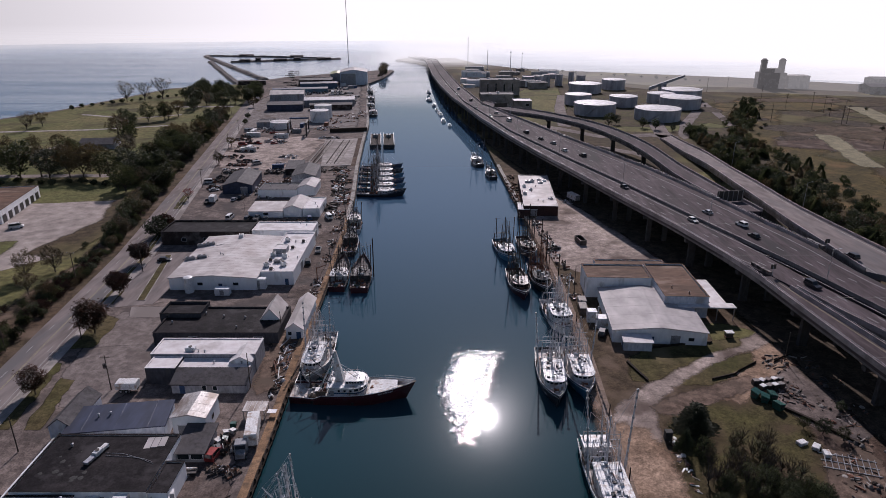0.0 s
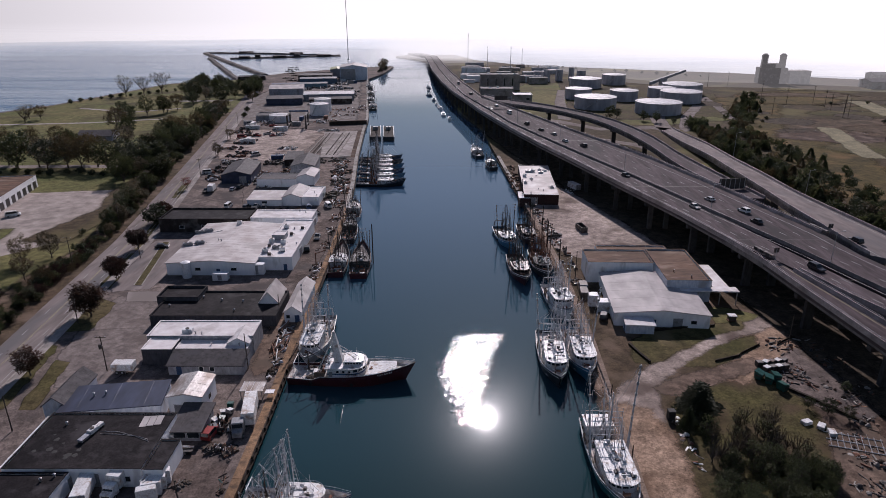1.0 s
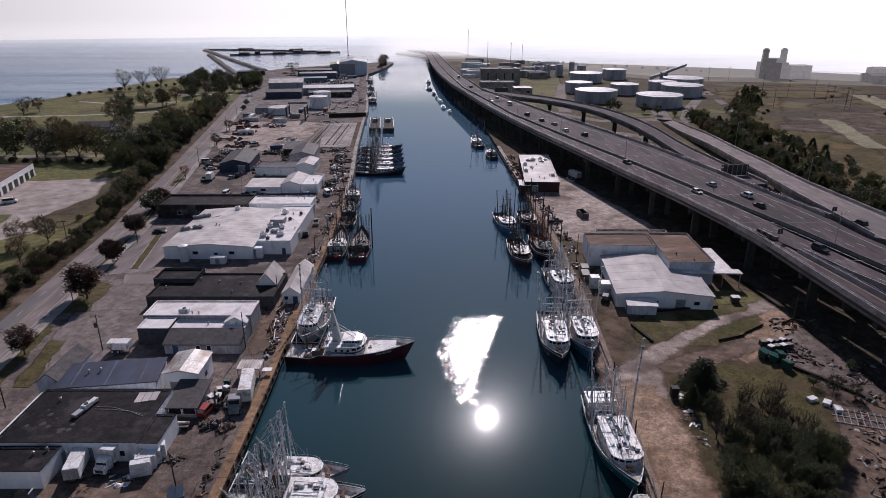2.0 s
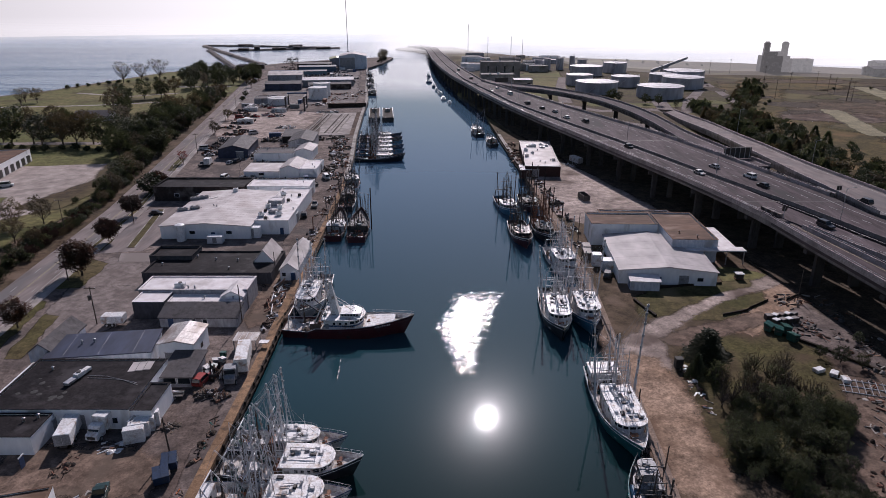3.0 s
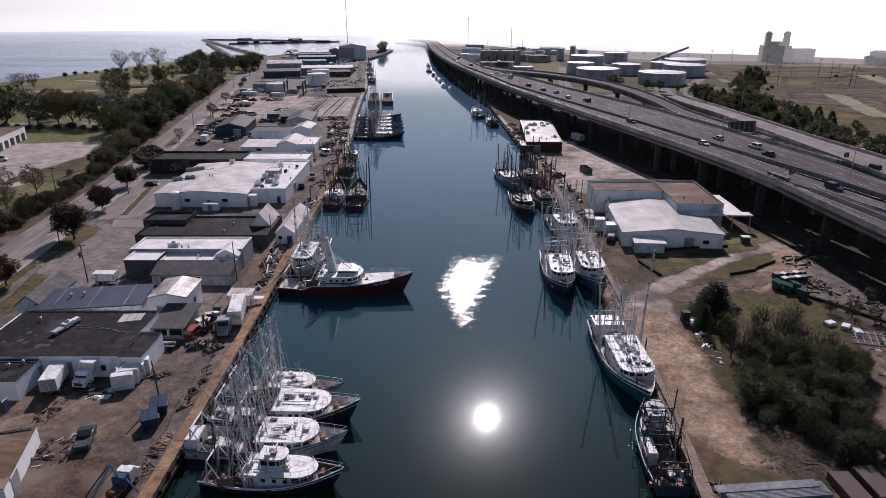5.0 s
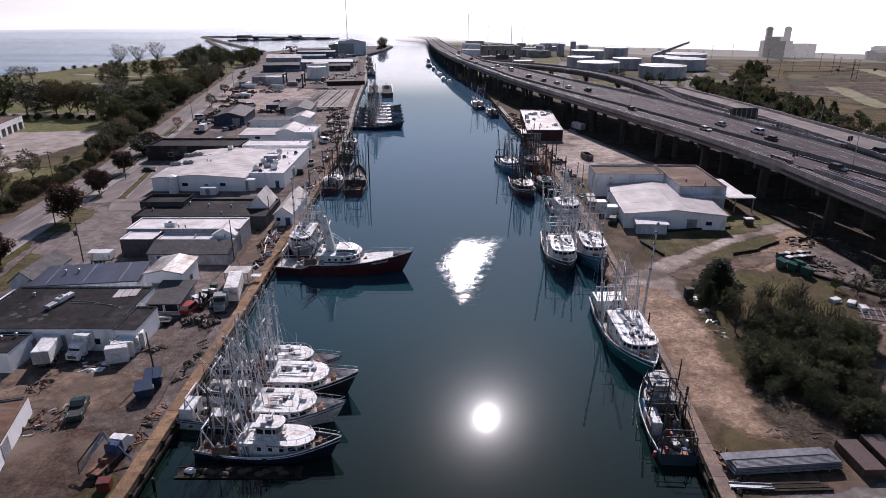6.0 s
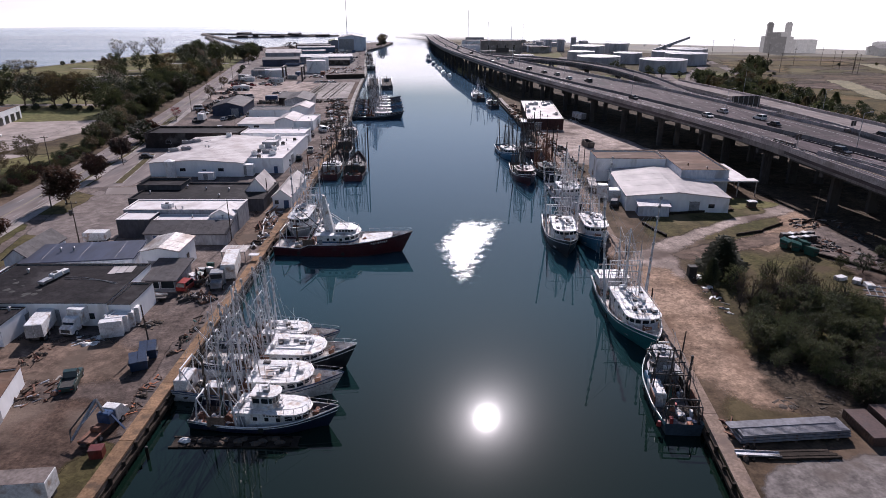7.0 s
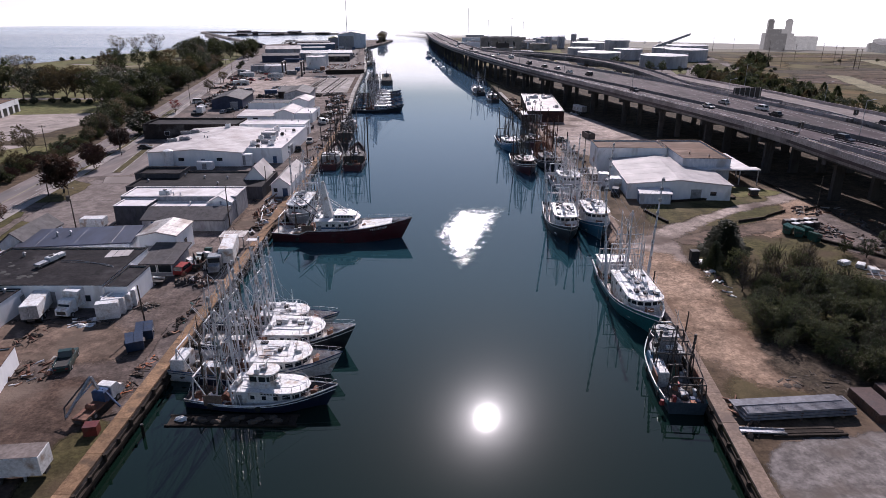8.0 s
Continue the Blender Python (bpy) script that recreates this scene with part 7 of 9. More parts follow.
rnd = random.Random(77)
for k in range(13):
    y = 470 + k * 17 + rnd.uniform(-7, 7)
    x = float(np.interp(y, [470, 520, 590, 700, 800], [10, 3, -4, -13, -23])) - rnd.uniform(3.5, 6)
    launch(facing(x, y, 100 + rnd.uniform(-12, 12)), rnd.choice((BOAT_WHITE, BOAT_WHITE, NAVY_HULL, GREY_PAINT)), rnd.uniform(7, 12))

raft = thing("float_dock", "low dark timber float with nets and scrap", "float", pose(-24.3, 62.9, 0.02, 0, 0, 0) @ Matrix.Diagonal((1, 0.66, 0.7, 1)), "floats")
for k in range(16):
    part("plank", Shape().box(-7.4 + k * 0.93, -6.55 + k * 0.93, -1.5, 1.5, 0.02, 0.1 + 0.05 * (k % 3)), DARK_TIMBER, raft)
part("float_beam", Shape().box(-7.6, 7.6, -1.6, -1.3, -0.4, 0.2), DARK_TIMBER, raft)
part("float_beam", Shape().box(-7.6, 7.6, 1.3, 1.6, -0.4, 0.2), DARK_TIMBER, raft)
rnd = random.Random(4)
part("net", heap(Shape(), -6.0, 0.2, 0.2, 0.8, 0.6, rnd), BOAT_WHITE, raft, "heap of pale netting")
for k in range(16):
    part("net", heap(Shape(), -4.8 + 0.72 * k, rnd.uniform(-0.7, 0.7), 0.2, 0.7, 0.4, rnd), NET if k % 3 else DARK_TIMBER, raft)

# ---- vehicles ----


def wheels(ob, xs, w, r, rims=True):
    for x in xs:
        for y in (-w / 2, w / 2):
            t = part("wheel", Shape().wheel(x, y, r, r, 0.26), BLACK, ob)
            if rims:
                part("rim", Shape().wheel(x, y + math.copysign(0.02, y), r, r * 0.55, 0.26, 8), STEEL, t)


def car(m, colour, kind="sedan", label="", group="cars"):
    ob = thing("car" if kind != "pickup" else "pickup_truck", label or "parked car on the lot", "car" if kind != "pickup" else "pickup", m, group)
    L, W, H = {"sedan": (4.6, 1.8, 1.42), "suv": (4.8, 1.9, 1.75), "pickup": (5.6, 1.95, 1.8), "van": (5.4, 2.0, 2.2)}[kind]
    c = lambda x, w, z0, z1: [(x, -w, z0), (x, w, z0), (x, w, z1), (x, -w, z1)]
    h = H * 0.55
    part("body", Shape().loft([c(-L / 2, W * 0.44, 0.4, h * 0.9), c(-L / 2 + 0.25, W / 2, 0.28, h), c(L / 2 - 1.4, W / 2, 0.28, h), c(L / 2 - 0.2, W * 0.47, 0.3, h * 0.82), c(L / 2, W * 0.42, 0.42, h * 0.7)]), colour, ob)
    a, b = {"sedan": (-L * 0.36, L * 0.2), "suv": (-L * 0.47, L * 0.2), "pickup": (-L * 0.05, L * 0.24), "van": (-L * 0.48, L * 0.36)}[kind]
    cabin = part("cabin", Shape().loft([c(a, W * 0.45, h - 0.02, h + 0.05), c(a + 0.25, W * 0.41, h, H), c(b - 0.6, W * 0.41, h, H), c(b, W * 0.45, h - 0.02, h + 0.05)]), colour, ob)
    part("windscreen", Shape().add([(b + 0.02, -W * 0.4, h + 0.08), (b + 0.02, W * 0.4, h + 0.08), (b - 0.54, W * 0.37, H - 0.05), (b - 0.54, -W * 0.37, H - 0.05)], [(0, 1, 2, 3)]), GLASS, cabin)
    part("rear_window", Shape().add([(a - 0.02, W * 0.4, h + 0.1), (a - 0.02, -W * 0.4, h + 0.1), (a + 0.2, -W * 0.37, H - 0.08), (a + 0.2, W * 0.37, H - 0.08)], [(0, 1, 2, 3)]), GLASS, cabin)
    for y in (-1, 1):
        part("side_window", Shape().add([(a + 0.35, y * W * 0.447, h + 0.1), (b - 0.3, y * W * 0.447, h + 0.1), (b - 0.65, y * W * 0.425, H - 0.1), (a + 0.45, y * W * 0.425, H - 0.1)], [(0, 1, 2, 3)]), GLASS, cabin)
    if kind == "pickup":
        part("bed", Shape().box(-L / 2 + 0.2, a - 0.05, -W * 0.4, W * 0.4, h - 0.05, h + 0.03), BLACK, ob)
        for y in (-W * 0.46, W * 0.46):
            part("bed_side", Shape().box(-L / 2 + 0.15, a, y - 0.05, y + 0.05, h - 0.02, h + 0.25), colour, ob)
    near = m.translation.y < 130
    for y in (-W * 0.34, W * 0.34) if near else ():
        part("headlight", Shape().box(L / 2 - 0.06, L / 2 + 0.02, y - 0.16, y + 0.16, h * 0.55, h * 0.7), BOAT_WHITE, ob)
        part("tail_light", Shape().box(-L / 2 - 0.02, -L / 2 + 0.04, y - 0.14, y + 0.14, h * 0.62, h * 0.8), RED_PAINT, ob)
    wheels(ob, (-L * 0.3, L * 0.31), W - 0.2, 0.33, near)
    return ob


def box_truck(m, label, cab=BOAT_WHITE, L=7.6, group="trucks"):
    ob = thing("box_truck", label, "truck", m, group)
    part("cargo_box", Shape().block(-L / 2, L / 2 - 2.4, -1.2, 1.2, 1.0, 3.5, 0.06), BOAT_WHITE, ob)
    c = part("cab", Shape().loft([[(x, -1.05, 0.6), (x, 1.05, 0.6), (x, 1.0, z), (x, -1.0, z)] for x, z in ((L / 2 - 2.2, 2.6), (L / 2 - 1.2, 2.6), (L / 2 - 0.7, 1.7), (L / 2, 1.5))]), cab, ob)
    part("windscreen", Shape().add([(L / 2 - 1.18, -0.9, 2.5), (L / 2 - 1.18, 0.9, 2.5), (L / 2 - 0.72, 0.9, 1.78), (L / 2 - 0.72, -0.9, 1.78)], [(0, 3, 2, 1)]), GLASS, c)
    part("chassis", Shape().box(-L / 2, L / 2 - 0.3, -0.5, 0.5, 0.55, 1.0), DARK_STEEL, ob)
    part("grille", Shape().box(L / 2 - 0.02, L / 2 + 0.06, -0.7, 0.7, 0.8, 1.3), DARK_STEEL, c)
    wheels(ob, (-L * 0.3, L * 0.36), 2.0, 0.45)
    return ob


def trailer(m, label, colour=BOAT_WHITE, L=9.0, h=2.7, top=None, group="trailers"):
    ob = thing("trailer", label, "trailer", m, group)
    part("box", Shape().block(-L / 2, L / 2, -1.22, 1.22, 1.0, 1.0 + h, 0.05), colour, ob)
    part("box_top", Shape().box(-L / 2 + 0.06, L / 2 - 0.06, -1.16, 1.16, 1.0 + h, 1.04 + h), top or colour, ob)
    for y in (-0.61, 0.61):
        part("rear_door", Shape().box(-L / 2 - 0.05, -L / 2, y - 0.58, y + 0.58, 1.05, 0.95 + h), GREY_PAINT if colour is BOAT_WHITE else colour, ob)
    part("chassis", Shape().box(-L / 2, L / 2, -0.5, 0.5, 0.6, 1.0), DARK_STEEL, ob)
    wheels(ob, (-L / 2 + 1.0, -L / 2 + 2.2), 2.0, 0.48)
    part("landing_leg", Shape().box(L / 2 - 2, L / 2 - 1.8, -0.8, -0.6, 0.02, 1.0).box(L / 2 - 2, L / 2 - 1.8, 0.6, 0.8, 0.02, 1.0), STEEL, ob)
    return ob


def container(m, label, colour, L=6.1, h=2.6, w=2.44, group="containers", category="container"):
    ob = thing("shipping_container", label, category, m, group)
    part("shell", Shape().block(-L / 2, L / 2, -w / 2, w / 2, 0.02, h, 0.04), colour, ob)
    s = Shape()
    for k in range(int(L / 0.4)):
        x = -L / 2 + 0.2 + k * 0.4
        s.box(x - 0.08, x + 0.08, -w / 2 - 0.04, w / 2 + 0.04, 0.15, h - 0.15)
    part("corrugation", s, colour, ob)
    part("door", Shape().box(L / 2, L / 2 + 0.05, -w / 2 + 0.1, w / 2 - 0.1, 0.15, h - 0.15), colour, ob)
    return ob


def dumpster(m, colour, label="blue steel dumpster in the yard", group="dumpsters"):
    ob = thing("dumpster", label, "dumpster", m, group)
    part("bin", Shape().loft([[(-0.95, -0.7, 0.15), (0.95, -0.7, 0.15), (0.95, 0.7, 0.15), (-0.95, 0.7, 0.15)], [(-1.0, -0.95, 1.3), (1.0, -0.95, 1.3), (1.0, 0.9, 1.7), (-1.0, 0.9, 1.7)]]), colour, ob)
    for x in (-0.5, 0.5):
        part("lid", Shape().loft([[(x - 0.48, -1.0, 1.32), (x + 0.48, -1.0, 1.32), (x + 0.48, -1.0, 1.4), (x - 0.48, -1.0, 1.4)], [(x - 0.48, 0.92, 1.72), (x + 0.48, 0.92, 1.72), (x + 0.48, 0.92, 1.8), (x - 0.48, 0.92, 1.8)]]), colour, ob)
    part("side_sleeve", Shape().box(-1.15, -1.0, -0.5, 0.5, 0.9, 1.1).box(1.0, 1.15, -0.5, 0.5, 0.9, 1.1), DARK_STEEL, ob)
    return ob


def debris(name, label, x, y, w, d, n, mats, seed, h=0.6, category="scrap", base=G):
    """A scatter of planks, blocks and bent pieces; each piece a part."""
    rnd = random.Random(seed)
    ob = thing(name, label, category, pose(x, y, base))
    lots = collections.defaultdict(Shape)
    for k in range(int(n * (1.7 if y < 150 else 1.25 if y < 250 else 2.0))):
        l, t, q = rnd.uniform(0.25, 2.4) * rnd.uniform(0.5, 1.0), rnd.uniform(0.06, 0.34), rnd.uniform(0.05, 0.45 * h)
        if y > 250:
            l, t, q = l * 1.3, t * 2.2, q * 1.8
        u, v = rnd.uniform(-w / 2, w / 2), rnd.uniform(-d / 2, d / 2)
        z = rnd.uniform(0, h * 0.7) * (1 - abs(2 * u / w)) * (1 - abs(2 * v / d))
        if rnd.random() < 0.18:
            s = heap(Shape(), 0, 0, 0, rnd.uniform(0.2, 0.7), rnd.uniform(0.15, h), rnd, 7)
        else:
            s = Shape().block(-l / 2, l / 2, -t / 2, t / 2, 0, q, 0.03)
        mt = rnd.choice(mats if y < 250 else mats[:3])
        m = pose(u, v, z - 0.02, rnd.uniform(-8, 8), rnd.uniform(-8, 8), rnd.uniform(0, 180))
        if y > 72:
            lots[mt].add([m @ Vector(c) for c in s.v], s.f)
        else:
            part("scrap_piece", s, mt, ob).matrix_basis = m
    for mt, s in lots.items():
        part("scrap", s, mt, ob)["kind"] = "stuff"
    return ob


def pole(x, y, h, label, arms=1, r=0.14, material=BARK, lean=(0, 0), base=G, lamp=False):
    ob = thing("utility_pole" if not lamp else "street_lamp", label, "pole" if not lamp else "street lamp", pose(x, y, base), "poles")
    part("post", Shape().rod((0, 0, -0.4), (lean[0], lean[1], h), r, r * 0.65, 8), material, ob)
    for k in range(arms):
        z = h - 0.5 - k * 1.1
        part("crossarm", Shape().box(-1.2, 1.2, -0.07, 0.07, z, z + 0.14), material, ob)
        for u in (-1.1, 1.1) if y < 200 else ():
            part("insulator", Shape().disc(u, 0, z + 0.14, z + 0.34, 0.07, 6), STEEL, ob)
    if lamp:
        part("lamp_arm", Shape().rod((0, 0, h - 0.1), (1.8, 0, h + 0.25), 0.05), material, ob)
        part("lamp_head", Shape().block(1.4, 2.2, -0.16, 0.16, h + 0.2, h + 0.34, 0.04), STEEL, ob)
    return ob


def wire(points, sag, r=0.014):
    s, line = Shape(), []
    for p, q in zip(points, points[1:]):
        p, q = Vector(p), Vector(q)
        line += [p.lerp(q, t / 6) - Vector((0, 0, sag * 4 * (t / 6) * (1 - t / 6))) for t in range(6)]
    return s.tube(line + [Vector(points[-1])], r, 3)


# the near west yard
car(pose(-48.6, 72.8, G, 0, 0, 106), TEAL_PAINT, "pickup", "dark green pickup truck parked in the yard")
trailer(pose(-60.2, 86.6, G, 0, 0, 102), "white box trailer backed to the workshop wall", L=6.6, h=2.0)
box_truck(pose(-55.6, 88.2, G, 0, 0, -98), "white refrigerated box truck facing the yard", L=6.2)
for k in range(4):
    container(pose(-49.5 + 0.22 * k, 85.9 + 1.42 * k, G + 0.0, 0, 0, 17), "white cold-storage box standing in a row", BOAT_WHITE, 3.1, 2.55 + 0.08 * (k % 2), 1.38, "white boxes", "cold box")
rack = thing("spar", "white steel spars lying on the storage boxes", "spar", pose(-50.0, 88.6, G + 2.5, 0, 0, 78))
part("tube", Shape().rod((-1.6, 0, 0.15), (3.6, 0, 0.3), 0.14), BOAT_WHITE, rack)
part("tube", Shape().rod((-1.6, 0.7, 0.15), (3.2, 0.5, 0.3), 0.12), BOAT_WHITE, rack)
dumpster(pose(-41.3, 76.4, G, 0, 0, 24), DUMPSTER_BLUE).scale = (1.12, 1.2, 1.2)
dumpster(pose(-41.3, 79.5, G, 0, 0, 18), DUMPSTER_BLUE).scale = (1.12, 1.2, 1.2)
pole(-42.8, 83.0, 6.4, "dark timber lamp pole in the yard", 0, lean=(-0.3, 0.2))
building("shed", "white shed with rust-brown roof at the yard edge", -65.8, -52.8, 58.6, 71.0, 2.5, WHITE_WALL, BROWN_ROOF, par=0.15, rot=15, seed=101, doors=(("e", -3, 2.2, 2.4, 0),))
debris("scrap_heap", "heap of planks and rusty pipe beside the shed", -51.6, 70.0, 4.5, 6, 26, (RUST, TIMBER, DARK_TIMBER, STEEL), 1)
debris("scrap_heap", "scattered timber and bricks in the yard", -50.3, 74.0, 3, 3, 12, (TIMBER, CONCRETE), 2, 0.3)
debris("scrap_heap", "brush and gear by the white wall", -57.5, 80, 2.5, 6, 18, (RUST, DARK_TIMBER, NET, TIMBER), 3)
debris("gear_heap", "engine parts and gear beside the box truck", -52.6, 84.3, 3.5, 2.5, 16, (DARK_STEEL, STEEL, RUST, BOAT_WHITE), 4)
debris("gear_heap", "tangled dark nets beside the storage boxes", -45.4, 89.4, 3.0, 2.4, 14, (NET, DARK_STEEL, NET), 5, 0.6)
trailer(pose(-41.9, 51.2, G, 0, 0, 6), "white trailer with dusty roof at the quay edge", L=6.4, h=2.1, top=DRIVE)
sheet("weeds", [(-40.6, 44), (-37.0, 44), (-36.9, 58), (-38.4, 60), (-39.8, 55)], G + 0.07, MEADOW, "green weeds along the quay cap", "weeds", 0.6, 29, 1.2, 0.9)
# boom truck by the quay
crane = thing("boom_truck", "rusty flatbed with white cab and blue-grey knuckle boom", "crane truck", pose(-39.5, 62.0, G, 0, 0, 80))
part("flatbed", Shape().block(-2.6, 1.2, -0.85, 0.85, 0.7, 0.9, 0.03), RUST, crane)
part("frame", Shape().box(-2.8, 3.2, -0.4, 0.4, 0.4, 0.7), DARK_STEEL, crane)
part("cab", Shape().loft([[(x, -0.95, 0.6), (x, 0.95, 0.6), (x, 0.9, z), (x, -0.9, z)] for x, z in ((2.0, 2.3), (3.1, 2.3), (3.6, 1.6), (4.2, 1.4))]), BOAT_WHITE, crane, "white cab")
part("turret", Shape().block(0.9, 2.0, -0.8, 0.8, 0.7, 2.2, 0.15), BLUE_PAINT, crane, "dark blue crane turret")
part("boom", Shape().rod((1.4, 0.2, 2.0), (1.2, 0.7, 3.9), 0.2, 0.17, 4).rod((1.2, 0.7, 3.9), (-2.6, 1.5, 0.9), 0.2, 0.15, 4), GREY_PAINT, crane, "pale grey box boom")
part("boom_ram", Shape().rod((1.0, 0.5, 3.2), (-1.2, 1.0, 2.2), 0.09, n=6), STEEL, crane)
part("outrigger_arm", Shape().rod((1.5, -0.3, 2.2), (0.9, -2.6, 0.5), 0.16, 0.12, 4), BLUE_PAINT, crane)
part("outrigger_arm", Shape().rod((1.0, 0.9, 3.8), (-1.8, 2.2, 1.6), 0.1, 0.08, 4).rod((-1.8, 2.2, 1.6), (-2.6, 1.6, 0.6), 0.1, 0.08, 4), DARK_STEEL, crane)
part("drum", Shape().rod((-0.6, -0.6, 1.2), (-0.6, 0.4, 1.2), 0.32, n=10), RUST, crane)
wheels(crane, (-2.0, -1.1, 2.8), 1.7, 0.4)
box = thing("tool_box", "red steel tool box at the quay", "box", pose(-37.9, 58.2, G, 0, 0, 10))
part("body", Shape().block(-0.7, 0.7, -0.6, 0.6, 0, 1.1, 0.05), RED_HULL, box)
part("lid", Shape().block(-0.75, 0.75, -0.65, 0.65, 1.1, 1.2, 0.03), RED_HULL, box)
debris("scrap_heap", "rope and timber beside the quay cap", -38.2, 70, 1.4, 9, 22, (TIMBER, DARK_TIMBER, RUST, ORANGE_PAINT), 6, 0.35)
debris("scrap_heap", "weeds and gear along the quay", -38.3, 86, 1.4, 12, 26, (TIMBER, DARK_TIMBER, NET, RUST, GREEN_PAINT), 7, 0.5)
# beside the lean-to, further along the west quay
trailer(pose(-38.6, 109.0, G, 0, 0, -80), "white semi trailer with blue-grey tractor on the quay", L=8.0, h=2.6)
tractor = thing("truck_tractor", "pale blue truck tractor with dark grille", "truck", pose(-39.4, 103.4, G, 0, 0, -80), "trucks")
part("cab", Shape().block(-1.6, 0.6, -1.15, 1.15, 0.8, 3.0, 0.12), GREY_PAINT, tractor)
part("bonnet", Shape().block(0.6, 2.0, -0.9, 0.9, 0.7, 1.8, 0.12), GREY_PAINT, tractor)
part("windscreen", Shape().box(0.6, 0.64, -0.95, 0.95, 1.95, 2.75), GLASS, tractor)
wheels(tractor, (-1.2, 1.3), 2.0, 0.48)
stand = thing("loading_platform", "white-roofed loading stand on the quay", "platform", pose(-39.8, 116.4, G))
part("roof", Shape().box(-2.6, 2.2, -1.8, 1.9, 2.3, 2.42), RUSTY_ROOF, stand)
for k in range(5):
    part("roof_seam", Shape().box(-2.5 + k * 1.1, -2.42 + k * 1.1, -1.8, 1.9, 2.42, 2.5), STEEL, stand)
for x in (-2.4, 2.0):
    for y in (-1.6, 1.7):
        part("post", Shape().box(x - 0.08, x + 0.08, y - 0.08, y + 0.08, 0, 2.3), STEEL, stand)
part("gangway", Shape().box(2.3, 4.2, -0.8, 0.6, 1.2, 1.3), STEEL, stand)
debris("gear_heap", "high dark stack of traps and pallets", -43.0, 105.8, 5.0, 5.0, 40, (DARK_TIMBER, DARK_STEEL, NET, BOAT_WHITE, RUST), 8, 2.0)
debris("gear_heap", "steel dredge frames on the quay", -41.0, 98.6, 6, 3.5, 30, (DARK_STEEL, RUST, STEEL, DARK_STEEL), 9, 1.1)
for k, (x, y) in enumerate(((-40.5, 98.2), (-43.2, 98.8), (-38.9, 97.4))):
    f = thing("dredge_frame", "rusty steel scallop dredge frame on the quay", "dredge", pose(x, y, G, 0, 0, 20 * k), "dredges")
    s = Shape()
    for i in range(5):
        s.rod((-1.2 + 0.6 * i, 0, 0), (0.2, 0, 2.0), 0.05, n=4)
    part("bail", s, RUST, f)
    part("bag", Shape().block(-1.5, 1.5, 0.1, 1.6, 0, 0.4, 0.1), NET, f)
flat = thing("flat_trailer", "low dark trailer with a white spar", "trailer", pose(-48.8, 98.2, G, 0, 0, 4), "trailers")
part("bed", Shape().box(-2.6, 2.6, -1.0, 1.0, 0.6, 0.8), DARK_STEEL, flat)
part("spar", Shape().rod((-4.2, 0.3, 1.4), (2.6, 0.1, 1.0), 0.16), BOAT_WHITE, flat)
part("drum", Shape().rod((-1.6, -0.8, 1.3), (-1.6, 0.8, 1.3), 0.5, n=12), DARK_STEEL, flat)
wheels(flat, (-1.2, 1.2), 1.9, 0.4)
car(pose(-44.7, 103.4, G, 0, 0, 80), RED_PAINT, "suv", "red car parked beside the lean-to")
for k in range(7):
    dumpster(pose(-45.9 + 0.35 * k + (k % 2) * 0.9, 104.6 + 1.7 * (k // 2) + 0.5 * k, G, 0, 0, 30 * k), (GREEN_PAINT, GREY_PAINT, BOAT_WHITE)[k % 3], "plastic fish tote standing by the shed", "totes").scale = (0.6, 0.6, 0.6)
gutter = thing("gutter", "white metal coping along the workshop roof edge", "gutter", pose(-75.4, 95.5, G + 3.85, 0, 0, 0.5))
part("channel", Shape().box(-0.16, 0.16, -8.2, 8.2, 0, 0.14), WHITE, gutter)
part("bracket", Shape().box(-0.05, 0.2, -6.0, -5.9, -0.1, 0.0).box(-0.05, 0.2, 5.9, 6.0, -0.1, 0.0), STEEL, gutter)
for k, pts_ in enumerate((((-63.4, 99.4), (-60, 99.2), (-56.5, 98.0), (-53.2, 96.4)), ((-63.0, 98.6), (-59, 98.4), (-55.6, 97.8), (-53.6, 97.0)))):
    tagged(part("roof_hose", Shape().tube([(x, y, G + 3.78) for x, y in pts_], 0.045, 5), GREY_PAINT), "pale hose lying across the tar roof", "hose", "roof hoses")
panel = thing("roof_panel", "pale weathered metal sheets laid on the roof", "roof sheet", pose(-55.2, 102.6, G + 3.72, 0, 0, 6))
for k in range(3):
    part("sheet", Shape().box(-1.9 + 1.3 * k, -0.7 + 1.3 * k, -1.7 + 0.2 * k, 1.6, 0.0, 0.05), SHEET_ROOF, panel)
unit = thing("roof_fan", "white roof ventilation units on the tar roof", "ventilation unit", pose(-64.6, 98.6, G + 3.7, 0, 0, 76))
part("housing", Shape().block(-0.6, 1.2, -0.5, 0.5, 0.3, 1.1, 0.06), BOAT_WHITE, unit)
part("housing", Shape().block(1.4, 2.8, -0.45, 0.45, 0.3, 0.9, 0.06), BOAT_WHITE, unit)
part("coil", Shape().block(-2.9, -0.8, -0.55, 0.55, 0.3, 0.75, 0.05), STEEL, unit)
part("fan", Shape().disc(0.3, 0, 1.1, 1.25, 0.38, 12), DARK_STEEL, unit)
part("duct", Shape().rod((-0.8, 0.3, 0.6), (1.6, 0.3, 0.6), 0.18), STEEL, unit)
for x in (-2.5, 0, 2.5):
    part("foot", Shape().box(x - 0.1, x + 0.1, -0.6, 0.6, 0, 0.3), DARK_STEEL, unit)
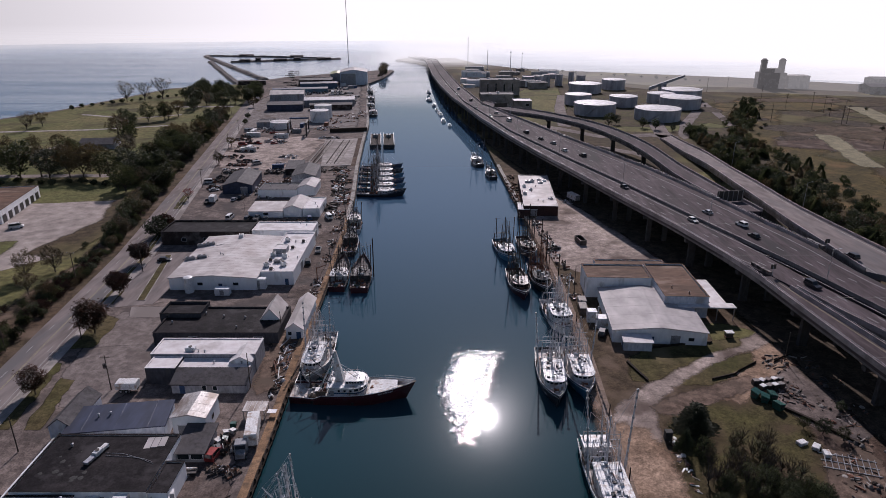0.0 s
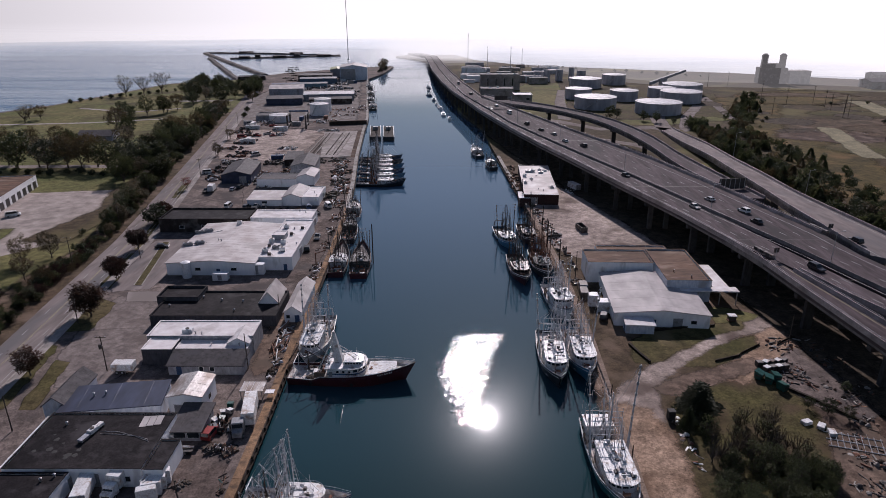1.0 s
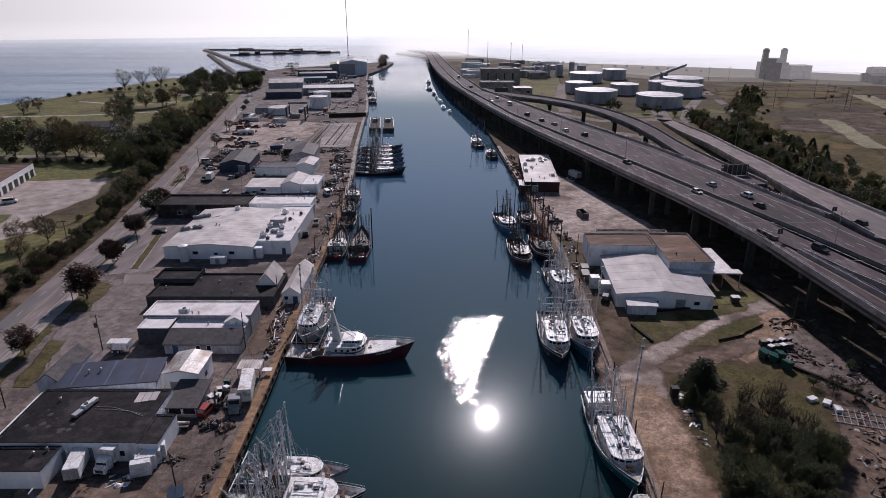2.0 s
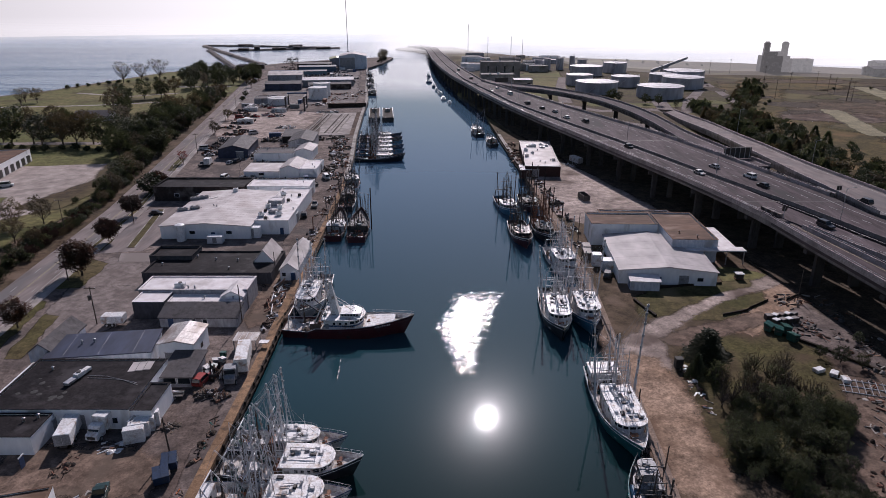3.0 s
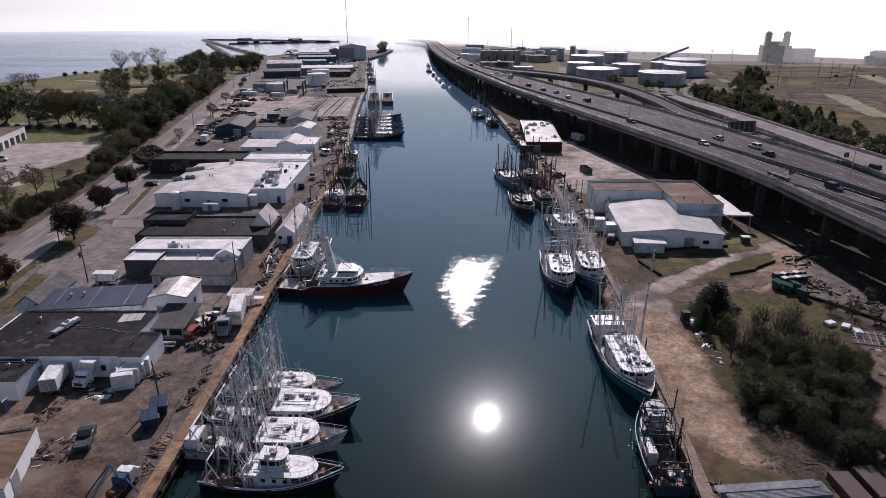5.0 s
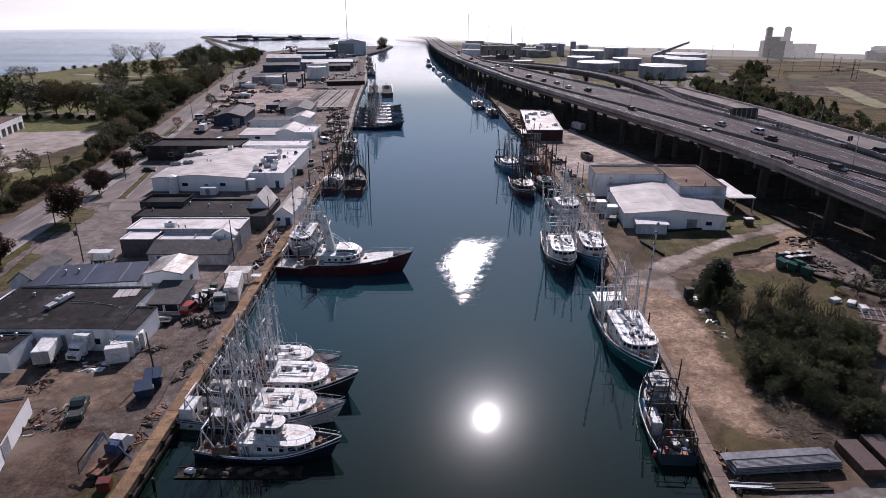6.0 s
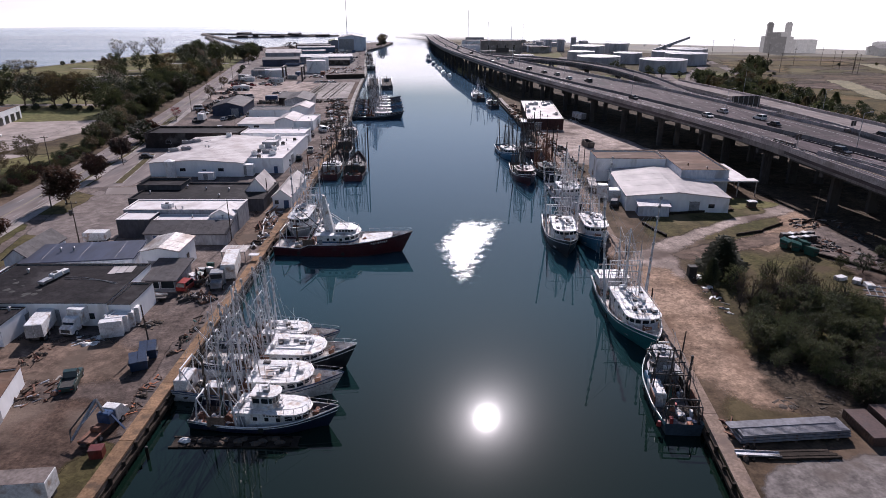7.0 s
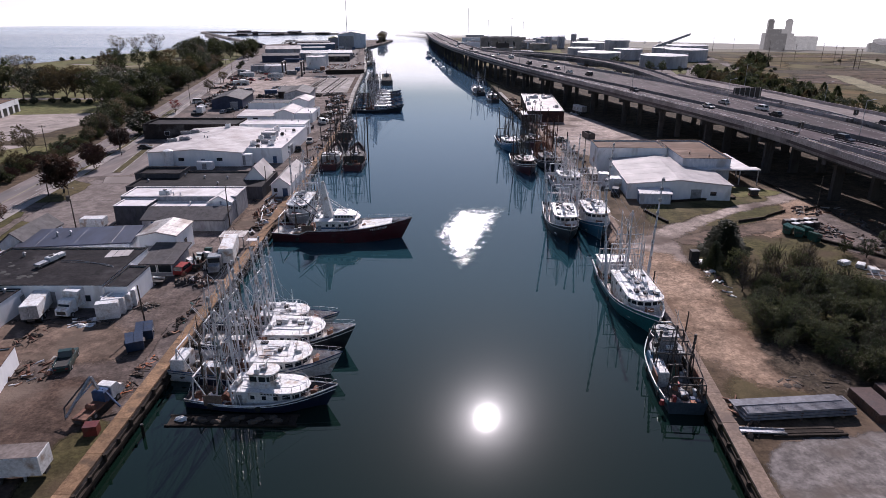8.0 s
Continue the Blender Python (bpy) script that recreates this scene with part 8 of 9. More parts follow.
for k in range(12):
    r_ = random.Random(200 + k)
    p_ = tagged(part("roof_patch", heap(Shape(), 0, 0, 0, r_.uniform(0.25, 0.8), 0.03, r_, 8), BLACK), "black tar patch on the workshop roof", "roof patch", "roof patches")
    p_.matrix_basis = pose(r_.uniform(-73, -64), r_.uniform(90.5, 101), G + 3.7)
trailer(pose(-71.8, 126.0, G, 0, 0, 2), "small white trailer beside the fish house", L=4.6, h=1.6)
for x, y, h, arms in ((-76.0, 126.4, 9.0, 1), (-83.8, 104.5, 8.0, 0), (-44.4, 127.5, 9.0, 0), (-43.0, 152.5, 7.0, 0)):
    pole(x, y, h, "dark timber utility pole", arms)
trans = thing("transformer", "grey pole transformer hung on a timber pole", "transformer", pose(-76.0, 126.1, G + 6.2))
part("can", Shape().disc(0, -0.45, 0, 1.1, 0.35, 10), DARK_STEEL, trans)
part("bracket", Shape().box(-0.1, 0.1, -0.2, 0.3, 0.3, 0.5), STEEL, trans)
# quay gear between the fish house and the boats
mats = (RUST, DARK_TIMBER, STEEL, NET, TIMBER, BOAT_WHITE, DARK_STEEL)
for k, (x, y, w, d, n, h) in enumerate(((-39.6, 140, 3.6, 10, 46, 1.1), (-38.4, 127, 2.2, 10, 34, 0.9), (-39.8, 146, 3, 5, 22, 0.9), (-39.4, 177, 3.2, 6, 20, 0.8), (-39.8, 188, 2.6, 4, 16, 1.6), (-45.5, 259, 5, 5, 30, 1.0),
                                        (-46.5, 281, 5, 18, 44, 0.9), (-50.5, 306, 6, 22, 44, 1.0), (-53, 330, 8, 12, 30, 0.8), (-39.5, 240, 3, 18, 26, 0.7), (-88, 305, 5, 16, 26, 0.9), (-77, 312, 7, 16, 30, 1.0))):
    debris("gear_heap", "fishing gear, dredges and rusty chain heaped on the ground", x, y, w, d, n, mats, 20 + k, h)
for k in range(9):
    r_ = random.Random(300 + k)
    s_ = thing("steel_pipe", "long pale spar lying on the quay", "spar", pose(r_.uniform(-41, -38), r_.uniform(126, 148), G + 0.3, 0, 0, r_.uniform(55, 120)), "spars")
    part("tube", Shape().rod((-2.4, 0, 0.2), (2.4, 0, r_.uniform(0.2, 0.7)), 0.13), BOAT_WHITE if k % 2 else RUST, s_)
gantry = thing("quay_crane", "small rusty mast crane on the quay", "crane", pose(-40.0, 188.0, G))
part("mast", Shape().rod((0, 0, 0), (0, 0, 5), 0.18), RUST, gantry)
part("jib", Shape().rod((0, 0, 4.6), (3.2, -0.6, 6.0), 0.12), RUST, gantry)
part("base", Shape().block(-1, 1, -1, 1, 0, 0.5), CONCRETE, gantry)
for m_, c_, k_, l_ in ((pose(-46.0, 203.5, G, 0, 0, 100), DARK_PAINT, "suv", "dark car parked by the warehouse door"), (pose(-44.6, 215, G, 0, 0, 95), GREY_PAINT, "pickup", "grey pickup parked behind the warehouse"),
                       (pose(-95.9, 205.8, G, 0, 0, 5), DARK_PAINT, "sedan", "dark car in the asphalt car park"), (pose(-87.7, 252.2, G, 0, 0, 85), BOAT_WHITE, "van", "white van in the gravel lot"),
                       (pose(-104.8, 275, G, 0, 0, 95), DARK_PAINT, "pickup", "black pickup in the gravel lot"), (pose(-94.0, 279, G, 0, 0, 80), SILVER_PAINT, "sedan", "silver car in the gravel lot"),
                       (pose(-91.6, 282, G, 0, 0, 80), DARK_PAINT, "suv", "black car in the gravel lot"), (pose(-108.4, 295, G, 0, 0, 20), SILVER_PAINT, "sedan", "silver car beside the dark shed"),
                       (pose(-110.5, 301, G, 0, 0, 20), DARK_PAINT, "suv", "dark car beside the dark shed"), (pose(-115.5, 309, G, 0, 0, 15), BOAT_WHITE, "van", "white van beside the road")):
    car(m_, c_, k_, l_)
car(pose(-168.5, 240.5, G, 0, 0, 30), BOAT_WHITE, "van", "white van in the concrete loading yard")
for k, (x, y) in enumerate(((-80.0, 251.4), (-76.4, 251.8), (-72.9, 251.2), (-54.9, 251.6), (-47.2, 253.0), (-50.5, 243.6))):
    car(pose(x, y, G, 0, 0, 80 + 9 * k), (DARK_PAINT, GREY_PAINT, DARK_PAINT, BLUE_PAINT, BOAT_WHITE, DARK_PAINT)[k], ("suv", "pickup", "sedan", "suv", "van", "pickup")[k], "dark vehicle parked before the packing house" if k != 4 else "white van parked beside the packing house")
box_truck(pose(-102.4, 276.4, G, 0, 0, 95), "white box truck in the gravel lot", L=7.0)
# the big yard beyond
r_ = random.Random(12)
for k in range(46):
    x, y = r_.uniform(-136, -84), r_.uniform(338, 470)
    if -104 < x < -78 and y > 352 and y < 430 or x < -0.18 * (y - 340) - 118:
        continue
    if k % 3 == 0:
        car(pose(x, y, G, 0, 0, r_.uniform(0, 180)), r_.choice((DARK_PAINT, GREY_PAINT, BOAT_WHITE, BLUE_PAINT, RED_PAINT, SILVER_PAINT)), r_.choice(("suv", "pickup", "van", "sedan")), "old vehicle parked in the boatyard")
    elif k % 3 == 1:
        container(pose(x, y, G, 0, 0, r_.choice((0, 8, 90))), "weathered steel container in the boatyard", r_.choice((GREY_PAINT, RUST, BLUE_PAINT, BOAT_WHITE, DARK_STEEL)), r_.choice((6.1, 9.0)))
    else:
        debris("scrap_heap", "scrap and timber heaped in the boatyard", x, y, 7, 7, 8, mats, 400 + k, 0.9)
for k in range(16):
    x, y = r_.uniform(-88, -62), r_.uniform(455, 540)
    debris("scrap_heap", "boat gear laid out beside the tanks", x, y, 8, 8, 7, mats, 500 + k, 0.8)
r_ = random.Random(77)
for k in range(26):
    y = r_.uniform(588, 718)
    x = r_.uniform(-128 - (y - 590) * 0.15, -82 - (y - 590) * 0.1)
    if k % 4 == 0:
        container(pose(x, y, G, 0, 0, r_.choice((8, 98, 20))), "weathered steel container in the boatyard", r_.choice((GREY_PAINT, BLUE_PAINT, BOAT_WHITE, DARK_STEEL)), r_.choice((6.1, 12.0)))
    else:
        debris("scrap_heap", "boats, masts and stored gear crowded on the point", x, y, r_.uniform(8, 16), r_.uniform(5, 9), 18, (DARK_STEEL, DARK_PAINT, BOAT_WHITE, GREY_PAINT), 960 + k, 2.2, "scrap heap")
for k in range(10):
    y = 640 + 26 * k
    plant_x = -150 - 0.16 * (y - 640) + r_.uniform(-10, 10)
    debris("gear_heap", "dark stored gear near the shore of the point", plant_x, y, 14, 6, 14, (DARK_STEEL, DARK_TIMBER, NET), 990 + k, 1.8, "gear heap")
for k, (x, y, w, h) in enumerate(((-318, 1046, 16, 1.8), (-296, 1056, 8, 3.6), (-270, 1067, 20, 1.4), (-240, 1079, 10, 3.0), (-205, 1092, 22, 1.2), (-352, 1160, 24, 1.4), (-260, 1139, 22, 1.6))):
    building("pier_house", "low dark hut on the rock spit", x, x + w, y - 3, y + 3, h, BRICK_WALL, GREY_ROOF, "gx", 1.0, rot=20, base=1.8, seed=140 + k)
wall = thing("retaining_wall", "long dark timber wall across the yard", "wall", pose(-65.5, 446.5, G, 0, 0, 12))
part("boards", Shape().box(-12.8, 12.8, -0.4, 0.4, 0, 2.6), DARK_TIMBER, wall)
part("cap", Shape().box(-12.9, 12.9, -0.5, 0.5, 2.6, 2.8), TIMBER, wall)
lift = thing("boat_lift", "dark steel travelling boat lift frame", "boat lift", pose(-98, 437, G, 0, 0, 6))
for x in (-6, 6):
    for y in (-8, 8):
        part("leg", Shape().box(x - 0.5, x + 0.5, y - 0.5, y + 0.5, 0.3, 9), DARK_STEEL, lift)
        part("wheel", Shape().rod((x - 0.4, y, 0.7), (x + 0.4, y, 0.7), 0.7, n=12), BLACK, lift)
    part("side_beam", Shape().box(x - 0.5, x + 0.5, -8.6, 8.6, 8.2, 9.2), DARK_STEEL, lift)
    part("lower_beam", Shape().box(x - 0.4, x + 0.4, -8.6, 8.6, 1.4, 2.2), DARK_STEEL, lift)
part("cross_beam", Shape().box(-6.5, 6.5, 7.6, 8.6, 9.2, 10.2), BLUE_PAINT, lift)

# the east bank
trailer(pose(58.6, 278.6, G, 0, 0, 112), "white box trailer beside the viaduct", L=7.0, h=2.3)
skip = thing("skip", "dark open steel skip on the hardstanding", "skip", pose(50.9, 223.8, G, 0, 0, 100))
for q in ((-3, 3, -1.2, -1.1), (-3, 3, 1.1, 1.2), (-3, -2.9, -1.1, 1.1), (2.9, 3, -1.1, 1.1)):
    part("side", Shape().box(*q, 0.2, 2.0), DARK_STEEL, skip)
part("floor", Shape().box(-2.9, 2.9, -1.1, 1.1, 0.05, 0.25), RUST, skip)
car(pose(39.8, 217, G, 0, 0, 15), DARK_PAINT, "pickup", "dark pickup parked on the quay")
debris("gear_heap", "dredges and rope on the east quay", 37.6, 235, 2.4, 26, 30, mats, 40, 0.8)
debris("gear_heap", "pallets and frames stacked by the brick market", 33.6, 300, 5, 50, 60, (TIMBER, DARK_TIMBER, RUST, STEEL), 41, 0.9)
debris("gear_heap", "white boards stacked by the market trailer", 55.0, 276, 5, 6, 12, (BOAT_WHITE, CONCRETE), 42, 0.4)
for k, (x, y, l, w, h, c) in enumerate(((43.6, 157.6, 3.2, 3.0, 2.9, BOAT_WHITE), (41.4, 161.0, 2.6, 2.6, 3.2, BOAT_WHITE), (40.2, 167, 2.3, 4.5, 1.8, DARK_STEEL), (41.0, 172.0, 2.3, 3.6, 1.7, GREY_PAINT))):
    c_ = thing("plant_box", "white cooling unit beside the metal shed" if k < 2 else "dark steel plant box beside the metal shed", "cooling unit", pose(x, y, G, 0, 0, -4), "cooling units")
    part("body", Shape().block(-l / 2, l / 2, -w / 2, w / 2, 0, h, 0.08), c, c_)
    part("top_cover", Shape().box(-l / 2 + 0.1, l / 2 - 0.1, -w / 2 + 0.1, w / 2 - 0.1, h, h + 0.08), WHITE if k < 2 else DARK_STEEL, c_)
car(pose(42.6, 153, G, 0, 0, 70), DARK_PAINT, "suv", "dark car beside the cooling units")
pole(40.0, 178.9, 9.0, "dark timber pole by the metal shed", 0)
for x, y, h in ((35.6, 206, 9.5), (36.2, 222, 10.0), (34.6, 244, 9.0), (33.4, 262, 9.5), (37.4, 192, 8.0)):
    pole(x, y, h, "tall dark timber mooring pile at the quay edge", 0, 0.22, DARK_TIMBER)
for y in (96, 116, 140, 160):
    pole(along(QUAY_R, y) + 0.9, y, 3.2, "timber mooring post on the east quay", 0, 0.16, DARK_TIMBER)
pole(33.3, 78.4, 4.4, "leaning dark timber pole on the east quay", 0, 0.13, lean=(0.4, 0.6))
pole(84.5, 139, 8, "thin timber pole under the viaduct", 0, 0.1)
# scrapyard
for k in range(9):
    c_ = container(pose(72.6 + 1.5 * (k % 5) + 0.6 * (k // 5), 128.6 + 0.3 * (k % 5) - 2.2 * (k // 5), G, 0, 0, 22 + (k * 37) % 40 - 20), "dark crate with white lid in the scrapyard", DARK_STEEL, 1.5, 1.2, 1.3, "lidded crates", "crate")
    part("lid", Shape().block(-0.72, 0.72, -0.62, 0.62, 1.2, 1.3, 0.03), BOAT_WHITE if k % 2 else GREY_DECK, c_, "white lid" if k % 2 else "dark lid")
for k, (x, y) in enumerate(((70.2, 123.4), (71.4, 121.7), (73.4, 122.6), (73.0, 118.8))):
    dumpster(pose(x, y, G, 0, 0, 40 + 25 * k), GREEN_PAINT, "dark green dumpster in the scrapyard", "green dumpsters").scale = (1.0, 0.95, 1.1)
for k, (x, y) in enumerate(((72.0, 106.9), (74.2, 105.6), (75.2, 103.6))):
    container(pose(x, y, G, 0, 0, 20 + 30 * k), "white box standing in the scrapyard", BOAT_WHITE, 1.9, 0.7, 1.3, "white boxes", "box")
r_ = random.Random(31)
for k in range(22):
    x, y = r_.uniform(76, 91), r_.uniform(82, 139)
    debris("scrap_heap", "rusty scrap and rubble in the scrapyard", x, y, 6, 6, 12, (RUST, CONCRETE, DARK_TIMBER, TIMBER, DARK_STEEL, DARK_PAINT), 600 + k, 0.7)
for k, (x, y) in enumerate(((66, 76), (69.5, 83), (73, 89.5), (76.5, 95.5), (71, 78.5), (76, 87))):
    debris("scrap_heap", "dark timber and rubble beside the thicket", x, y, 5, 5, 14, (DARK_TIMBER, RUST, TIMBER, CONCRETE, DARK_STEEL), 650 + k, 0.7)
racks = thing("steel_racks", "row of pale steel boat cradles on the ground", "cradles", pose(78.0, 100.6, G, 0, 0, -18))
for k in range(9):
    part("cradle_bar", Shape().rod((-4.5 + k * 1.1, -2.6, 0.3), (-4.1 + k * 1.1, 2.6, 0.3), 0.08, n=5), STEEL, racks)
for y in (-2.2, 0, 2.2):
    part("cradle_rail", Shape().rod((-5, y, 0.15), (5, y, 0.15), 0.09, n=5), STEEL, racks)
for pts_ in (((63.4, 130.6), (69.8, 132.9), (71, 134.2), (76.9, 138.2)), ((45.4, 138.6), (46.6, 134.2), (48, 130)), ((52, 145), (62, 147.2), (70, 148.2)), ((74.5, 119), (78.3, 114.3), (84, 106)), ((81.6, 138.4), (84.6, 140.6), (87.7, 142.2))):
    b_ = thing("timber_edge", "row of dark timber baulks along the track", "timber", Matrix(), "timber edges")
    for (xa, ya), (xb, yb) in zip(pts_, pts_[1:]):
        part("baulk", Shape().loft([[(x - 0.2, y - 0.2, G), (x + 0.25, y + 0.2, G), (x + 0.25, y + 0.2, G + 0.55), (x - 0.2, y - 0.2, G + 0.55)] for x, y in ((xa, ya), (xb, yb))]), DARK_TIMBER, b_)
gen = thing("plant_box", "small white cabin at the end of the grass", "cabin", pose(75.8, 151.4, G))
part("body", Shape().block(-0.9, 0.9, -0.7, 0.7, 0.3, 1.5), DARK_STEEL, gen)
part("roof", Shape().block(-1.1, 1.1, -0.9, 0.9, 1.5, 1.65, 0.03), BOAT_WHITE, gen)
part("skid", Shape().box(-1.1, 1.1, -0.6, 0.6, 0, 0.3), RUST, gen)
debris("scrap_heap", "junk and pallets along the grass edge", 46.4, 101, 2.0, 16, 30, (CONCRETE, BOAT_WHITE, RUST, TIMBER), 44, 0.4)
bb = thing("tank_box", "black steel box at the grass edge", "box", pose(45.6, 108.4, G))
part("body", Shape().block(-0.7, 0.7, -0.6, 0.6, 0, 2.0), BLACK, bb)
part("lid", Shape().block(-0.75, 0.75, -0.65, 0.65, 2.0, 2.1, 0.03), BLACK, bb)
# stacked steel sheets and rusty containers, near end of the east bank
stack = thing("sheet_stack", "stack of long corrugated steel sheets on bearers", "sheet stack", pose(40.1, 61.8, G, 0, 0, 5.0))
for k in range(3):
    part("steel_sheet", Shape().block(-6.6 + 0.12 * k, 6.6 - 0.1 * k, -1.3 + 0.05 * k, 1.25, 0.3 + 0.34 * k, 0.56 + 0.34 * k, 0.04), DULL_STEEL, stack)
    for x in (-5, 0, 5):
        part("bearer", Shape().box(x - 0.12, x + 0.12, -1.35, 1.3, 0.02 if k == 0 else 0.56 + 0.34 * (k - 1), 0.3 + 0.34 * k), TIMBER, stack)
for k in range(12):
    part("corrugation", Shape().box(-6.2, 6.2, -1.2 + k * 0.2, -1.15 + k * 0.2, 1.24, 1.27), DULL_STEEL, stack)
part("top_sheet", Shape().block(-7.2, 5.6, 0.2, 1.5, 1.27, 1.33, 0.02), DULL_STEEL, stack, "grey loose sheet on the stack")
for x, y in ((49.6, 62.6), (53.2, 63.6)):
    container(pose(x, y, G, 0, 0, 92), "low rusty steel box on the ground", BROWN_PAINT, 5.6, 1.2, 2.6, "rusty boxes", "steel box")
container(pose(52.6, 49.0, G, 0, 0, 80), "orange-brown rusty steel box", RUST, 6, 2.4)
tim = thing("timber_stack", "low stack of dark timbers beside the sheets", "timber", pose(39.6, 58.2, G, 0, 0, 2), "timber")
for k in range(4):
    part("timber_beam", Shape().box(-4.0 + 0.2 * k, 4.2 - 0.3 * k, -0.7 + 0.36 * k, -0.4 + 0.36 * k, 0, 0.3 + 0.05 * (k % 2)), DARK_TIMBER, tim)
gang = thing("gangplank", "pale aluminium gangplank at the quay edge", "gangplank", pose(34.6, 58.2, G + 0.22, 0, 0, -4))
part("tread", Shape().box(-2.2, 2.6, -0.4, 0.4, 0.02, 0.1), STEEL, gang)
for y in (-0.4, 0.4):
    part("side_rail", Shape().box(-2.2, 2.6, y - 0.03, y + 0.03, 0.1, 0.25), STEEL, gang)
debris("scrap_heap", "ropes and stakes at the broken quay", 33.9, 61, 1.6, 7, 20, (DARK_TIMBER, TIMBER, RUST), 45, 0.8)
debris("scrap_heap", "rubble and brush under the thicket", 47, 68, 12, 4, 22, (BARK, NET, BARK), 46, 0.2)

# ---- highway traffic, signs and lamps ----
for k, (x, y, c_, kd, deg) in enumerate(((98.6, 157, DARK_PAINT, "suv", -74), (86.8, 212.6, BOAT_WHITE, "sedan", -74), (101.6, 207.7, BOAT_WHITE, "suv", 106), (100.7, 196.3, DARK_PAINT, "sedan", 106), (74.6, 256, DARK_PAINT, "sedan", -72),
                                         (59.6, 345.7, GREY_PAINT, "sedan", 108), (62.4, 327, BOAT_WHITE, "sedan", 108), (69.4, 315, DARK_PAINT, "suv", 108), (54.6, 358, DARK_PAINT, "sedan", 108), (95.4, 221.6, SILVER_PAINT, "sedan", 106),
                                         (42.6, 418, BOAT_WHITE, "van", 108), (48.8, 377, DARK_PAINT, "suv", 108), (32, 436, GREY_PAINT, "sedan", -72), (24, 474, DARK_PAINT, "sedan", -72), (37, 450, BOAT_WHITE, "sedan", 108), (22, 520, DARK_PAINT, "suv", 106),
                                         (12, 560, BOAT_WHITE, "sedan", -76), (14, 600, GREY_PAINT, "van", 100), (3, 640, DARK_PAINT, "sedan", -80), (121.5, 178, DARK_PAINT, "suv", 100))):
    car(pose(x, y, deck_z(y), 0, 0, deg), c_, kd, "car driving on the elevated highway", "highway cars")


def attenuator(x, y, deg):
    ob = thing("crash_cushion", "striped crash cushion with a sign at the gore", "crash cushion", pose(x, y, deck_z(y), 0, 0, deg))
    for k in range(6):
        part("cell", Shape().block(-1.0 - k * 1.3, 0.2 - k * 1.3, -0.45, 0.45, 0, 0.85, 0.04), DARK_STEEL if k % 2 else GREY_DECK, ob)
    part("sign_post", Shape().rod((1.0, 0, 0), (1.0, 0, 3.2), 0.08), STEEL, ob)
    part("sign", Shape().box(0.95, 1.02, -0.8, 0.8, 2.0, 3.4), DARK_STEEL, ob)


attenuator(91.2, 165.5, -78)
attenuator(117.6, 186, -80)
big = thing("road_sign", "big overhead road sign seen from behind", "road sign", pose(111.5, 240.5, 12.5, 0, 0, 8))
part("panel", Shape().box(-5.5, 5.5, -0.12, 0.12, 0.4, 4.6), DARK_STEEL, big)
for k in range(6):
    part("stiffener", Shape().box(-5.2 + k * 2, -5.0 + k * 2, -0.3, -0.12, 0.5, 4.5), STEEL, big)
for x in (-5, 5):
    part("post", Shape().rod((x, 0.3, -11), (x, 0.3, 4.4), 0.22), STEEL, big)
gan = thing("road_sign", "dark overhead sign across the far carriageway", "road sign", pose(39.5, 446, 13.6, 0, 0, 8))
part("panel", Shape().box(-4.5, 4.5, -0.12, 0.12, 5.0, 8.0), DARK_STEEL, gan)
part("post", Shape().rod((7.2, 0.2, 0), (7.2, 0.2, 7.5), 0.2), STEEL, gan)
part("truss", Shape().rod((-4.5, 0.2, 6.5), (7.2, 0.2, 6.5), 0.15), STEEL, gan)
for y in (100, 160, 208, 262, 318, 372, 432, 500, 580):
    pole(along(MEDIAN, y), y, 9.5, "tall steel lamp post on the highway median", 0, 0.11, STEEL, base=deck_z(y), lamp=True)
for k, y in enumerate((190, 250, 330)):
    pole(141 + k * 5, y, 16, "tall steel lamp beside the entry ramp", 0, 0.13, STEEL, lamp=True)

# ---- poles and wires along the road, masts ----
tops = []
for k, y in enumerate(range(60, 540, 42)):
    x = along(ROAD_L, y) - 3.2
    pole(x, y, 11.0, "timber utility pole beside the road", 1)
    tops.append((x, y, G + 10.6))
for dx in (-1.1, 1.1):
    w_ = tagged(part("power_line", wire([(x + dx, y, z) for x, y, z in tops], 0.45), BLACK), "sagging power lines along the road", "power line", "power lines")
for k, y in enumerate((104, 150, 196, 300, 345, 390, 440)):
    pole(along(ROAD_R, y) + 3.4, y, 9.5, "timber pole on the harbour side of the road", 1 if k > 2 else 0)
r_ = random.Random(90)
for k in range(12):
    pole(r_.uniform(215, 330), r_.uniform(470, 690), 14, "tall timber power pole in the field", 2, 0.18)
pole(268, 388, 16, "tall timber power pole in the field", 1, 0.18)
for x, y, h, r, l in ((-142.7, 1009, 150, 0.55, "tall slim radio mast on the far bank"), (35.5, 952, 40, 0.5, "slim lattice mast beside the highway"), (60, 900, 26, 0.35, "slim lattice mast by the shore"), (83, 820, 30, 0.4, "dark chimney stack beyond the plant"), (104, 880, 24, 0.3, "thin mast by the shore")):
    t_ = thing("radio_mast", l, "mast", pose(x, y, G), "masts")
    part("column", Shape().rod((0, 0, 0), (0, 0, h), r, r * 0.7, 6), STEEL, t_)
    part("foot", Shape().block(-1.5, 1.5, -1.5, 1.5, -0.2, 1.0), CONCRETE, t_)
    part("platform", Shape().disc(0, 0, h * 0.93, h * 0.95, r * 2.2, 8), STEEL, t_)
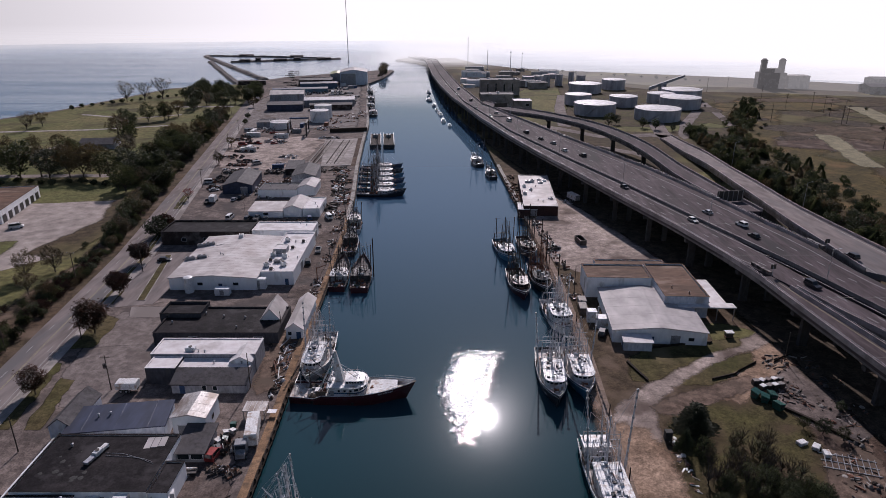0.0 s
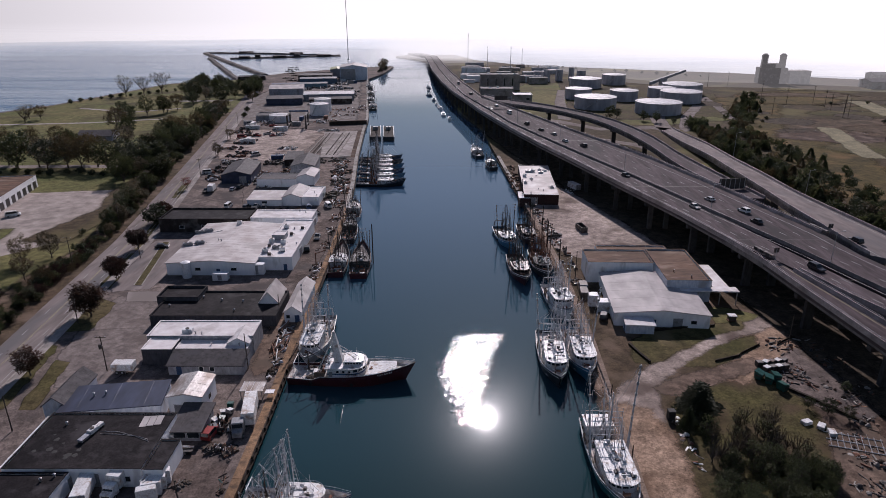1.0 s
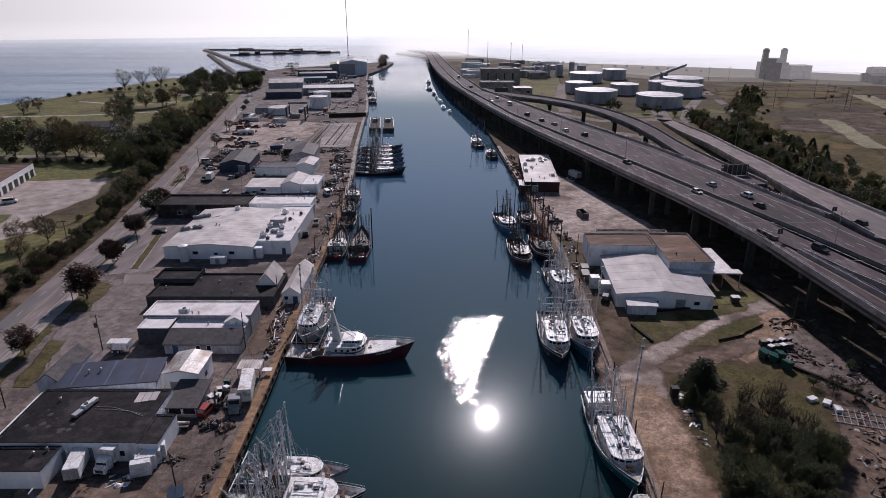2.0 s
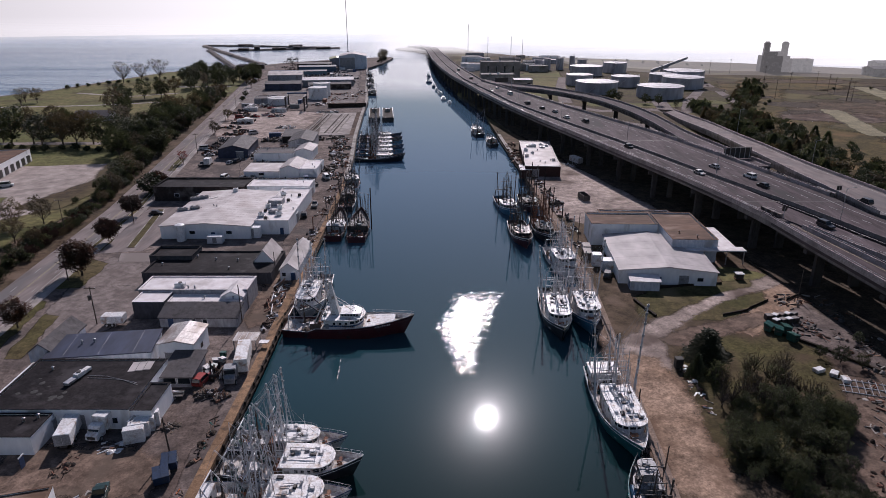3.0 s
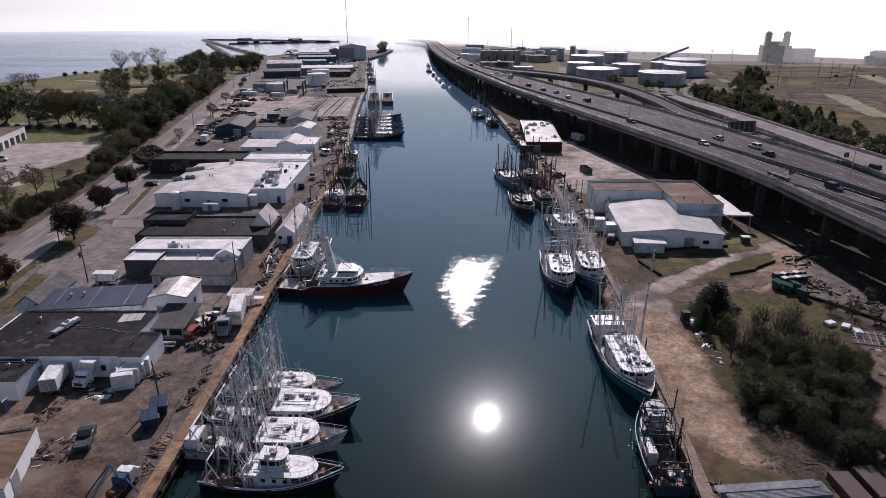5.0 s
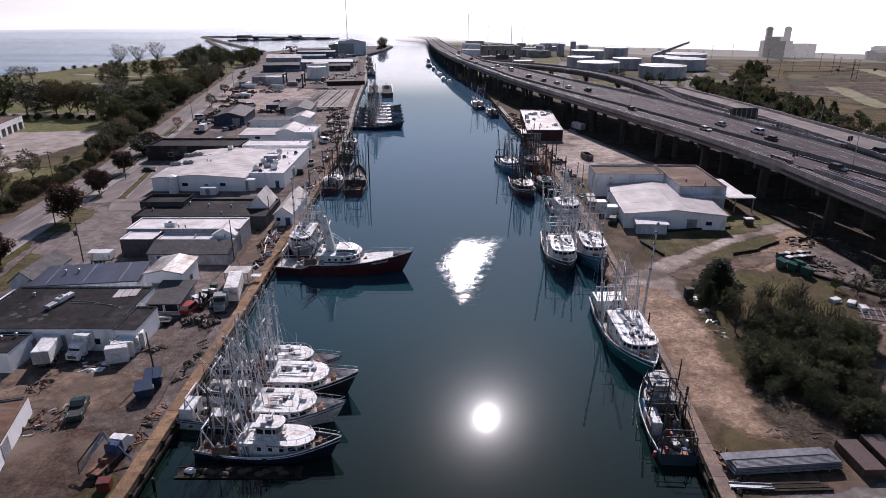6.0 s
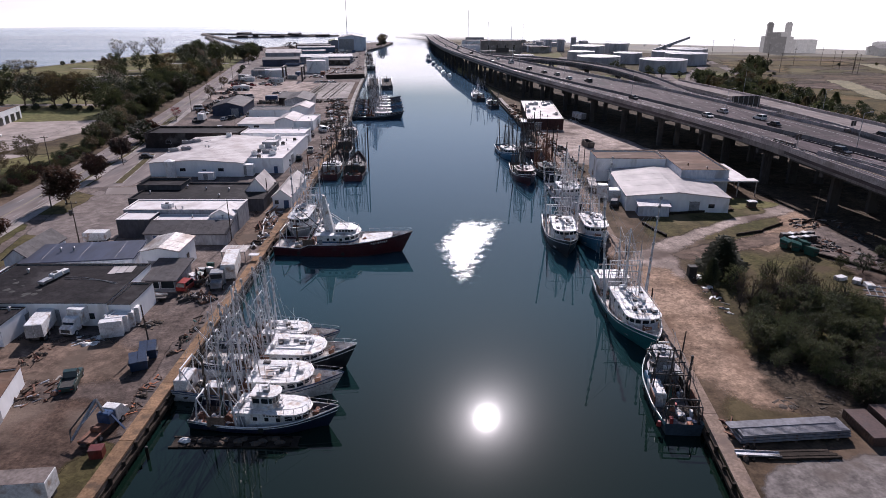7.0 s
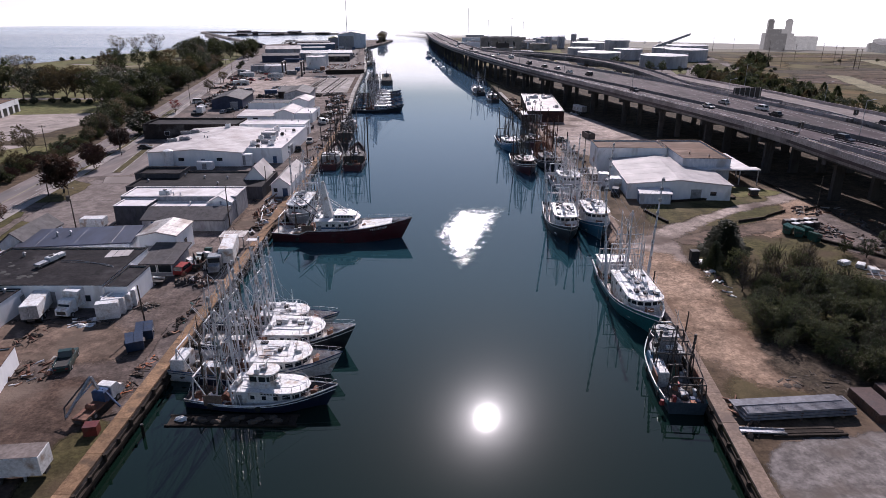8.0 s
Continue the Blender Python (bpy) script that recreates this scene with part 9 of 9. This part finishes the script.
for x, y, h in ((-22.9, 196, 13.5), (-33.4, 60.0, 1.6)):
    p_ = thing("mooring_pile", "dark timber mooring pile in the water", "pile", pose(x, y, 0), "mooring piles")
    part("post", Shape().rod((0, 0, -2), (0, 0, h), 0.2, 0.17, 8), DARK_TIMBER, p_)
    part("cap", Shape().disc(0, 0, h, h + 0.1, 0.2, 8, 0.12), DARK_STEEL, p_)

# rows of junk and stored gear in the western yards
rnd = random.Random(311)
for k in range(12):
    y = 296 + 12 * k + rnd.uniform(-3, 3)
    debris("scrap_heap", "long heap of dark junk and stored gear", along(ROAD_R, y) + rnd.uniform(7, 20), y, rnd.uniform(8, 14), rnd.uniform(3, 6), 22, (DARK_STEEL, DARK_PAINT, RUST, GREY_PAINT, BOAT_WHITE), 700 + k, 1.6, "scrap heap")
for k in range(16):
    y = rnd.uniform(262, 640)
    x = rnd.uniform(along(ROAD_R, y) + 14, along(QUAY_L, y) - 7)
    debris("scrap_heap", "scattered crates, drums and boat gear", x, y, rnd.uniform(8, 18), rnd.uniform(5, 10), 22, (BOAT_WHITE, GREY_PAINT, DARK_STEEL, DARK_PAINT, BLUE_PAINT, RUST), 730 + k, 1.3, "scrap heap")
for k, (x, y, w, d) in enumerate(((-62, 249, 14, 3), (-48, 268, 5, 12), (-49, 292, 6, 14), (-52, 316, 7, 16), (-56, 338, 8, 8), (-88, 330, 12, 6), (-100, 322, 10, 5), (-110, 330, 10, 8), (-66, 334, 8, 8))):
    debris("gear_heap", "dark close-packed fishing gear and machinery", x, y, w, d, 34, (DARK_STEEL, NET, DARK_PAINT, RUST, DARK_TIMBER), 860 + k, 1.5, "gear heap")
for k in range(9):
    y = 168 + 18 * k + rnd.uniform(-4, 4)
    debris("scrap_heap", "nets, drums and crates along the quay edge", along(QUAY_L, y) - rnd.uniform(3, 5), y, 4, 9, 20, (NET, RUST, DARK_STEEL, BOAT_WHITE, TIMBER), 760 + k, 1.1, "scrap heap")
for k in range(7):
    y = 178 + 11 * k + rnd.uniform(-3, 3)
    debris("scrap_heap", "dark stacked fishing gear along the quay edge", along(QUAY_R, y) + rnd.uniform(2.5, 4.5), y, 4, 8, 20, (NET, RUST, DARK_STEEL, DARK_PAINT, BOAT_WHITE), 790 + k, 1.4, "scrap heap")

# ---- trees and scrub ----


def crown(s, rnd, cx, cy, cz, rx, rz, n, size, gap=0.25, per=11):
    """Many small leaf clumps on an uneven, lobed crown."""
    lobes = [(rnd.gauss(0, 1), rnd.gauss(0, 1), rnd.gauss(0, 0.8)) for _ in range(7)]
    lobes = [Vector(l).normalized() for l in lobes]
    for _ in range(n):
        d = Vector((rnd.gauss(0, 1), rnd.gauss(0, 1), rnd.gauss(0, 1)))
        d.normalize()
        reach = 0.55 + 0.45 * max(max(0.0, d.dot(l)) ** 3 for l in lobes)
        if rnd.random() < gap and reach < 0.75:
            continue
        q = reach * rnd.uniform(0.62, 1.0)
        p = Vector((cx + d.x * rx * q, cy + d.y * rx * q, cz + d.z * rz * q))
        if p.z < 0.15:
            p.z = 0.15 + rnd.random() * 0.3
        for _ in range(per):
            o = p + Vector((rnd.gauss(0, 0.5), rnd.gauss(0, 0.5), rnd.gauss(0, 0.42))) * size * 1.7
            u = Vector((rnd.gauss(0, 1), rnd.gauss(0, 1), rnd.gauss(0, 0.6))).normalized() * size * rnd.uniform(0.5, 1.0)
            v = u.orthogonal().normalized() * size * rnd.uniform(0.4, 0.8)
            s.add([o - u, o + v * 0.6, o + u, o - v * 0.6], [(0, 1, 2, 3)])
    return s


def limbs(s, rnd, h, r, spread, n, top):
    s.rod((0, 0, -0.4), (rnd.uniform(-0.2, 0.2), rnd.uniform(-0.2, 0.2), h * 0.5), r, r * 0.65, 7)
    s.rod((0, 0, h * 0.45), (rnd.uniform(-0.4, 0.4), rnd.uniform(-0.4, 0.4), top * 0.95), r * 0.65, r * 0.15, 6)
    for k in range(n):
        a = k * math.tau / n + rnd.uniform(-0.4, 0.4)
        z = h * rnd.uniform(0.4, 0.75)
        e = Vector((math.cos(a) * spread * rnd.uniform(0.6, 0.95), math.sin(a) * spread * rnd.uniform(0.6, 0.95), z + (top - z) * rnd.uniform(0.3, 0.85)))
        s.rod((0, 0, z), e, r * 0.42, r * 0.12, 5)
        for _ in range(3):
            q = Vector((0, 0, z)).lerp(e, rnd.uniform(0.45, 0.9))
            s.rod(q, q + Vector((rnd.uniform(-1, 1), rnd.uniform(-1, 1), rnd.uniform(0.2, 1.2))) * spread * 0.3, r * 0.14, r * 0.05, 4)
    return s


def tree_kind(name, label, leaf, h, spread, n, size, seed, low=0.35, gap=0.25, category="tree", per=11, twigs=7):
    """A template tree, parked under the land where nothing shows it, then moved to its first place."""
    rnd = random.Random(seed)
    ob = thing(name, label, category)
    part("trunk", limbs(Shape(), rnd, h * max(low, 0.25), 0.035 * h * 0.6 + 0.06, spread, twigs, h * 0.92), BARK, ob)
    s = Shape()
    if n:
        crown(s, rnd, 0, 0, h * (low + (1 - low) / 2), spread, h * (1 - low) / 2, n, size, gap, per)
        part("crown", s, leaf, ob)
    return ob


def conifer(name, label, h, r, seed):
    rnd = random.Random(seed)
    ob = thing(name, label, "tree")
    part("trunk", Shape().rod((0, 0, -0.3), (0, 0, h * 0.95), 0.2, 0.04, 7), BARK, ob)
    s = Shape()
    for _ in range(700):
        z = rnd.random() ** 1.3
        a = rnd.uniform(0, math.tau)
        q = r * (1 - z) ** 0.8 * rnd.uniform(0.45, 1.05) * (0.85 + 0.25 * math.sin(a * 3 + z * 9))
        p = Vector((math.cos(a) * q, math.sin(a) * q, 0.2 + z * (h - 0.3)))
        for _ in range(8):
            o = p + Vector((rnd.gauss(0, 0.2), rnd.gauss(0, 0.2), rnd.gauss(0, 0.2)))
            u = Vector((math.cos(a), math.sin(a), rnd.uniform(-0.5, 0.7))).normalized() * rnd.uniform(0.2, 0.42)
            v = u.orthogonal().normalized() * 0.12
            s.add([o - u * 0.3, o + v, o + u, o - v], [(0, 1, 2, 3)])
    part("crown", s, LEAF_DARK, ob)
    return ob


used = set()


def plant(kind, x, y, size=1.0, turn=0.0, group=""):
    m = pose(x, y, G, 0, 0, turn) @ Matrix.Diagonal((size, size, size * 1.0, 1))
    if kind not in used:
        used.add(kind)
        kind.matrix_basis = m
        ob = kind
    else:
        ob = copy_thing(kind, pose(x, y, G, 0, 0, turn))
        ob.scale = (size, size, size)
    if group:
        ob["group"] = group
    return ob


OAK = [tree_kind("tree", "broad green park tree with dense crown", LEAF_DARK, 11, 5.2, 190, 0.5, s, low=0.1, gap=0.15, per=8) for s in (1, 2, 3)]
BROWN = [tree_kind("tree", "broad tree with thinning brown autumn leaves", LEAF, 10.5, 4.8, 170, 0.4, s, low=0.15, gap=0.3, per=9) for s in (4, 5)]
BARE = [tree_kind("tree", "nearly bare tree with fine spreading branches", LEAF, 15, 7.5, 150, 0.32, s, low=0.35, gap=0.3, twigs=16) for s in (6, 7)]
RUSSET = [tree_kind("street_tree", "round russet-leaved street tree", LEAF_RUST, 7.5, 3.8, 330, 0.40, s, low=0.12, gap=0.0) for s in (8, 9)]
REDT = tree_kind("street_tree", "small street tree with red autumn leaves", LEAF_RED, 6.0, 2.8, 90, 0.25, 10, low=0.25, gap=0.45)
BUSH = [tree_kind("bush", "dense dark green roadside bush", LEAF_DARK, 5.0, 3.6, 120, 0.42, s, low=0.0, gap=0.2, category="bush") for s in (11, 12)]
SCRUB = [tree_kind("scrub_tree", "tangled olive-green scrub tree", LEAF_PALE, 6.5, 3.2, 230, 0.19, s, low=0.05, gap=0.5, category="scrub", per=10, twigs=14) for s in (13, 14, 15)]
DARKSCRUB = [tree_kind("evergreen_bush", "dark evergreen bush in the scrub", LEAF_DARK, 6.0, 2.9, 210, 0.2, s, low=0.0, gap=0.4, category="scrub", twigs=10) for s in (16, 17)]
SAPLING = tree_kind("sapling", "leafless grey sapling in the scrub", LEAF, 5.0, 1.6, 14, 0.14, 18, low=0.3, gap=0.5, category="scrub", twigs=14)
CEDAR = [conifer("conifer", "dark cone-shaped cedar with dense needles", 7.2, 2.7, s) for s in (19, 20)]

rnd = random.Random(42)
# street trees on the harbour side
for x, y, s, k in ((-93.6, 153.6, 1.38, RUSSET[0]), (-98.8, 179, 1.0, RUSSET[1]), (-103.2, 204, 1.0, RUSSET[0]), (-108.4, 231, 1.6, BUSH[0]), (-92.2, 124.5, 0.95, RUSSET[1]), (-114.6, 279, 1.0, REDT), (-107.0, 236, 1.0, RUSSET[1]),
                   (-124, 350, 0.7, BROWN[0]), (-131, 395, 0.7, BROWN[1]), (-147, 480, 0.7, BUSH[1]), (-152, 505, 0.8, BUSH[0]), (-163, 560, 0.9, BROWN[0]), (-168, 590, 0.8, BUSH[1])):
    plant(k, x, y, s, rnd.uniform(0, 360), "street trees")
# dark belt on the west side of the road
for y in np.arange(120, 520, 7.5):
    x = along(ROAD_L, y)
    for k in range(2 if y < 270 else 3):
        d = rnd.uniform(2.5, 9 if y < 270 else 15)
        if 186 < y < 276 and d > 9:
            continue
        kind = rnd.choice(BUSH + DARKSCRUB + ([OAK[0], OAK[1]] if 285 < y < 400 and rnd.random() < 0.5 else []) + ([BROWN[0]] if rnd.random() < 0.4 else []))
        plant(kind, x - d, y + rnd.uniform(-2, 2), rnd.uniform(0.55, 0.95) * (0.8 if y < 275 else 1.0), rnd.uniform(0, 360), "roadside belt")
for k in range(70):
    y = rnd.uniform(288, 520)
    x = along(ROAD_L, y) - rnd.uniform(4, 26 if y < 400 else 14)
    plant(rnd.choice(OAK + OAK + BROWN + BUSH if y < 400 else BUSH + BROWN), x, y, rnd.uniform(0.8, 1.3) * (1.0 if y < 400 else 0.7), rnd.uniform(0, 360), "roadside belt")
for x, y, s in ((-128, 196, 0.95), (-134, 190, 1.0), (-140, 182, 0.8), (-126, 178, 0.8), (-136, 172, 0.9), (-150, 172, 0.9)):
    plant(BROWN[rnd.randrange(2)], x, y, s, rnd.uniform(0, 360), "yard trees")
for k in range(16):
    y = 226 + 6.5 * k + rnd.uniform(-2, 2)
    plant(rnd.choice(OAK + BROWN), along(ROAD_L, y) - rnd.uniform(4.5, 10), y, rnd.uniform(0.6, 0.95), rnd.uniform(0, 360), "roadside belt")
# the hedge row and the park
for x in np.arange(-262, -140, 6.5):
    plant(rnd.choice(BUSH), x, 306 + rnd.uniform(-3, 3), rnd.uniform(0.5, 0.75), rnd.uniform(0, 360), "park hedge")
for x, y, s in ((-214, 318, 1.2), (-206, 322, 1.1), (-198, 316, 1.1), (-224, 326, 1.0), (-190, 320, 1.2), (-182, 318, 1.0), (-176, 322, 1.1), (-168, 316, 1.0), (-160, 322, 1.0), (-152, 318, 0.9), (-186, 332, 1.1), (-200, 335, 1.0)):
    plant(rnd.choice(OAK + BROWN), x, y, s * rnd.uniform(1.35, 1.65), rnd.uniform(0, 360), "park trees")
for x, y, s in ((-221, 582, 1.35), (-228, 635, 1.3), (-236, 600, 1.2)):
    plant(rnd.choice(OAK), x, y, s, rnd.uniform(0, 360), "park trees")
for k in range(52):
    y = rnd.uniform(335, 600)
    x = rnd.uniform(-310, -155) - 0.05 * (y - 335)
    if x > along(ROAD_L, y) - 6 or x < -300 - 0.02 * y + 30 and y > 600 or (390 < y < 480 and -270 < x < -225):
        continue
    if math.hypot(x + 212, y - 395) < 13 or y > 470 and x < -235:
        continue
    plant(rnd.choice(OAK + BROWN), x, y, rnd.uniform(1.05, 1.65), rnd.uniform(0, 360), "park trees")
for x, y, s in ((-286, 592, 1.3), (-274, 602, 1.2), (-262, 613, 1.4), (-330, 470, 0.9), (-322, 455, 0.8), (-300, 470, 0.8), (-292, 452, 0.85)):
    plant(BARE[rnd.randrange(2)], x, y, s, rnd.uniform(0, 360), "bare trees")
for k in range(26):
    x = rnd.uniform(-238, -170)
    plant(rnd.choice(OAK), x, 575 + rnd.uniform(0, 90) - (x + 200) * 0.3, rnd.uniform(1.0, 1.5), rnd.uniform(0, 360), "park trees")
for k in range(22):
    x = -300 + 5.5 * k
    plant(rnd.choice(BUSH), x - (22 if k else 12), 548 + k * 6.8, rnd.uniform(0.5, 0.8), rnd.uniform(0, 360), "shore bushes")
for k in range(16):
    plant(rnd.choice(BUSH + BARE), rnd.uniform(-80, -73), rnd.uniform(800, 895), rnd.uniform(0.6, 0.9), rnd.uniform(0, 360), "point trees")
# the thicket on the east bank
plant(CEDAR[0], 51.6, 110.2, 1.0, 0, "cedars").scale = (1.75, 1.75, 0.98)
plant(CEDAR[1], 47.6, 104.6, 0.7, 40, "cedars")
for k in range(150):
    u, v = rnd.random(), rnd.random()
    y = 74 + 34 * v
    lo, hi = float(np.interp(y, [72, 78, 90, 102], [47, 45, 45.6, 50])), float(np.interp(y, [72, 82, 90, 97, 103], [58, 63, 67.5, 70, 65]))
    x = lo + (hi - lo) * u
    if y > 95 and rnd.random() < 0.85:
        kind, s = SAPLING, rnd.uniform(0.7, 1.1)
    else:
        kind, s = rnd.choice(SCRUB + SCRUB + DARKSCRUB), rnd.uniform(0.45, 0.85) * (1.0 if y > 80 else 0.8)
    if math.hypot(x - 50, y - 108.5) < 5.5:
        continue
    plant(kind, x, y, s, rnd.uniform(0, 360), "thicket")
for k in range(24):
    y = rnd.uniform(67.5, 76)
    plant(rnd.choice(DARKSCRUB), rnd.uniform(49 + (76 - y) * 0.4, 60), y, rnd.uniform(0.4, 0.75), rnd.uniform(0, 360), "thicket")
for x, y, s in ((78, 110, 0.7), (81, 108, 0.6), (75, 112, 0.5), (86, 118, 0.5), (72, 76, 0.7), (76, 72, 0.8), (82, 70, 0.8), (88, 76, 0.6)):
    plant(rnd.choice(DARKSCRUB), x, y, s, rnd.uniform(0, 360), "scrapyard bushes")
# scrub between the ramps and the field: two straggling belts
BELT_A = [(196, 162), (245, 160), (284, 159), (330, 161), (380, 164), (438, 171)]
BELT_B = [(230, 172), (300, 182), (343, 190), (374, 186), (417, 191), (506, 235), (600, 285)]
SMALL = [crown(Shape(), random.Random(60 + k), 0, 0, 2.0, 2.4, 2.1, 70, 0.42, 0.2, 7) for k in range(3)]
for k in range(2):
    r_, cone = random.Random(64 + k), Shape()
    for _ in range(460):
        z, a = r_.random() ** 1.4, r_.uniform(0, math.tau)
        o = Vector((math.cos(a) * 2.1 * (1 - z) ** 0.8 * r_.uniform(0.5, 1.0), math.sin(a) * 2.1 * (1 - z) ** 0.8 * r_.uniform(0.5, 1.0), 0.1 + z * 4.2))
        u = Vector((math.cos(a), math.sin(a), r_.uniform(-0.4, 0.8))) * r_.uniform(0.4, 0.62)
        v = u.orthogonal().normalized() * 0.3
        cone.add([o - u * 0.4, o + v, o + u, o - v], [(0, 1, 2, 3)])
    SMALL.append(cone)
belts = {LEAF_DARK: Shape(), LEAF_PALE: Shape(), LEAF: Shape()}
for k in range(460):
    line, y = (BELT_A, rnd.uniform(196, 440)) if k % 5 < 3 else (BELT_B, rnd.uniform(232, 590))
    x = along(line, y) + rnd.gauss(0, 3.0 if line is BELT_A else 5.5)
    if x < along([(150, 141), (237, 139), (304, 146), (411, 158), (480, 172)], y) + 2.5:
        x = along([(150, 141), (237, 139), (304, 146), (411, 158), (480, 172)], y) + 3 + abs(rnd.gauss(0, 2))
    q, turn, kind = rnd.uniform(0.8, 1.9) * (1.0 if line is BELT_A else 0.8), rnd.uniform(0, math.tau), rnd.choice((0, 1, 2, 3, 0, 1, 2, 4, 1))
    mt = LEAF_DARK if rnd.random() < 0.6 else rnd.choice((LEAF_PALE, LEAF))
    pts = np.array([tuple(p) for p in SMALL[kind].v]) * q * ((1.0, 1.0, 1.05) if kind > 2 else (0.9, 0.9, 1.0))
    cs, sn = math.cos(turn), math.sin(turn)
    pts = np.stack([pts[:, 0] * cs - pts[:, 1] * sn + x, pts[:, 0] * sn + pts[:, 1] * cs + y, pts[:, 2] + G], 1)
    belts[mt].add(pts.tolist(), SMALL[kind].f)
for k in range(170):
    y = rnd.uniform(96, 280)
    x = along(ROAD_L, y) - 2.5 - abs(rnd.gauss(0, 5.5 if y < 200 else 4.0))
    q, turn, kind = rnd.uniform(0.35, 0.8), rnd.uniform(0, math.tau), rnd.randrange(3)
    mt = rnd.choice((LEAF_DARK, LEAF, LEAF_RUST, LEAF_PALE))
    pts = np.array([tuple(p) for p in SMALL[kind].v]) * q
    belts.setdefault(mt, Shape()).add((pts + np.array((x, y, G))).tolist(), SMALL[kind].f)
for mt, s in belts.items():
    tagged(part("scrub_belt", s, mt), "straggling belts of evergreen and brown scrub beside the roads", "scrub", "roadside scrub", kind="stuff")
for k in range(14):
    plant(rnd.choice(BUSH), rnd.uniform(200, 480), rnd.uniform(380, 560), rnd.uniform(0.3, 0.7), rnd.uniform(0, 360), "field bushes")
for x, y, s in ((120.5, 470, 1.2), (127, 474, 0.9), (143, 462, 0.9), (150, 455, 0.9), (160, 448, 0.6), (98, 345, 0.5), (104, 338, 0.5), (92, 350, 0.4)):
    plant(rnd.choice(OAK), x, y, s * 0.8, rnd.uniform(0, 360), "verge trees")
for k in range(15):
    plant(rnd.choice(BUSH), 100 + k * 14, 905 - k * 10 + rnd.uniform(-8, 8), rnd.uniform(0.4, 0.8), rnd.uniform(0, 360), "far shore bushes")
